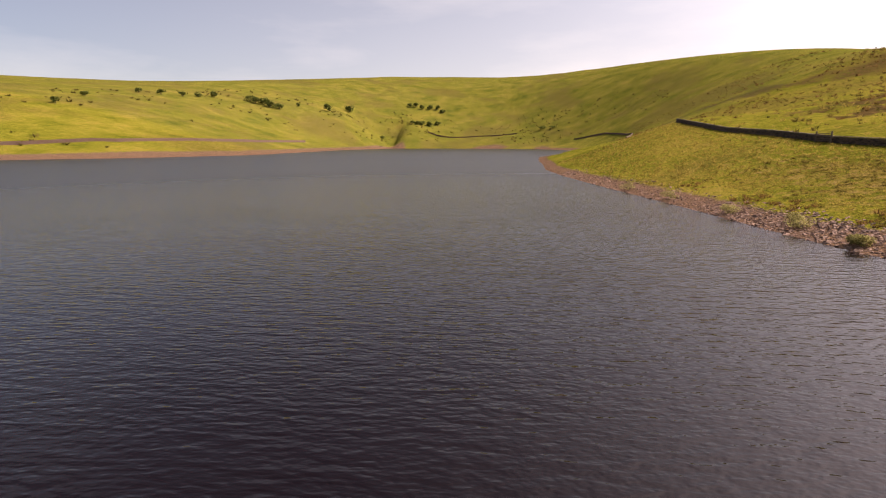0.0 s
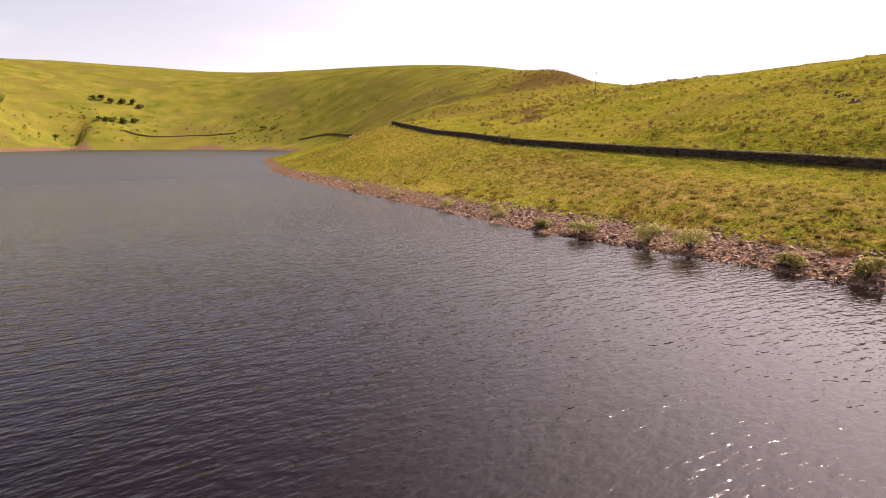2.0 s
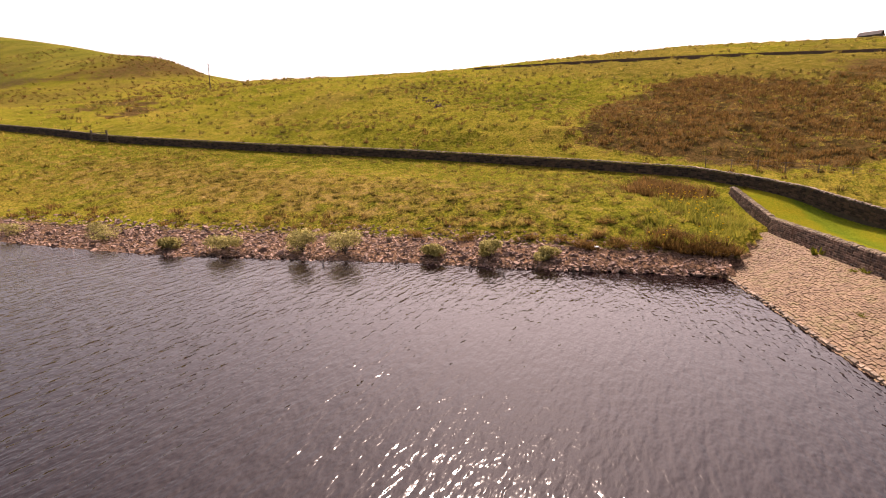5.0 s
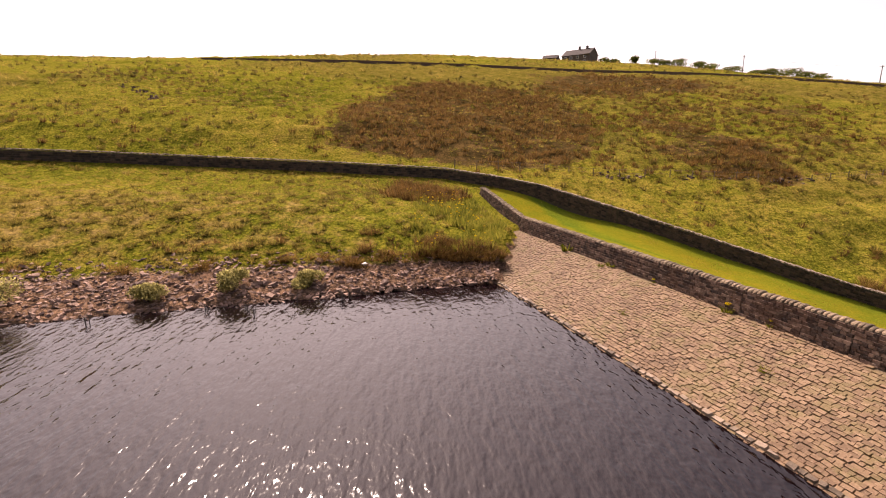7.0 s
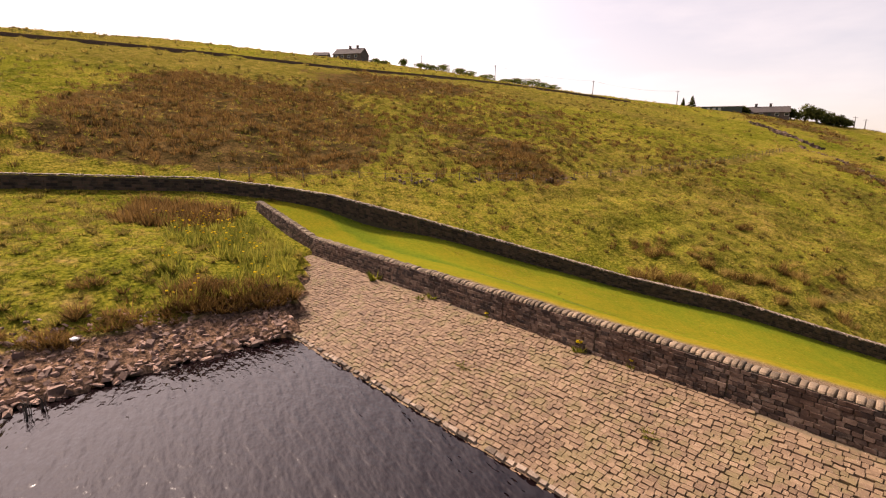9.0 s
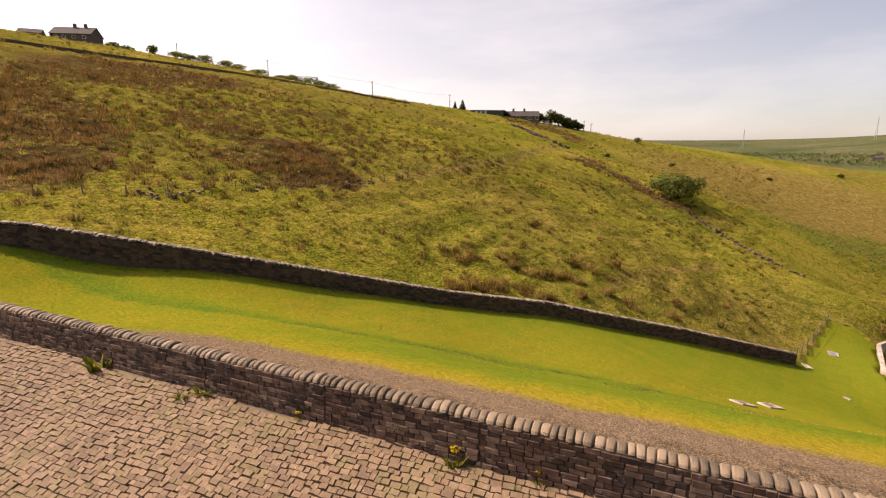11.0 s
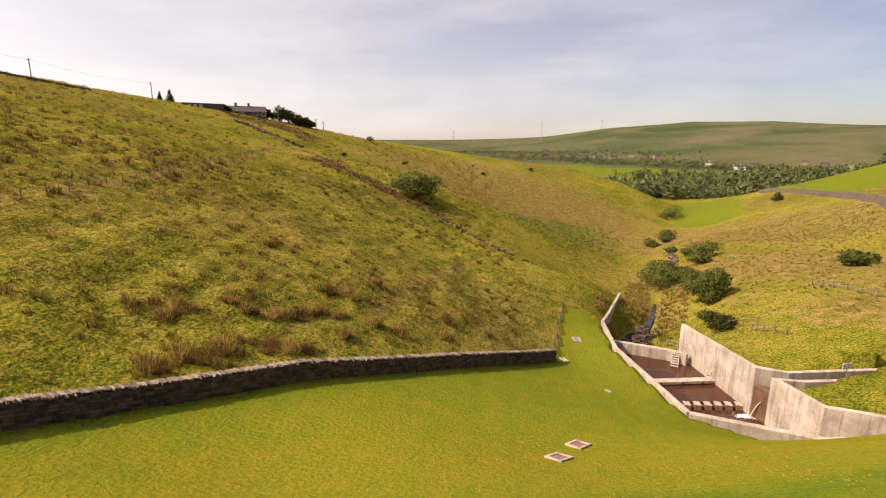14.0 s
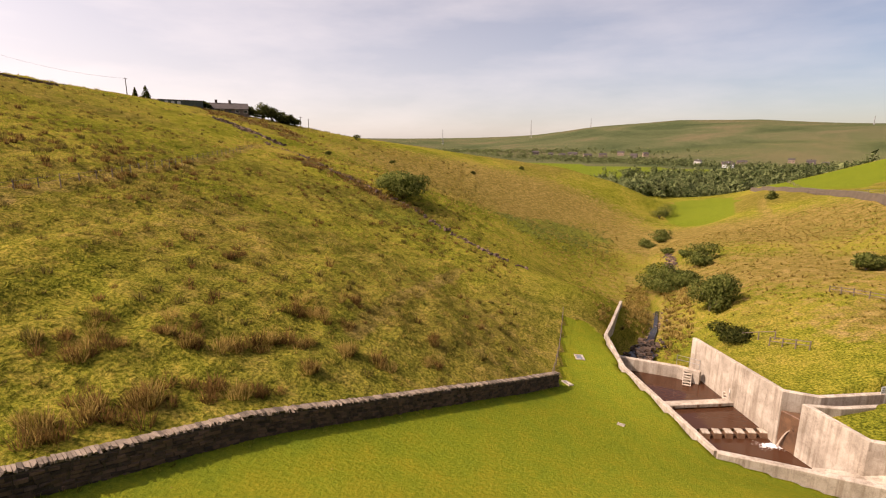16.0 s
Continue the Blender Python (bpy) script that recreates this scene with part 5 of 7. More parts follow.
    # russet rushes just over the lawn wall: groups of big domed clumps
    spots = [(45, -30.3, 1.0), (44.2, -30.8, 1.1), (43.9, -31.9, 1.0), (43.4, -32.8, 1.1), (42.7, -33.5, 1.2), (42.4, -34.4, 1.0), (46.5, -35.9, 1.0), (46.2, -36.8, 0.9), (47.5, -38, 0.8), (45.2, -38.6, 0.9), (43.4, -39.1, 1.2), (42.2, -39.7, 1.2), (44.2, -41, 0.9), (40.6, -41.4, 1.1),
             (40.2, -42.7, 1.1), (38.8, -43.5, 1.1), (39, -47.6, 1.0), (40.2, -47.1, 1.0), (36.8, -47.5, 0.8), (36.2, -43.9, 1.1), (34.3, -44.3, 1.2), (37.7, -40.4, 1.0), (38.8, -37.4, 0.9), (40.8, -35.9, 1.1), (40, -36.1, 1.0), (31.2, -46.7, 0.9), (31, -50.7, 0.9), (47.6, -51.6, 0.9), (48.2, -35.2, 0.8), (37.6, -51.8, 0.9)]
    X, Y, S = [], [], []
    for a, b, s in spots:
        for _ in range(5):
            X.append(a + nrng.normal(0, 0.5)), Y.append(b + nrng.normal(0, 0.5)), S.append(s * nrng.uniform(0.6, 1.15))
    X, Y, S = np.array(X), np.array(Y), np.array(S)
    q = nrng.uniform(0, 1, len(X)) < 0.6
    ok = uphill(X, Y)
    tuft_field("wallside_rush", X[q & ok], Y[q & ok], S[q & ok], 90, M_RUSH, "russet rushes behind the lawn wall", spread=0.45, width=0.022)
    tuft_field("wallside_straw", X[~q & ok], Y[~q & ok], S[~q & ok], 90, M_STRAW, "straw-coloured grass behind the lawn wall", spread=0.5, width=0.022)
    # dry grass and bracken over the spur
    x, y = scatter(-40, 85, -250, -112, 1.7, lambda x, y: 0.6 * (line_dist(x, y, STREAM) > 6) * (x > np.interp(-y, [112, 140, 190, 238, 260], [0, -8, -22, -45, -50])))
    g = np.max([soft_poly(x, y, p, 8) for p in BRACKEN], axis=0) + nrng.normal(0, 0.15, len(x)) > 0.45
    tuft_field("spur_grass", x[~g], y[~g], nrng.uniform(0.35, 0.8, int((~g).sum())), 14, M_STRAW, "dry tawny grass on the valley spur", spread=0.7, width=0.08)
    tuft_field("bracken", x[g], y[g], nrng.uniform(0.5, 0.9, int(g.sum())), 26, M_LEAF_MID, "green bracken patch on the hillside", spread=0.9, width=0.09)
    # far slope, to the brow and the spur
    x, y = scatter(30, 250, -260, 160, 3.0, lambda x, y: ((x > 112) | (y < -112) | (y > 60)) * east_of_wall(x, np.maximum(y, -54)) * (0.30 + 0.5 * (patchy(x, y, 0.03, 31.0) > 0.1)) * (x > 30 + np.maximum(0, -y - 112) * -0.1))
    q = nrng.uniform(0, 1, len(x)) < 0.4
    tuft_field("high_rush_clumps", x[q], y[q], nrng.uniform(0.6, 1.2, int(q.sum())), 16, M_RUSH_GREEN, "olive rush clumps on the upper moor", spread=0.45, width=0.09)
    tuft_field("high_tufts", x[~q], y[~q], nrng.uniform(0.6, 1.2, int((~q).sum())), 16, M_TUFT, "pale tussocks on the upper moor", spread=0.8, width=0.09)


def plant_north():
    """Coarse rush and heather clumps over the moor beyond the head of the water, in drifts along its slopes."""
    x, y = scatter(62, 300, 120, 480, 4.2, lambda x, y: (line_dist(x, y, SHORE_E) > 14) * east_of_wall(x, np.minimum(y, 167)) * np.clip(0.25 + 1.3 * patchy(x, y, 0.022, 81.0), 0.03, 0.9))
    q = nrng.uniform(0, 1, len(x)) < 0.3 + 0.6 * rush_mask(x, y)
    tuft_field("north_rush", x[q], y[q], nrng.uniform(0.9, 1.9, int(q.sum())), 16, M_RUSH, "brown rush and heather drifts on the northern moor", spread=0.8, width=0.13)
    tuft_field("north_tussocks", x[~q], y[~q], nrng.uniform(0.9, 1.8, int((~q).sum())), 16, M_TUSSOCK, "olive tussocks on the northern moor", spread=0.9, width=0.13)
    x, y = scatter(-330, 240, 200, 760, 9.0, lambda x, y: (ground_z(x, y) > 5) * (ground_z(x, y) < 75) * ((x < 55) | (y > 480)) * np.clip(0.05 + 1.2 * patchy(x, y, 0.012, 85.0), 0.0, 0.8))
    tuft_field("far_moor_rush", x, y, nrng.uniform(1.6, 3.2, len(x)), 14, M_RUSH_GREEN, "dark rush and scrub drifts over the far shore", spread=0.9, width=0.16)


def plant_west():
    def bank(x, y):
        return (line_dist(x, y, STREAM) > 2.0) * ~inside(x, y, BASIN) * ~inside(x, y, TAIL) * (x < 30) * ~((x > -13) & (y > -57)) * (1 - lawn_mask(x, y)) * (~((x > -12) & (x < 4.5) & (y > -68) & (y < -54)))
    x, y = scatter(-75, 14, -175, -44, 1.05, lambda x, y: bank(x, y) * 0.55 * (x < 6 - (y + 60) * 0.02 + 14 * (y < -80)))
    p = patchy(x, y, 0.06, 41.0) + nrng.normal(0, 0.2, len(x))
    tuft_field("bank_straw", x[p > 0.0], y[p > 0.0], nrng.uniform(0.25, 0.55, int((p > 0.0).sum())), 18, M_STRAW, "dry straw-coloured grass on the stream bank", spread=0.5)
    tuft_field("bank_tufts", x[p <= 0.0], y[p <= 0.0], nrng.uniform(0.2, 0.45, int((p <= 0.0).sum())), 20, M_TUFT, "yellow-green grass on the stream bank", spread=0.5)
    x, y = scatter(-12, 12, -112, -70, 0.7, lambda x, y: (line_dist(x, y, STREAM) > 1.1) * (line_dist(x, y, STREAM) < 5) * ~inside(x, y, BASIN) * ~inside(x, y, TAIL) * (line_dist(x, y, [(6.6, -85.6), (11, -74.2), (12.9, -69.3)]) > 0.8) * 0.7)
    tuft_field("stream_grass", x, y, nrng.uniform(0.4, 0.9, len(x)), 22, M_STRAW, "long tawny grass beside the stream", spread=0.55)


def plant_turf_edge():
    """Longer dark grass where the turf breaks in a small step across the lawn, and along the foot of the wall."""
    u = nrng.uniform(-2, 16, 460)
    v = np.interp(u, TURF_U, TURF_V) + nrng.normal(0, 0.26, len(u)) - 0.6
    ok = vnoise(u * 0.9, u * 0.0, 4) > 0.1
    p = np.array([dam(a, b) for a, b in zip(u[ok], v[ok])])
    tuft_field("turf_edge_grass", p[:, 0], p[:, 1], nrng.uniform(0.06, 0.14, len(p)), 16, M_LEAF_MID, "broken edge of darker turf across the lawn", width=0.12, spread=0.9)
    q = along(WALL[11:], 0.22)
    x, y = q[:, 0] + nrng.normal(0, 0.12, len(q)) - 0.42, q[:, 1] + nrng.normal(0, 0.12, len(q)) + 0.34
    tuft_field("wall_foot_grass", x, y, nrng.uniform(0.10, 0.28, len(q)), 18, M_TUFT_GREEN, "unmown grass along the foot of the lawn wall", width=0.07, spread=0.6)


plant_meadow()
plant_turf_edge()
plant_hill()
plant_north()
plant_west()


def crown_mesh(name, lobes, leaves, leaf, mat, hollow=0.55):
    """Leaves thickly set round the lobes of a crown: lobes are (x, y, z, rx, ry, rz)."""
    L = np.array(lobes, float)
    vol = (L[:, 3] * L[:, 4] * L[:, 5]) ** 0.67
    pick = nrng.choice(len(L), leaves, p=vol / vol.sum())
    d = nrng.normal(0, 1, (leaves, 3))
    d /= np.linalg.norm(d, axis=1, keepdims=True)
    r = nrng.uniform(hollow, 1.08, (leaves, 1))
    c = L[pick, :3] + d * r * L[pick, 3:]
    e1 = nrng.normal(0, 1, (leaves, 3))
    e1 /= np.linalg.norm(e1, axis=1, keepdims=True)
    e2 = np.cross(e1, d + 0.7 * nrng.normal(0, 1, (leaves, 3)))
    e2 /= np.linalg.norm(e2, axis=1, keepdims=True) + 1e-9
    s = leaf * nrng.uniform(0.6, 1.4, (leaves, 1))
    e2 = np.where(((np.cross(e2 * 2, e1) * d).sum(1) < 0)[:, None], -e2, e2)
    co = np.stack([c - e1 * s, c + e2 * s * 0.55, c + e1 * s, c - e2 * s * 0.55], 1).reshape(-1, 3)
    i = np.arange(leaves)[:, None] * 4
    tris = np.concatenate([i + [0, 1, 2], i + [0, 2, 3]])
    me = quick_mesh(name, co, tris, mat)
    nor = np.repeat(d + 0.45 * nrng.normal(0, 1, (leaves, 3)) + [0, 0, 0.3], 4, axis=0)
    nor /= np.linalg.norm(nor, axis=1, keepdims=True)
    me.normals_split_custom_set_from_vertices(nor.tolist())
    return me


def limb_bm(bm, a, b, r1, r2, seg=6):
    a, b = Vector(a), Vector(b)
    q = (b - a).to_track_quat("Z", "Y").to_matrix().to_4x4()
    bmesh.ops.create_cone(bm, cap_ends=True, segments=seg, radius1=r1, radius2=r2, depth=(b - a).length, matrix=Matrix.Translation((a + b) / 2) @ q)


def woody(name, x, y, w, h, label, category, mat, leaves, leaf, trunk=0.0, group="", seed=0, sink=0.1, spire=False):
    """A bush (trunk 0) or tree: stem and limbs, and a lobed crown of leaves."""
    r = random.Random(seed)
    top = empty(name, Matrix.Translation((x, y, gz(x, y) - sink)), label, category, group)
    base = h * trunk
    lobes = []
    for k in range(7):
        a = k * 2.4 + r.uniform(-0.4, 0.4)
        rr = (0.0 if k == 0 else w * r.uniform(0.18, 0.34))
        s = r.uniform(0.2, 0.34)
        zz = base + (h - base) * (r.uniform(0.55, 0.72) if k == 0 else r.uniform(0.25, 0.66))
        lobes.append((rr * math.cos(a), rr * math.sin(a), zz, w * s, w * s, (h - base) * s * 0.95))
    if spire:
        lobes = [(0, 0, base + (h - base) * (k + 0.5) / 7, w * 0.5 * (1 - k / 7.5), w * 0.5 * (1 - k / 7.5), (h - base) / 9) for k in range(7)]
    bm = bmesh.new()
    st = max(0.05, 0.045 * h)
    limb_bm(bm, (0, 0, -0.2), (0.02 * h, 0, max(base, 0.35 * h)), st, st * 0.6, 8)
    for lx, ly, lz, *_ in lobes[1:]:
        limb_bm(bm, (0, 0, max(base * 0.8, 0.12 * h)), (lx, ly, lz), st * 0.5, st * 0.12, 5)
    part("trunk" if trunk else "stems", bm, M_BARK, top)
    ob = new("crown", crown_mesh("crown", lobes, leaves, leaf, mat))
    ob.parent = top
    return top


# bushes along the stony shore, willow-green
for i, (x, y, w, h) in enumerate([(34.6, 25.2, 2.3, 1.75), (33.8, 28.3, 2.0, 1.7), (36.3, 19.0, 1.3, 0.95), (37.3, 15.2, 1.5, 1.2), (32.2, 34.2, 2.2, 1.3), (37.9, 11.5, 1.3, 0.8), (31.2, 38.6, 1.4, 0.95), (31.1, 45.5, 1.8, 1.2), (32.0, 47.7, 1.6, 1.0), (30.0, 56, 1.8, 1.1), (29.0, 70, 2.0, 1.2), (27.5, 84, 2.2, 1.3)]):
    woody("shore_bush", x, y, w * 1.25, h * 1.15, "small pale green willow bush among shore stones", "bush", M_LEAF_LIGHT, 2200 if y < 40 else 800, 0.065, group="shore bushes", seed=i)
# bare saplings standing in the flooded shallows
for i, (x, y, h, n) in enumerate([(35.9, 11.7, 0.9, 3), (34.3, 13.3, 0.6, 3), (35.1, 13.9, 0.55, 4), (36.1, 9.4, 0.7, 7), (36.5, 9.0, 0.6, 6), (34.9, 15.8, 0.6, 4), (33.6, 20.5, 0.7, 4), (32.4, 25.5, 0.6, 4)]):
    r = random.Random(300 + i)
    bed = min(gz(x, y), -0.05)
    top = empty("drowned_sapling", pose(x, y, bed), "bare dark sapling standing in the flooded shallows", "plant", "drowned saplings")
    for _ in range(n):
        a, sp = r.uniform(0, 6.28), r.uniform(0.15, 0.6) * h
        mid = Vector((0.4 * sp * math.cos(a), 0.4 * sp * math.sin(a), -bed + 0.55 * h))
        tip = Vector((sp * math.cos(a + 0.4), sp * math.sin(a + 0.4), -bed + h * r.uniform(0.6, 1.0)))
        bm = bmesh.new()
        limb_bm(bm, (0, 0, -0.1), mid, 0.02, 0.014, 5)
        limb_bm(bm, mid, tip, 0.014, 0.005, 5)
        part("stem", bm, M_BARK, top)
# hillside and streamside bushes
woody("hawthorn_bush", 44.6, -118.0, 12.5, 6.0, "broad dark green bush alone on the hillside", "bush", M_LEAF_MID, 6500, 0.24, seed=40)
woody("willow_bush", -8.2, -107.5, 11.0, 5.0, "wide low dark green bush beside the stream", "bush", M_LEAF_MID, 6500, 0.2, seed=41)
woody("willow_bush", -5.3, -83.6, 6.0, 6.4, "round dense green bush above the basin", "bush", M_LEAF_MID, 7000, 0.16, seed=42)
woody("bramble_bush", -1.6, -71.0, 4.6, 2.6, "sprawling low bush with brown stems behind the basin", "bush", M_LEAF, 3400, 0.12, seed=43)
for i, (x, y, w, h) in enumerate([(-21, -122, 6.5, 4.8), (-18, -117, 4.5, 3.2), (-27, -176, 5.5, 3.2), (-36, -188, 6.5, 4.2), (-33, -181, 4, 2.6), (-66, -268, 9, 8.2), (-60, -258, 7, 5.5), (-89.6, -221, 3.6, 3.8), (-26.6, -85.6, 3.6, 2.6), (-30, -88, 3.0, 2.0), (-24, -150, 3.2, 2.2), (-22, -134, 3.4, 2.2)]):
    woody("stream_bush", x, y, w * 1.1, h, "dark green scrub bush along the valley stream", "bush", M_LEAF_MID, 1600, 0.2, group="stream bushes", seed=60 + i)
for i, (x, y, w, h) in enumerate([(83, -240, 4.5, 3), (75, -170, 2, 1.2), (60, -200, 2.2, 1.4), (30, -240, 2.4, 1.6), (5, -280, 3, 2)]):
    woody("hillside_shrub", x, y, w, h, "small dark shrub on the dry spur", "bush", M_LEAF, 420, 0.22, group="hillside shrubs", seed=80 + i)
# trees on the brow beside the farm
for i, (x, y, w, h) in enumerate([(234, -88.5, 3.5, 2.8), (232.4, -92, 3.0, 2.4), (228.8, -99.6, 2.2, 4.4), (225.3, -106.4, 4.0, 3.0), (223.1, -110.4, 3.4, 2.6), (220.5, -114.9, 4, 3.6), (216.2, -121.9, 3.4, 3.8), (214.1, -125.1, 4, 2.8), (209.7, -131.4, 5, 2.4), (203.6, -139.7, 4.2, 2.2), (201.3, -142.6, 4.2, 3.2), (198, -146.6, 5.5, 4.0), (194, -150, 4.5, 3.0), (190, -154, 4.0, 2.6)]):
    woody("brow_tree", x, y, w * 1.9, h * 1.05, "low wind-bent dark tree on the skyline", "tree", M_LEAF_MID, 700, 0.3, 0.02, group="brow trees", seed=100 + i)
for i, (x, y, w, h) in enumerate([(150.1, -189.8, 1.8, 3.2), (147.3, -191.7, 3.4, 4.4)]):
    woody("conifer", x, y, w, h, "narrow dark conifer beside the long shed", "tree", M_LEAF, 700, 0.24, 0.06, group="conifers", seed=130 + i, spire=True)
for i, (x, y, w, h) in enumerate([(134.6, -206.6, 4, 3.2), (123, -221.2, 6, 5), (119, -224.1, 7, 7.5), (115.6, -225.6, 6.5, 7), (112.1, -228.1, 6, 5.4), (110, -231.1, 5, 4.6), (109.4, -235.7, 4.5, 3.6)]):
    woody("garden_tree", x, y, w * 1.25, h, "rounded dark green garden tree on the brow", "tree", M_LEAF, 1300, 0.34, 0.02, group="garden trees", seed=140 + i)
# lone trees over the far shore, in the lighter leaf to look faint with haze
for i, (x, y, w, h) in enumerate([(-177.5, 620, 9, 13), (-167.5, 690, 14, 12), (-248, 560, 14, 9), (-240, 556, 13, 10), (-232, 560, 14, 11), (-224, 556, 14, 10), (-215, 560, 12, 9), (-207, 600, 6, 6), (-289, 498, 10, 7), (-276, 535, 8, 10), (-283, 516, 9, 7), (-300, 480, 8, 7), (-310, 462, 9, 7), (-272, 320, 6, 6), (-292, 372, 7, 6), (-300, 300, 6, 5), (-96, 788, 9, 9), (-88, 792, 10, 10), (-78, 786, 9, 9), (-66, 790, 11, 10), (-54, 792, 10, 10), (-46, 780, 9, 9), (-76, 700, 9, 8), (-70, 706, 10, 9), (-60, 712, 10, 10), (-82, 694, 8, 7), (-50, 726, 9, 9), (-118, 660, 8, 6), (92, 672, 12, 7), (104, 664, 10, 6)]):
    woody("moor_tree", x, y, w * 0.9, h * 0.8, "lone dark tree on the far moor slope", "tree", M_LEAF_MID, 260, 0.9 * h / 9, 0.12, group="moor trees", seed=160 + i)


def valley_woods():
    """The woods that fill the valley floor and ring the village, far off: many small crowns."""
    C, T, N, k = [], [], [], 0
    spots = []
    for cx, cy, rx, ry, turn, n in ((-150, -470, 150, 46, 18, 520), (-330, -620, 150, 50, 30, 300), (-420, -900, 260, 36, 22, 220), (-180, -1060, 200, 40, 8, 200), (-620, -880, 160, 30, 25, 60), (-80, -1240, 240, 80, 5, 240), (-330, -1180, 120, 30, 10, 40), (-95, -420, 50, 22, 20, 60), (-185, -560, 90, 60, 18, 260), (-270, -640, 120, 40, 28, 160), (-250, -1000, 330, 45, 12, 260), (-480, -760, 120, 30, 30, 90), (60, -1250, 160, 60, 0, 120)):
        c, s = math.cos(radians(-turn)), math.sin(radians(-turn))
        for _ in range(n):
            a, b = nrng.normal(0, 0.5), nrng.normal(0, 0.5)
            spots.append((cx + a * rx * c - b * ry * s, cy + a * rx * s + b * ry * c))
    z = ground_z([p[0] for p in spots], [p[1] for p in spots])
    for (x, y), g in zip(spots, z):
        h = nrng.uniform(7, 15) * (0.6 if y < -850 else 1.0)
        lobes = [(x + nrng.normal(0, 1.6), y + nrng.normal(0, 1.6), g + h * nrng.uniform(0.35, 0.7), h * 0.34, h * 0.34, h * 0.33) for _ in range(3)]
        L = np.array(lobes)
        m = 70
        d = nrng.normal(0, 1, (m, 3))
        d /= np.linalg.norm(d, axis=1, keepdims=True)
        c = L[nrng.integers(0, 3, m)]
        p = c[:, :3] + d * c[:, 3:] * nrng.uniform(0.7, 1.1, (m, 1))
        e = nrng.normal(0, 1, (m, 2, 3))
        s = h * 0.10
        co = np.stack([p - e[:, 0] * s * 0.6, p + e[:, 0] * s * 0.6, p + e[:, 1] * s], 1).reshape(-1, 3)
        up = np.repeat(d * 0.8 + [0, 0, 0.5], 3, axis=0)
        N.append(up / np.linalg.norm(up, axis=1, keepdims=True))
        C.append(co)
        T.append(np.arange(3 * m).reshape(-1, 3) + k)
        k += 3 * m
    me = quick_mesh("valley_woods", np.concatenate(C), np.concatenate(T), M_WOODS)
    me.normals_split_custom_set_from_vertices(np.concatenate(N).tolist())
    ob = new("valley_woods", me)
    return tagged(ob, "dark green broadleaf woods along the valley floor", "woodland", kind="stuff")


valley_woods()


# ---------------------------------------------------------------- shore rubble
def rubble():
    """Loose angular stones on the shore between water and grass."""
    soup = Soup()
    x, y = scatter(20, 43, -1, 130, 0.21, lambda x, y: np.clip(1.25 - np.abs(ground_z(x, y) - 0.45) / 0.95, 0, 1) * (line_dist(x, y, SHORE_E) < 7) * np.where(y > 62, 0.35, 1.0) * (duv(x, y)[0] - (duv(x, y)[1] + 4.7) * 1.66 > 16.1) * 0.85)
    z = ground_z(x, y)
    for a, b, c in zip(x, y, z):
        t = Vector((rng.gauss(0, 1), rng.gauss(0, 1), rng.gauss(0, 0.25))).normalized()
        up = Vector((rng.gauss(0, 0.3), rng.gauss(0, 0.3), 1)).normalized()
        ax = (t - up * t.dot(up)).normalized()
        s = rng.uniform(0.12, 0.36) * (1.6 if rng.random() < 0.06 else 1.0)
        soup.stone(Vector((a, b, c - 0.05)), ax, up, up.cross(ax), s, s * rng.uniform(0.45, 0.85), s * rng.uniform(0.14, 0.32), 0.45, face=0.8, tilt=0.6)
    ob = soup.build("shore_stones", M_RUBBLE, None, "loose reddish brown angular stones along the waterline", "stuff")
    return tagged(ob, category="stones")


rubble()

# ---------------------------------------------------------------- spillway fittings
M_STEEL = plain_mat("galvanised_steel", (0.36, 0.35, 0.33), (0.58, 0.56, 0.52), 0.45, 5.0, 40.0, metal=0.85)
M_WOOD = plain_mat("weathered_timber", (0.070, 0.050, 0.034), (0.190, 0.145, 0.100), 0.9, 3.0, 30.0)
M_POLE = plain_mat("creosoted_pole", (0.050, 0.038, 0.028), (0.140, 0.110, 0.085), 0.9, 2.0, 20.0)
M_BRICK = plain_mat("rusty_plate", (0.130, 0.060, 0.040), (0.280, 0.140, 0.095), 0.8, 3.0, 30.0)
M_RENDER = plain_mat("pale_render", (0.50, 0.46, 0.40), (0.78, 0.74, 0.68), 0.85, 1.0, 12.0)
M_SLATE = plain_mat("slate_roof", (0.030, 0.024, 0.021), (0.078, 0.062, 0.053), 0.95, 1.0, 14.0)
M_DARKSTONE = plain_mat("soot_stone", (0.050, 0.038, 0.032), (0.150, 0.115, 0.095), 0.9, 1.0, 10.0)
M_TIN = plain_mat("dark_green_sheet", (0.020, 0.030, 0.024), (0.060, 0.075, 0.060), 0.5, 1.0, 10.0)
M_JET = leaf_mat("falling_water", (0.20, 0.135, 0.09), (0.52, 0.42, 0.32), scale=9.0, glow=0.3)
M_FOAM = plain_mat("white_water", (0.62, 0.58, 0.52), (0.92, 0.90, 0.86), 0.5, 3.0, 18.0, relief=0.8, depth=0.05)
M_SIGN = plain_mat("white_sign", (0.62, 0.62, 0.60), (0.78, 0.78, 0.76), 0.5, 4.0, 30.0)
M_INK = plain_mat("sign_ink", (0.05, 0.05, 0.06), (0.10, 0.10, 0.12), 0.6, 4.0, 30.0)
M_GLASS, gl_n, gl_l, gl_b = node_mat("window_glass")
gl_b.inputs["Base Color"].default_value, gl_b.inputs["Roughness"].default_value = (0.03, 0.035, 0.04, 1), 0.08


def heading(a, b):
    return math.degrees(math.atan2(b[1] - a[1], b[0] - a[0]))


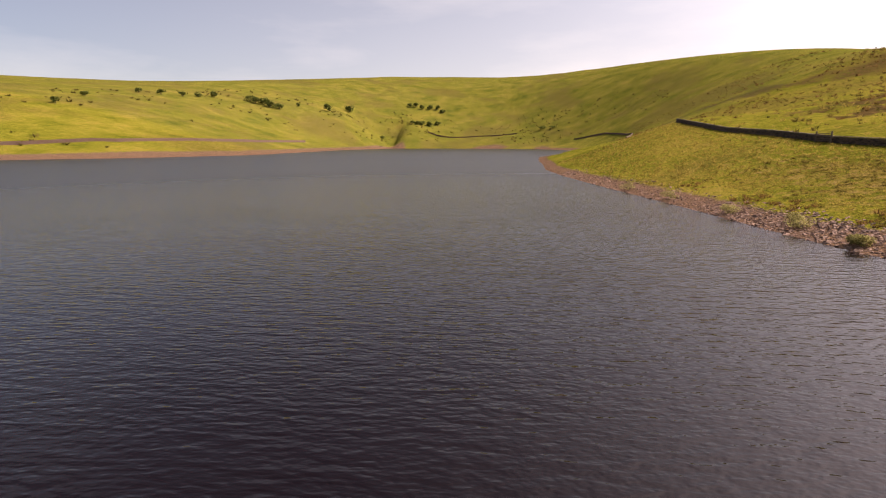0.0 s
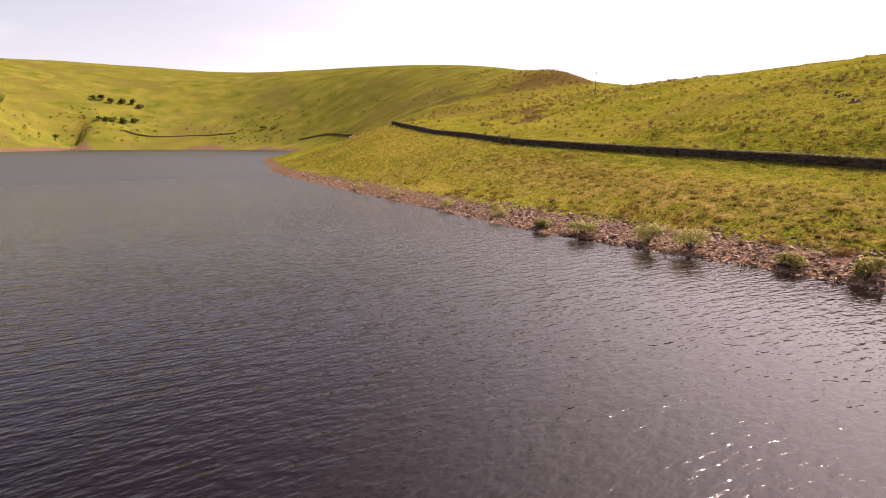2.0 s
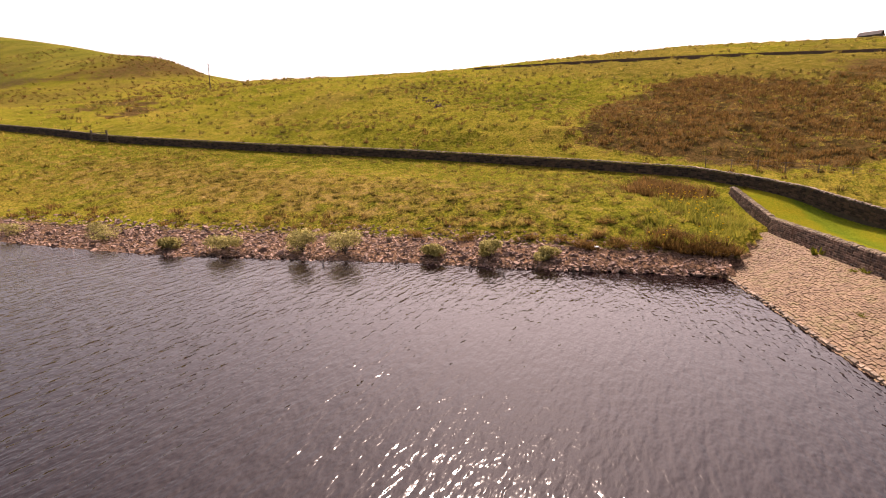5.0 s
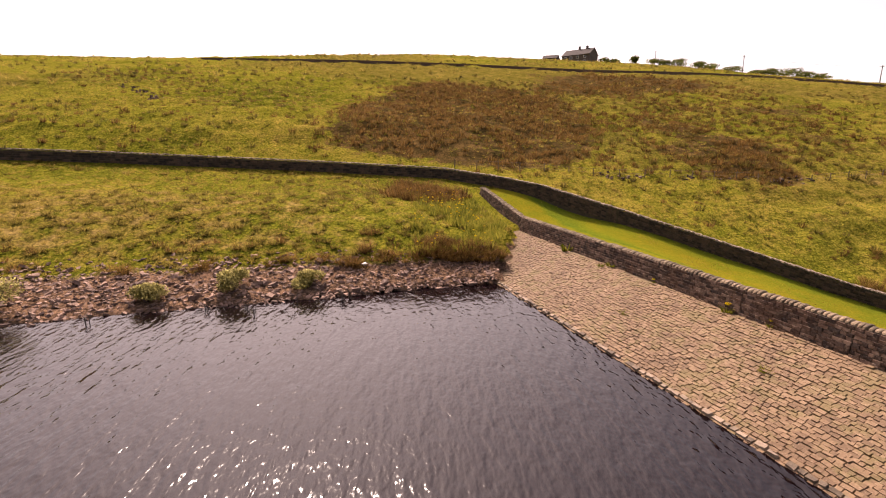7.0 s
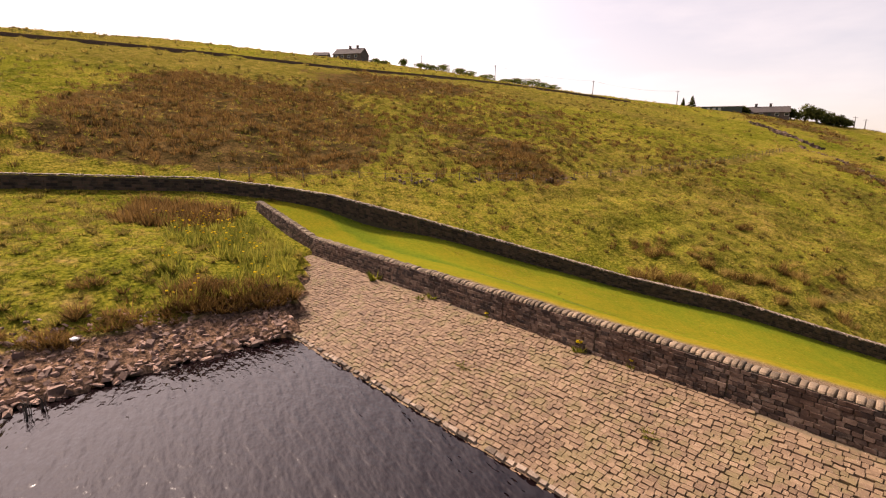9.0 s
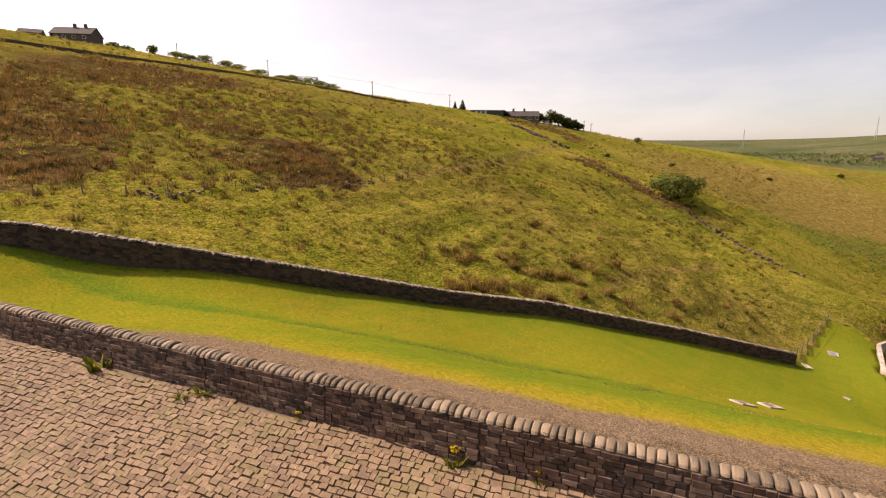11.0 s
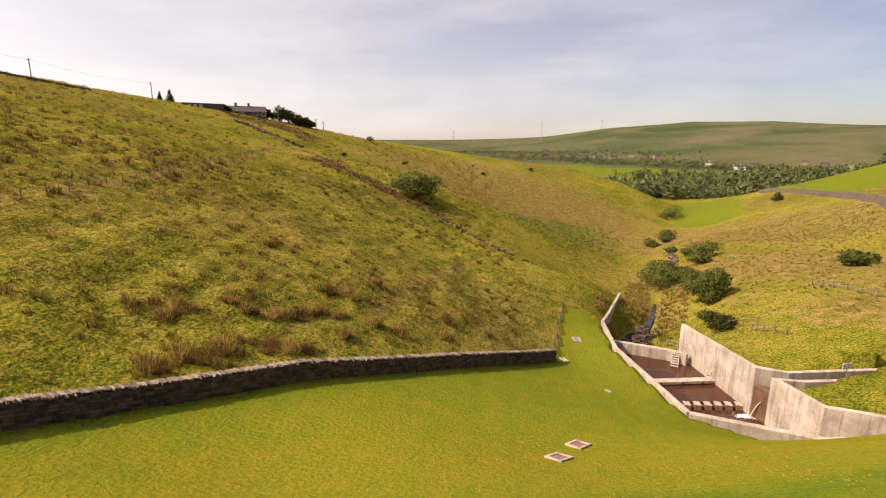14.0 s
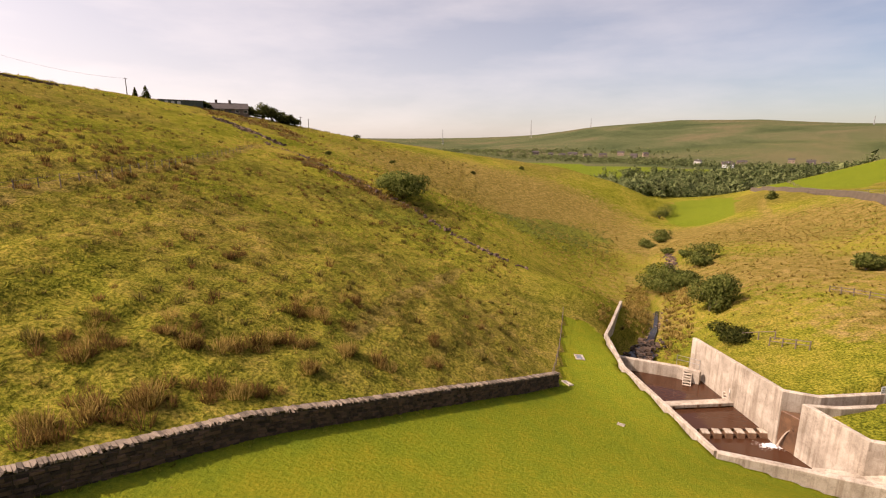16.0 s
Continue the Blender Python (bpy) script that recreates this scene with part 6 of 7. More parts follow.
def beam(name, a, b, w, h, mat, label, category):
    """A straight bar from a to b (top centre line), w wide, h deep."""
    L = math.dist(a[:2], b[:2])
    bm = boxes([((L, w, h), pose(0, 0, -h / 2))], 0.02)
    me = bpy.data.meshes.new(name)
    bm.to_mesh(me)
    bm.free()
    me.materials.append(mat)
    ob = new(name, me)
    ob.matrix_basis = pose((a[0] + b[0]) / 2, (a[1] + b[1]) / 2, a[2], 0, 0, heading(a, b))
    return tagged(ob, label, category)


# cross beam with its three notches, and the row of baffle blocks
walkway = empty("weir_beam", pose(8.2, -58.7, -15.88, 0, 0, heading((12.9, -58.0), (3.5, -59.5))), "pale concrete cross beam with dark notches over the basin", "weir")
part("beam", boxes([((9.6, 0.85, 0.34), pose(0, 0, -0.17))], 0.03), M_CONC, walkway)
part("web", boxes([((9.6, 0.4, 1.6), pose(0, 0.1, -1.1))]), M_CONC_WET, walkway)
for k in (-1.15, 1.25, 3.4):
    part("notch", boxes([((0.22, 0.12, 0.26), pose(k, -0.42, -0.2))]), M_CONC_WET, walkway, "dark drain notch")
conc_wall("weir", [(13.0, -54.35, -16.52), (2.2, -55.25, -16.52)], -19, 0.5, "low wet concrete weir that carries the baffle blocks", M_CONC_WET)
baffle = empty("baffle_block", pose(11.9, -54.4, -16.54, 0, 0, 175), "stained concrete baffle block with a pale worn top on the weir", "concrete block", "baffle blocks")


def tapered(low, high, z0, z1):
    """A block between two rectangles (x0, y0, x1, y1) at two heights, its edges worn."""
    bm = bmesh.new()
    v = [bm.verts.new((x, y, z)) for (x0, y0, x1, y1), z in ((low, z0), (high, z1)) for x, y in ((x0, y0), (x1, y0), (x1, y1), (x0, y1))]
    for q in ((3, 2, 1, 0), (4, 5, 6, 7), (0, 1, 5, 4), (1, 2, 6, 5), (2, 3, 7, 6), (3, 0, 4, 7)):
        bm.faces.new([v[i] for i in q])
    bmesh.ops.bevel(bm, geom=bm.edges[:], offset=0.02, segments=1, affect="EDGES")
    return bm


part("body", tapered((-0.31, -0.75, 0.31, 0.3), (-0.31, -0.5, 0.31, 0.24), -0.55, 0.26), M_CONC_WET, baffle, "dark wet face")
part("cap", tapered((-0.32, -0.52, 0.32, 0.26), (-0.30, -0.46, 0.30, 0.22), 0.25, 0.32), M_CONC, baffle, "pale worn top")
for i in range(1, 10):
    copy_thing(baffle, pose(11.9 - i * 1.0, -54.4 - i * 0.085, -16.54, 0, 0, 175))


def stairs(x, y, z, turn, steps, rise, run, width, label):
    top = empty("basin_stairs", pose(x, y, z, 0, 0, turn), label, "stairs")
    for i in range(steps):
        part("step", boxes([((run * 1.15, width, 0.09), pose(i * run, 0, -i * rise - 0.045))], 0.01), M_CONC, top)
    for s in (-1, 1):
        L = math.hypot(run * steps, rise * steps)
        part("stringer", boxes([((L, 0.07, 0.22), pose(run * steps / 2, s * width / 2, -rise * steps / 2 - 0.1, 0, math.degrees(math.atan2(rise, run)), 0))]), M_CONC, top)
    return top


stairs(5.6, -64.3, -14.95, 68, 8, 0.22, 0.2, 0.75, "short flight of concrete steps down to the basin water")
stairs(3.35, -60.4, -15.5, 62, 5, 0.22, 0.2, 0.75, "few concrete steps beside the cross beam")


def handrail(pts, h, label, mat=None):
    """Posts at the points with two rails."""
    m = mat or M_STEEL
    x, y, z = pts[0]
    top = empty("handrail", pose(x, y, z), label, "railing")
    o = Vector(pts[0])
    for p in pts:
        bm = bmesh.new()
        q = Vector(p) - o
        limb_bm(bm, q, q + Vector((0, 0, h)), 0.03, 0.03, 6)
        part("post", bm, m, top)
    for f in (0.55, 1.0):
        for a, b in zip(pts, pts[1:]):
            bm = bmesh.new()
            limb_bm(bm, Vector(a) - o + Vector((0, 0, h * f)), Vector(b) - o + Vector((0, 0, h * f)), 0.025, 0.025, 6)
            part("rail", bm, m, top)
    return top


handrail([(6.4, -65.2, -14.95), (5.4, -64.5, -14.95), (4.6, -63.9, -14.95)], 1.05, "galvanised handrail at the head of the steps")
handrail([(3.1, -61.2, -15.5), (3.25, -60.3, -15.5), (3.6, -59.6, -16.2)], 1.05, "small galvanised handrail on the basin wall")

# drop wall under the side channel, its stained face, pipe, falling water and foam
drop_wall = conc_wall("wall_drop", [(2.3, -53.9, -13.55), (1.5, -52.1, -13.55)], -19, 0.4, "rust-stained wet drop wall below the side channel", M_CONC_WET)
channel_floor = mesh_object("side_channel_floor", [(2.2, -53.8, -13.6), (1.6, -52.2, -13.6), (-0.7, -52.1, -13.6), (-14.4, -54.2, -13.4), (-14.4, -55.8, -13.4), (-0.2, -53.3, -13.6)], [(0, 5, 4, 3, 2, 1)], M_CONC_WET)
tagged(channel_floor, "damp floor of the narrow side channel", "floor", kind="structure")
outlet = empty("outlet_pipe", pose(1.75, -52.75, -14.75), "dark pipe spilling a white jet into the basin", "pipe")
bm = bmesh.new()
limb_bm(bm, (-0.5, 0.1, 0.1), (0.22, -0.06, -0.02), 0.2, 0.2, 14)
part("pipe", bm, M_CONC_WET, outlet)
bm = bmesh.new()
path = [(0.15 + 0.75 * t, -0.05 - 0.55 * t, -0.04 - 1.9 * t * t) for t in (0, 0.2, 0.4, 0.6, 0.8, 1.0)]
rows = []
for i, p in enumerate(path):
    w = 0.035 + 0.013 * i
    rows.append([bm.verts.new((p[0] + 0.1 * w * math.cos(a) + rng.uniform(-0.02, 0.02), p[1] + w * math.sin(a), p[2] + 0.6 * w * math.cos(a) + rng.uniform(-0.03, 0.03))) for a in (k * math.pi / 5 for k in range(10))])
for a, b in zip(rows, rows[1:]):
    for k in range(10):
        bm.faces.new((a[k], a[(k + 1) % 10], b[(k + 1) % 10], b[k]))
part("jet", bm, M_JET, outlet, "white falling water")
bm = bmesh.new()
for _ in range(330):
    r, a = abs(rng.gauss(0, 0.42)), rng.uniform(0, 6.28)
    bmesh.ops.create_icosphere(bm, subdivisions=1, radius=rng.uniform(0.02, 0.075) * max(0.35, 1.2 - r), matrix=Matrix.Translation((1.1 + r * math.cos(a) * 1.9, -0.75 + r * math.sin(a) * 0.8, -1.96)) @ Matrix.Diagonal((1.6, 1.4, 0.4, 1)))
tagged(part("foam", bm, M_FOAM, outlet, "white churning foam"), kind="stuff")

# sign on a post by the side channel
sign = empty("sign_post", pose(-5.0, -53.2, -13.2, 0, 0, 20), "white warning sign on a steel post by the channel", "sign")
bm = bmesh.new()
limb_bm(bm, (0, 0, -0.6), (0, 0, 2.4), 0.05, 0.05, 8)
part("post", bm, M_STEEL, sign)
for k, dx in ((0, -0.26), (1, 0.28)):
    face = part("panel", boxes([((0.48, 0.03, 0.62), pose(dx, -0.06, 2.05))], 0.005), M_SIGN, sign)
    for r in range(3):
        part("text_bar", boxes([((0.34, 0.008, 0.05), pose(dx, -0.08, 2.2 - 0.15 * r))]), M_INK, face)
    for r in range(3):
        part("text_bar", boxes([((0.34, 0.008, 0.05), pose(dx, -0.04, 2.2 - 0.15 * r))]), M_INK, face)


def fence(name, pts, h, rails, label, mat, post=0.07, group="", step=1.8):
    """A post and rail fence on the ground along the points."""
    P = along([(x, y, 0) for x, y in pts], step)
    z = ground_z(P[:, 0], P[:, 1])
    top = empty(name, pose(P[0, 0], P[0, 1], z[0]), label, "fence", group)
    o = Vector((P[0, 0], P[0, 1], z[0]))
    Q = [Vector((p[0], p[1], c)) - o for p, c in zip(P, z)]
    for q in Q:
        bm = bmesh.new()
        lean = Vector((rng.uniform(-0.05, 0.05), rng.uniform(-0.05, 0.05), h * rng.uniform(0.92, 1.08)))
        limb_bm(bm, q - Vector((0, 0, 0.3)), q + lean, post, post * 0.9, 6)
        part("post", bm, mat, top)
    for f in rails:
        bm = bmesh.new()
        for a, b in zip(Q, Q[1:]):
            limb_bm(bm, a + Vector((0, 0, h * f)), b + Vector((0, 0, h * f)), *((0.045, 0.045) if post > 0.06 else (0.012, 0.012)), 5)
        part("rail" if post > 0.06 else "wire", bm, mat, top)
    return top


fence("rail_fence", [(-3.6, -66.6), (-5.6, -63.4)], 1.0, (0.5, 0.9), "short timber post and rail fence on the bank", M_WOOD)
fence("pole_barrier", [(-2.4, -69.6), (-4.6, -67.4)], 1.0, (0.95,), "pale pole barrier beside the scrub", M_WOOD)
fence("bank_fence", [(-15.7, -76.4), (-16.6, -73.7), (-17.8, -70.6), (-20, -64)], 0.9, (0.45, 0.85), "broken pale rail fence on the grassy bank", M_WOOD)
fence("hill_fence", [(62, -40), (63.2, -50), (64.8, -62.5), (67.9, -72.4), (72.6, -91.8), (75.2, -106), (78.9, -125)], 1.0, (0.5, 0.9), "old wire fence with leaning posts across the slope", M_WOOD, post=0.05, step=2.6)
fence("hill_fence", [(63.8, 0), (63.4, -7), (62.9, -15), (63.3, -24), (62.6, -34)], 1.0, (0.5, 0.9), "old wire fence with leaning posts across the slope", M_WOOD, post=0.05, step=3.2)
fence("lawn_gate_fence", [(21.2, -54.6), (19.2, -63), (17.6, -71)], 1.1, (0.5, 0.9), "thin wire fence at the edge of the lawn", M_WOOD, post=0.045, step=2.2)
fence("field_fence", [(-137.7, -293), (-94.2, -206.8), (-89.8, -187), (-84.7, -165.7), (-78, -140)], 1.6, (0.5, 0.9), "tall dark field posts along the track", M_WOOD, post=0.09, step=9)


# ruined stone rows on the hillside
def stone_row(pts, n, size, label):
    soup = Soup()
    P = along([(x, y, 0) for x, y in pts], 0.6)
    for _ in range(n):
        p = P[rng.randrange(len(P))]
        x, y = p[0] + rng.gauss(0, 0.55), p[1] + rng.gauss(0, 0.55)
        a = rng.uniform(0, 6.28)
        ax, s = Vector((math.cos(a), math.sin(a), 0)), size * rng.uniform(0.4, 1.2)
        soup.stone(Vector((x, y, gz(x, y) - 0.06)), ax, Z3, Z3.cross(ax), s, s * 0.8, s * rng.uniform(0.4, 0.8), 0.3)
    ob = soup.build("tumbled_stones", M_STONE, None, label, "stuff")
    tagged(ob, category="stones")


stone_row([(63.0, -12), (63.6, -21.9), (63.3, -25.9), (62.7, -36), (62.6, -41)], 150, 0.34, "tumbled stones of an old wall across the slope")
stone_row([(117, -178), (102, -169), (92, -160), (83, -149), (72, -137), (60, -122), (42, -112), (30, -100), (20, -92)], 420, 0.5, "long line of tumbled stones down the hillside")
stone_row([(115.4, -177), (105.5, -173.4), (95.3, -167), (86.7, -161.6)], 260, 0.95, "heap of tumbled pale stones on the brow of the slope")
stone_row([(104, 52), (95, 44), (88, 40)], 60, 0.35, "faint tumbled stones on the moor")
stone_row([(-24, -150), (-22, -143), (-17, -128), (-13, -118)], 90, 0.7, "pale stones washed out along the stream bank")


# valve covers let into the lawn
def hatch(x, y, w, d, turn, inner, label):
    zx = (gz(x + 0.5, y) - gz(x - 0.5, y))
    zy = (gz(x, y + 0.5) - gz(x, y - 0.5))
    nrm = Vector((-zx, -zy, 1)).normalized()
    m = Matrix.Translation((x, y, gz(x, y) + 0.03)) @ nrm.to_track_quat("Z", "Y").to_matrix().to_4x4() @ pose(0, 0, 0, 0, 0, turn)
    top = empty("valve_cover", m, label, "hatch", "valve covers")
    t = 0.14
    part("frame", boxes([((w, t, 0.12), pose(0, (d - t) / 2, 0)), ((w, t, 0.12), pose(0, -(d - t) / 2, 0)), ((t, d - 2 * t, 0.12), pose((w - t) / 2, 0, 0)), ((t, d - 2 * t, 0.12), pose(-(w - t) / 2, 0, 0))]), M_CONC, top, "pale concrete frame")
    part("lid", boxes([((w - 2 * t, d - 2 * t, 0.06), pose(0, 0, -0.01))], 0.01), inner, top)
    return top


hatch(24.0, -30.0, 1.2, 0.9, 62, M_BRICK, "square rusty cover in a pale concrete frame")
hatch(22.65, -32.4, 1.2, 0.9, 62, M_BRICK, "square rusty cover in a pale concrete frame")
hatch(19.8, -54.9, 0.95, 0.6, 10, M_STEEL, "small pale grey cover near the end of the wall")
hatch(17.4, -61.8, 1.15, 0.9, 14, M_STEEL, "pale grey cover at the far end of the lawn")
hatch(17.4, -47.3, 0.5, 0.35, 14, M_GRAVEL, "small worn stone slab in the lawn")


# daisies, worn specks on the lawn
def specks():
    s = Soup()
    for _ in range(2600):
        u, v = rng.uniform(-16, 24), 11 + abs(rng.gauss(0, 5.5))
        x, y = dam(u, v)
        if lawn_mask(np.array([x]), np.array([y]))[0] < 1 or noise.noise((x * 0.3, y * 0.3, 3.0)) < 0.12:
            continue
        a, w = rng.uniform(0, 6.28), rng.uniform(0.025, 0.075)
        ax = Vector((math.cos(a), math.sin(a), 0))
        s.stone(Vector((x, y, gz(x, y) - 0.005)), ax, Z3, Z3.cross(ax), w, w * 0.6, 0.03)
    tagged(s.build("lawn_specks", M_STRAW, None, "pale dry clippings scattered on the lawn", "stuff"), category="grass")


specks()

# flowers and weeds rooted at the foot of the parapet and in the paving
M_FLOWER = leaf_mat("ragwort_flower", (0.45, 0.33, 0.01), (0.75, 0.58, 0.02), scale=4.0)
for i, (x, y, w, h, fl) in enumerate([(28.7, -6.75, 0.55, 0.6, True), (26.9, -7.25, 0.4, 0.45, True), (40.7, -4.35, 0.6, 0.8, False), (36.7, -4.9, 0.7, 0.3, False), (36.3, -5.3, 0.7, 0.4, False), (33.0, -6.0, 0.5, 0.3, True), (31, -3.6, 0.8, 0.25, False), (24.8, -5.4, 0.6, 0.25, False), (19.4, -8.7, 0.5, 0.4, True)]):
    u, v = duv(x, y)
    w, h = (0.75 * w, 0.7 * h) if fl else (w, h)
    top = empty("wall_weed", pose(x, y, face_z(min(v, para_v(u) - 0.05), u) - 0.02), "green weed with yellow flowers at the parapet foot" if fl else "low green weed growing in the paving joints", "plant", "paving weeds")
    co, tr = blades(np.zeros(1), np.zeros(1), np.zeros(1), np.array([h]), 60, width=0.10, spread=0.6 * w / h)
    ob = new("leaves", quick_mesh("leaves", co, tr, M_TUFT_GREEN))
    ob.parent = top
    if fl:
        ob = new("flowers", crown_mesh("flowers", [(0, 0, h * 0.9, w * 0.3, w * 0.3, h * 0.12)], 60, 0.035, M_FLOWER))
        ob.parent = top

# old slipway stones and a white scrap on the shore
soup = Soup()
for i in range(9):
    for s in (-0.32, 0.32):
        x, y = 40.9 - i * 0.26, 5.9 + s
        soup.stone(Vector((x, y, gz(x, y) - 0.02)), Vector((1, 0, 0)), Z3, Vector((0, 1, 0)), 0.24, 0.12, 0.05, 0.1)
tagged(soup.build("slip_edging", M_RUBBLE, None, "two rows of squared stones down the shore", "stuff"), category="stones")
scrap = tagged(mesh_object("feed_sack", [], [], M_SIGN), "crumpled white plastic sack among shore stones", "sack")
bm = bmesh.new()
bmesh.ops.create_icosphere(bm, subdivisions=2, radius=0.17)
for q in bm.verts:
    q.co *= 1 + 0.35 * noise.noise(q.co * 7)
    q.co.z *= 0.5
bm.to_mesh(scrap.data)
bm.free()
scrap.data.materials.clear()
scrap.data.materials.append(M_SIGN)
scrap.matrix_basis = pose(39.8, 8.4, gz(39.8, 8.4) + 0.08)

# gate in the field wall
gate = empty("field_gate", pose(58.2, 84.5, gz(58.2, 84.5), 0, 0, 92), "grey timber field gate in the stone wall", "gate")
part("post", boxes([((0.2, 0.2, 1.9), pose(-1.7, 0.45, 0.75))], 0.02), M_WOOD, gate)
part("post", boxes([((0.2, 0.2, 1.9), pose(1.7, 0.45, 0.75))], 0.02), M_WOOD, gate)
for k in range(5):
    part("bar", boxes([((3.2, 0.05, 0.1), pose(0, 0.45, 0.3 + 0.25 * k))]), M_WOOD, gate)


# ---------------------------------------------------------------- buildings and poles on the brow
def cottage(name, m, L, W, eave, ridge, wall_mat, roof_mat, label, chimneys=(), windows=(), doors=(), group="", category="house"):
    """A gabled building: walls, two roof slopes, chimneys, windows with frames, doors. Long side along x, front at -y."""
    top = empty(name, m, label, category, group)
    bm = bmesh.new()
    v = [bm.verts.new(p) for p in ((-L / 2, -W / 2, -2), (L / 2, -W / 2, -2), (L / 2, W / 2, -2), (-L / 2, W / 2, -2), (-L / 2, -W / 2, eave), (L / 2, -W / 2, eave), (L / 2, W / 2, eave), (-L / 2, W / 2, eave), (-L / 2, 0, ridge), (L / 2, 0, ridge))]
    for q in ((0, 1, 5, 4), (2, 3, 7, 6), (1, 2, 6, 9, 5), (3, 0, 4, 8, 7)):
        bm.faces.new([v[i] for i in q])
    part("wall", bm, wall_mat, top)
    run, rise = W / 2 + 0.35, ridge - eave
    sl = math.hypot(run, rise * run / (W / 2))
    ang = math.degrees(math.atan2(rise, W / 2))
    roof = None
    for s in (-1, 1):
        r = part("roof", boxes([((L + 0.5, sl, 0.16), pose(0, s * run / 2, ridge - rise * run / W + 0.1, -s * ang, 0, 0))]), roof_mat, top)
        roof = roof or r
    for x in chimneys:
        part("chimney", boxes([((0.9, 0.7, 1.7), pose(x, 0, ridge + 0.45)), ((1.0, 0.8, 0.15), pose(x, 0, ridge + 1.25))]), wall_mat, roof)
    for x, z, w, h in windows:
        wn_ = part("window", boxes([((w, 0.1, 0.12), pose(x, -W / 2 - 0.04, z - h / 2)), ((w, 0.1, 0.12), pose(x, -W / 2 - 0.04, z + h / 2)), ((0.1, 0.1, h), pose(x - w / 2, -W / 2 - 0.04, z)), ((0.1, 0.1, h), pose(x + w / 2, -W / 2 - 0.04, z))]), M_RENDER, top)
        part("pane", boxes([((w - 0.1, 0.03, h - 0.1), pose(x, -W / 2 - 0.02, z))]), M_GLASS, wn_)
    for x in doors:
        part("door", boxes([((1.0, 0.08, 2.1), pose(x, -W / 2 - 0.03, 1.05))]), M_TIN, top)
    return top


def facing(x, y, tx, ty):
    """Turn so that the front (-y) looks towards a point."""
    return math.degrees(math.atan2(ty - y, tx - x)) + 90


hx, hy = 240.5, -79.0
cottage("farmhouse", pose(hx, hy, gz(hx, hy) - 0.9, 0, 0, facing(hx, hy, 60, 120)), 13.5, 8.0, 4.0, 6.7, M_DARKSTONE, M_SLATE, "long dark stone farmhouse with two chimneys on the skyline", (-0.2, 3.4), [(-5, 2.9, 1.1, 1.0), (-2.2, 2.9, 1.1, 1.0), (1.0, 2.9, 1.1, 1.0), (4.4, 2.9, 1.1, 1.0), (-5, 0.9, 1.1, 1.1), (1.0, 0.9, 1.1, 1.1), (4.4, 0.9, 1.1, 1.1)], (-2.2,))
cottage("outhouse", pose(244.3, -66.8, gz(244.3, -66.8) - 0.6, 0, 0, facing(244, -67, 40, 60)), 6.5, 4.5, 2.0, 3.4, M_DARKSTONE, M_SLATE, "low stone outhouse beside the farmhouse", (), [(1.5, 1.1, 0.8, 0.7)], (-1.2,), category="shed")
bx, by = 140.3, -198.4
shed = empty("long_shed", pose(bx, by, gz(bx, by) - 1.3, 0, 0, facing(bx, by, 20, -40)), "long low dark green sheet-metal shed on the brow", "shed")
part("wall", boxes([((14.5, 7, 4.6), pose(1.2, 0, 0.1))]), M_TIN, shed)
part("roof", boxes([((14.9, 7.4, 0.14), pose(1.2, 0, 2.5, 2.5, 0, 0))]), M_GRAVEL, shed, "pale flat roof edge")
for k in (-3.6, -1.6, 0.4):
    part("door", boxes([((1.1, 0.1, 2.6), pose(k, -3.55, 0.6))]), M_STEEL, shed, "pale sheeted bay")
part("lean_to", boxes([((3.6, 5, 3.2), pose(-8.0, 0.4, 0.3))], 0.05), M_SIGN, shed, "low white lean-to")
gx, gy = 128.5, -214.5
cottage("bungalow", pose(gx, gy, gz(gx, gy) - 1.0, 0, 0, facing(gx, gy, 20, -20)), 14, 8, 2.4, 4.7, M_DARKSTONE, M_SLATE, "slate-roofed stone bungalow with two chimneys", (-4.5, 0.5), [(-6, 1.5, 1.4, 1.1), (-2.6, 1.5, 1.4, 1.1), (2.8, 1.5, 1.4, 1.1), (6, 1.5, 1.4, 1.1)], (0.2,))

POLES = [(205.7, -133.6, 5.6), (176.6, -164.8, 5.0), (150.9, -186.8, 4.6), (110.4, -246, 3.4), (107.8, -249, 3.0), (232.3, -110.6, 5.5), (144.1, 151.4, 8.0)]
for x, y, h in POLES:
    top = empty("utility_pole", pose(x, y, gz(x, y)), "slim dark timber utility pole on the skyline", "pole", "utility poles")
    bm = bmesh.new()
    limb_bm(bm, (0, 0, -0.8), (0, 0, h + 1.2), 0.17, 0.12, 8)
    part("pole", bm, M_POLE, top)
    part("crossarm", boxes([((1.5, 0.12, 0.12), pose(0, 0.1, h + 0.8))]), M_POLE, top)
    for k in (-0.6, 0, 0.6):
        bm = bmesh.new()
        limb_bm(bm, (k, 0.1, h + 0.84), (k, 0.1, h + 1.02), 0.05, 0.03, 6)
        part("insulator", bm, M_SIGN, top)


def wire(a, b, sag):
    cu = bpy.data.curves.new("overhead_wire", "CURVE")
    cu.dimensions, cu.bevel_depth = "3D", 0.022
    sp = cu.splines.new("POLY")
    sp.points.add(12)
    for i in range(13):
        t = i / 12
        p = Vector(a).lerp(Vector(b), t) - Vector((0, 0, sag * 4 * t * (1 - t)))
        sp.points[i].co = (*p, 1)
    cu.materials.append(M_POLE)
    tagged(new("overhead_wire", cu), "thin dark overhead wire between poles", "cable", "overhead wires")


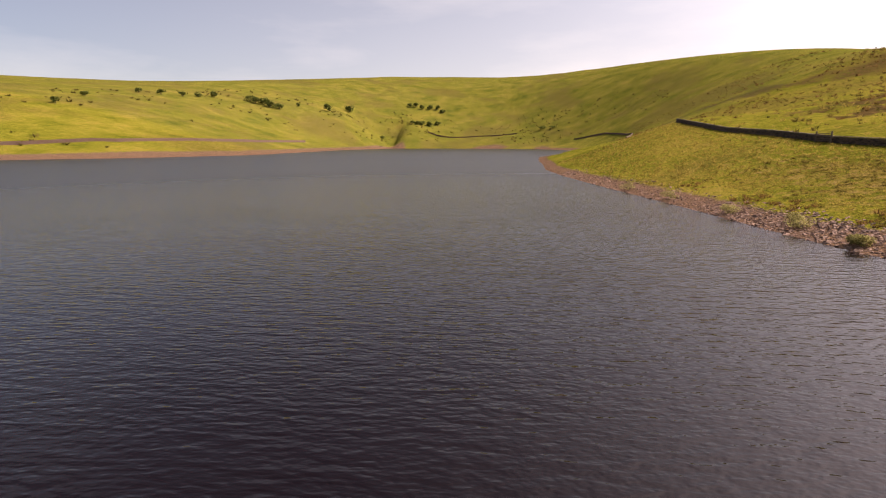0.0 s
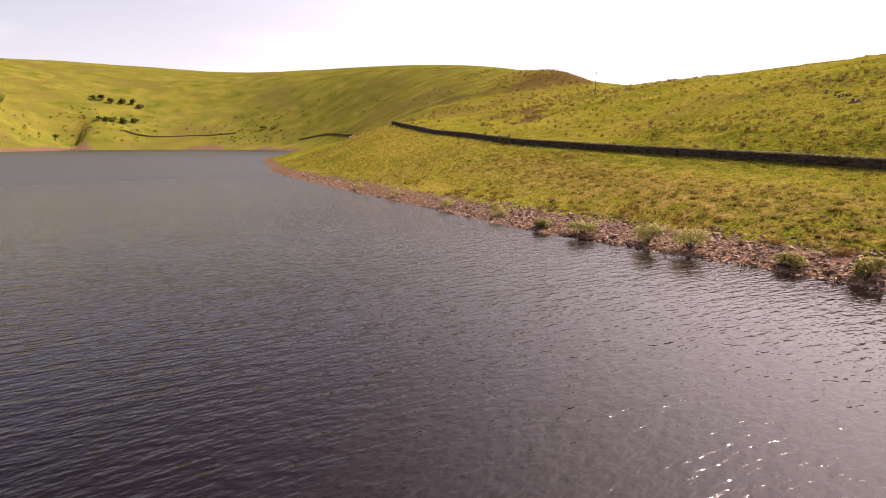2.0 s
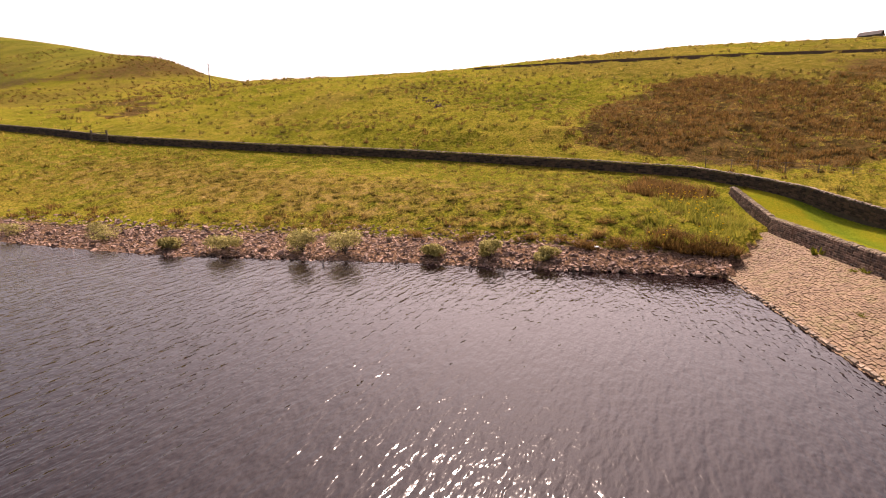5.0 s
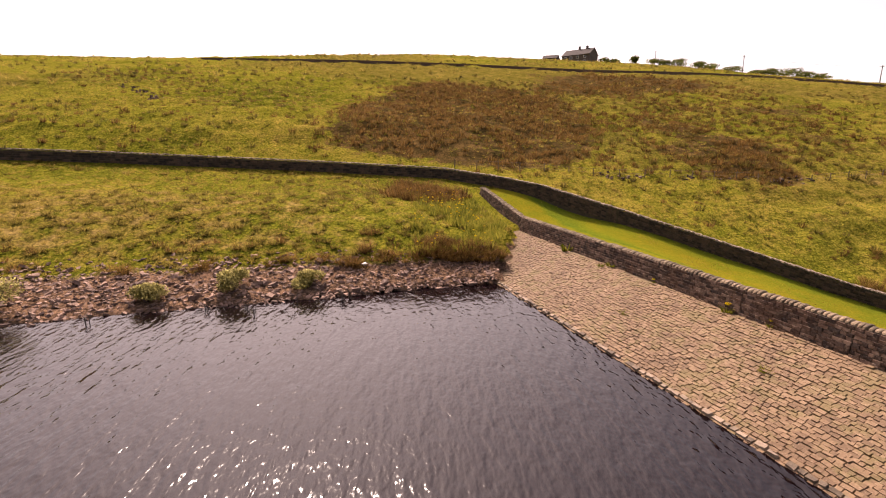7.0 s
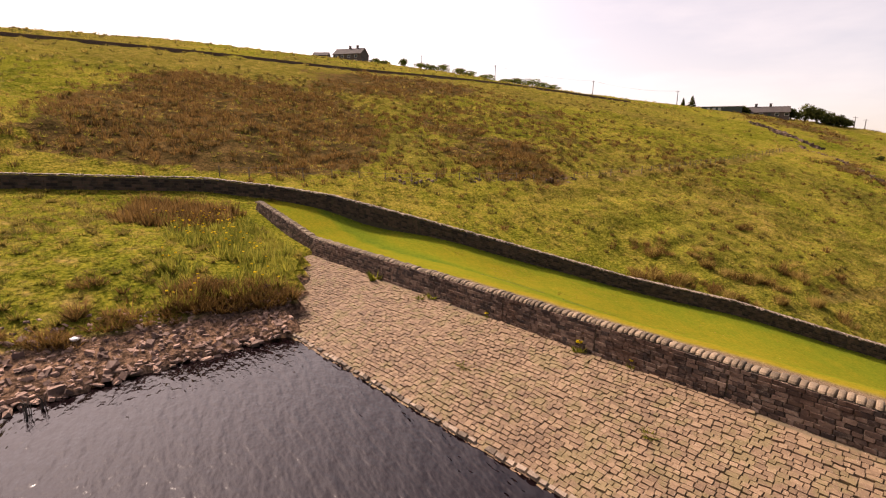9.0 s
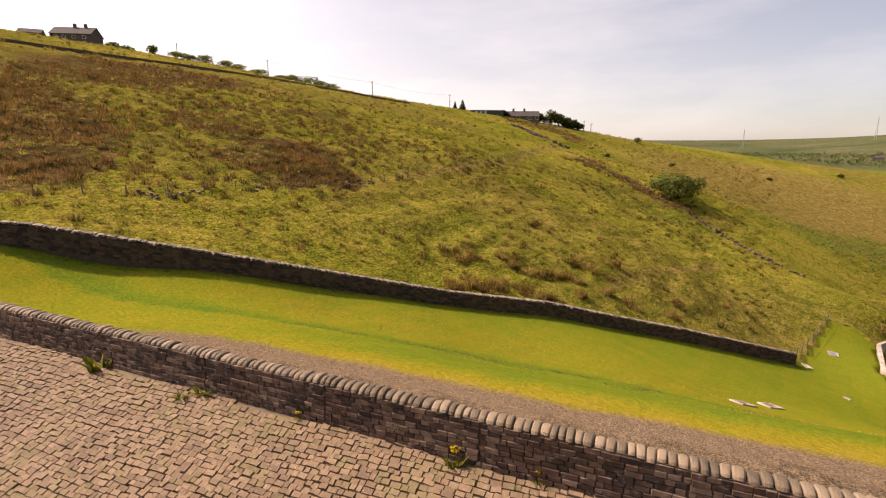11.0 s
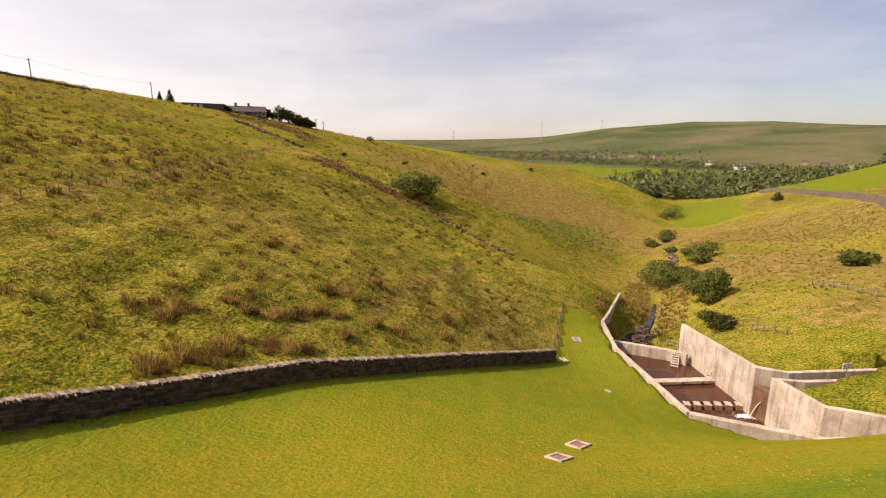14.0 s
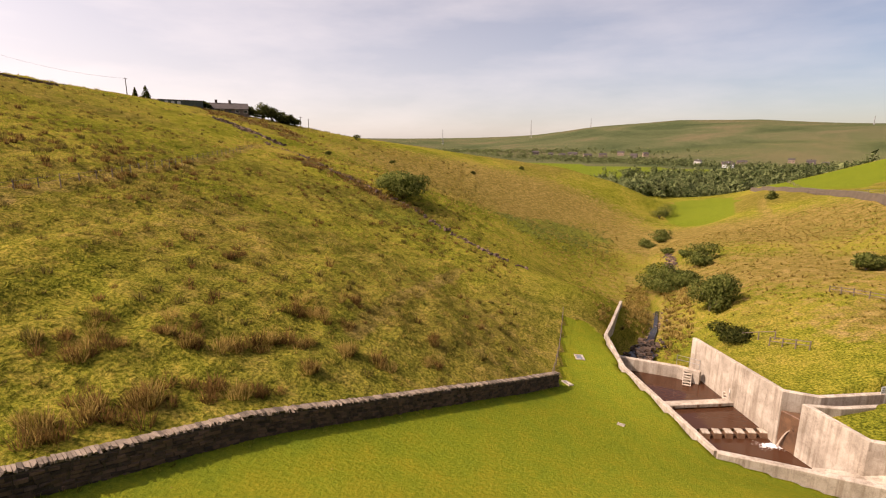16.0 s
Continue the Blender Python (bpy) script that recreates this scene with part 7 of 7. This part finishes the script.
_line = sorted(POLES[:6], key=lambda p: p[1])
for a, b in zip(_line[2:], _line[3:]):
    wire((a[0], a[1], gz(a[0], a[1]) + a[2] + 1.0), (b[0], b[1], gz(b[0], b[1]) + b[2] + 1.0), 1.2)

# the wall along the brow, and the banks and walls across the water
def ground_line(pts, step):
    P = along([(x, y, 0) for x, y in pts], step)
    z = ground_z(P[:, 0], P[:, 1])
    return [(p[0], p[1], c) for p, c in zip(P, z)]


ribbon("wall_brow", ground_line([(166, 60), (165.5, 48), (164.5, 24), (162, 2), (159.5, -18), (155.5, -36), (154.5, -52), (157, -66), (160, -83), (161.5, -100), (160, -122), (155, -137), (146, -152)], 5), 0.6, 0.3, M_STONE, "dark dry stone wall running along the hill brow")
ribbon("wall_north_shore", ground_line([(-240, 205), (-221, 226), (-191, 262), (-168, 318), (-162, 380), (-158, 470)], 14), 1.6, 0.6, M_STONE, "dark stone wall along the far shore")
ribbon("wall_bay", ground_line([(-60, 686), (10, 690), (60, 680)], 14), 1.3, 0.4, M_STONE, "dark stone wall behind the head of the bay")
ribbon("wall_bay_east", ground_line([(120, 600), (140, 540), (146, 470), (120, 400)], 14), 1.3, 0.4, M_STONE, "dark stone wall climbing from the bay")
ribbon("wall_track", ground_line([(-60, -118), (-76, -149), (-85, -172), (-96, -205), (-112, -255), (-124, -300)], 8), 1.5, 1.0, M_EARTH, "dark retaining bank of the track over the valley")


# ---------------------------------------------------------------- far village and masts
VILLAGE = [(-128, -1111, 0), (-150, -1100, 0), (-206, -1110, 1), (-240, -1120, 1), (-286, -1150, 1), (-300, -1100, 0), (-330, -1120, 1), (-376, -968, 2), (-398, -900, 3), (-410, -930, 1), (-450, -960, 1), (-550, -984, 1), (-570, -960, 0), (-570, -920, 1), (-100, -1150, 0), (-180, -1140, 0)]
for i, (x, y, k) in enumerate(VILLAGE):
    L = rng.uniform(10, 20)
    cottage("village_house", pose(x, y, gz(x, y) + 1.0, 0, 0, facing(x, y, 28, -15) + rng.uniform(-25, 25)), L, 8, 5.0, 8.0, (M_DARKSTONE, M_DARKSTONE, M_RENDER, M_SIGN)[k] if k != 1 else M_GRAVEL, M_SLATE, "distant white-walled house among trees" if k == 3 else "distant stone house on the valley side", (0,), [(-L / 4, 2.5, 1.4, 1.4), (L / 4, 2.5, 1.4, 1.4)], (), "village houses")
for x, y, h in ((162, -1910, 60), (-165, -1905, 62), (-384, -1920, 36), (-1125, -1587, 24)):
    top = empty("radio_mast", pose(x, y, gz(x, y)), "thin grey lattice mast on the far hill", "mast", "radio masts")
    for sx, sy in ((-1, -1), (1, -1), (1, 1), (-1, 1)):
        bm = bmesh.new()
        limb_bm(bm, (sx * h * 0.045, sy * h * 0.045, -3), (sx * 0.25, sy * 0.25, h), 0.42, 0.34, 5)
        part("leg", bm, M_STEEL, top)
    bm = bmesh.new()
    for k in range(1, 9):
        f = k / 9
        r = h * 0.045 * (1 - f) + 0.25 * f
        for a, b in (((-r, -r), (r, -r)), ((r, -r), (r, r)), ((r, r), (-r, r)), ((-r, r), (-r, -r))):
            limb_bm(bm, (*a, h * f), (*b, h * f), 0.22, 0.22, 4)
    part("bracing", bm, M_STEEL, top)

# stream below the sill
M_STREAM = water_mat("stream_water", (0.020, 0.014, 0.010), 0.05, 0.03, 2.0)
_sv, _sf = [], []
for i, p in enumerate(along([(4.6, -78.5, -17.96)] + STREAM[2:4], 1.6)):
    w = 0.42 if p[1] > -84 else 0.26
    _sv += [(p[0] - w, p[1] + 0.3 * w, gz(p[0], p[1]) + 0.2), (p[0] + w, p[1] - 0.3 * w, gz(p[0], p[1]) + 0.2)]
    if i:
        _sf.append((2 * i - 2, 2 * i - 1, 2 * i + 1, 2 * i))
tagged(mesh_object("water", [(12.6, -69.6, -17.72), (9.6, -68.4, -17.72), (6.4, -67.4, -17.72), (6.0, -69.4, -17.72), (6.9, -71.2, -17.72), (5.7, -73.2, -17.72), (5.1, -76.2, -17.72), (4.5, -79, -17.72), (6.0, -78.0, -17.72), (7.2, -75.6, -17.72), (9.4, -73.6, -17.72), (11.3, -72.2, -17.72)], [tuple(range(12))], M_STREAM), "shallow brown pool at the head of the stream", "water", kind="structure")
tagged(mesh_object("water", _sv, _sf, M_STREAM), "narrow shining stream below the basin", "water", kind="structure")
stone_row([(9, -72), (6, -76), (2, -84), (-2, -94)], 150, 0.32, "wet stones in the stream bed")
bed_stones = Soup()
for _ in range(130):
    t = rng.random()
    x, y = 9.6 - 5.2 * t + rng.gauss(0, 0.9), -69.6 - 9.0 * t + rng.gauss(0, 0.6)
    a, w = rng.uniform(0, 6.28), rng.uniform(0.2, 0.75)
    ax = Vector((math.cos(a), math.sin(a), 0))
    bed_stones.stone(Vector((x, y, max(-17.82, gz(x, y) - 0.05))), ax, Z3, Z3.cross(ax), w, w * rng.uniform(0.5, 0.9), w * rng.uniform(0.3, 0.55), 0.35)
tagged(bed_stones.build("stream_boulders", M_DRYSTONE, None, "brown boulders breaking the shallow water below the sill", "stuff"), category="stones")
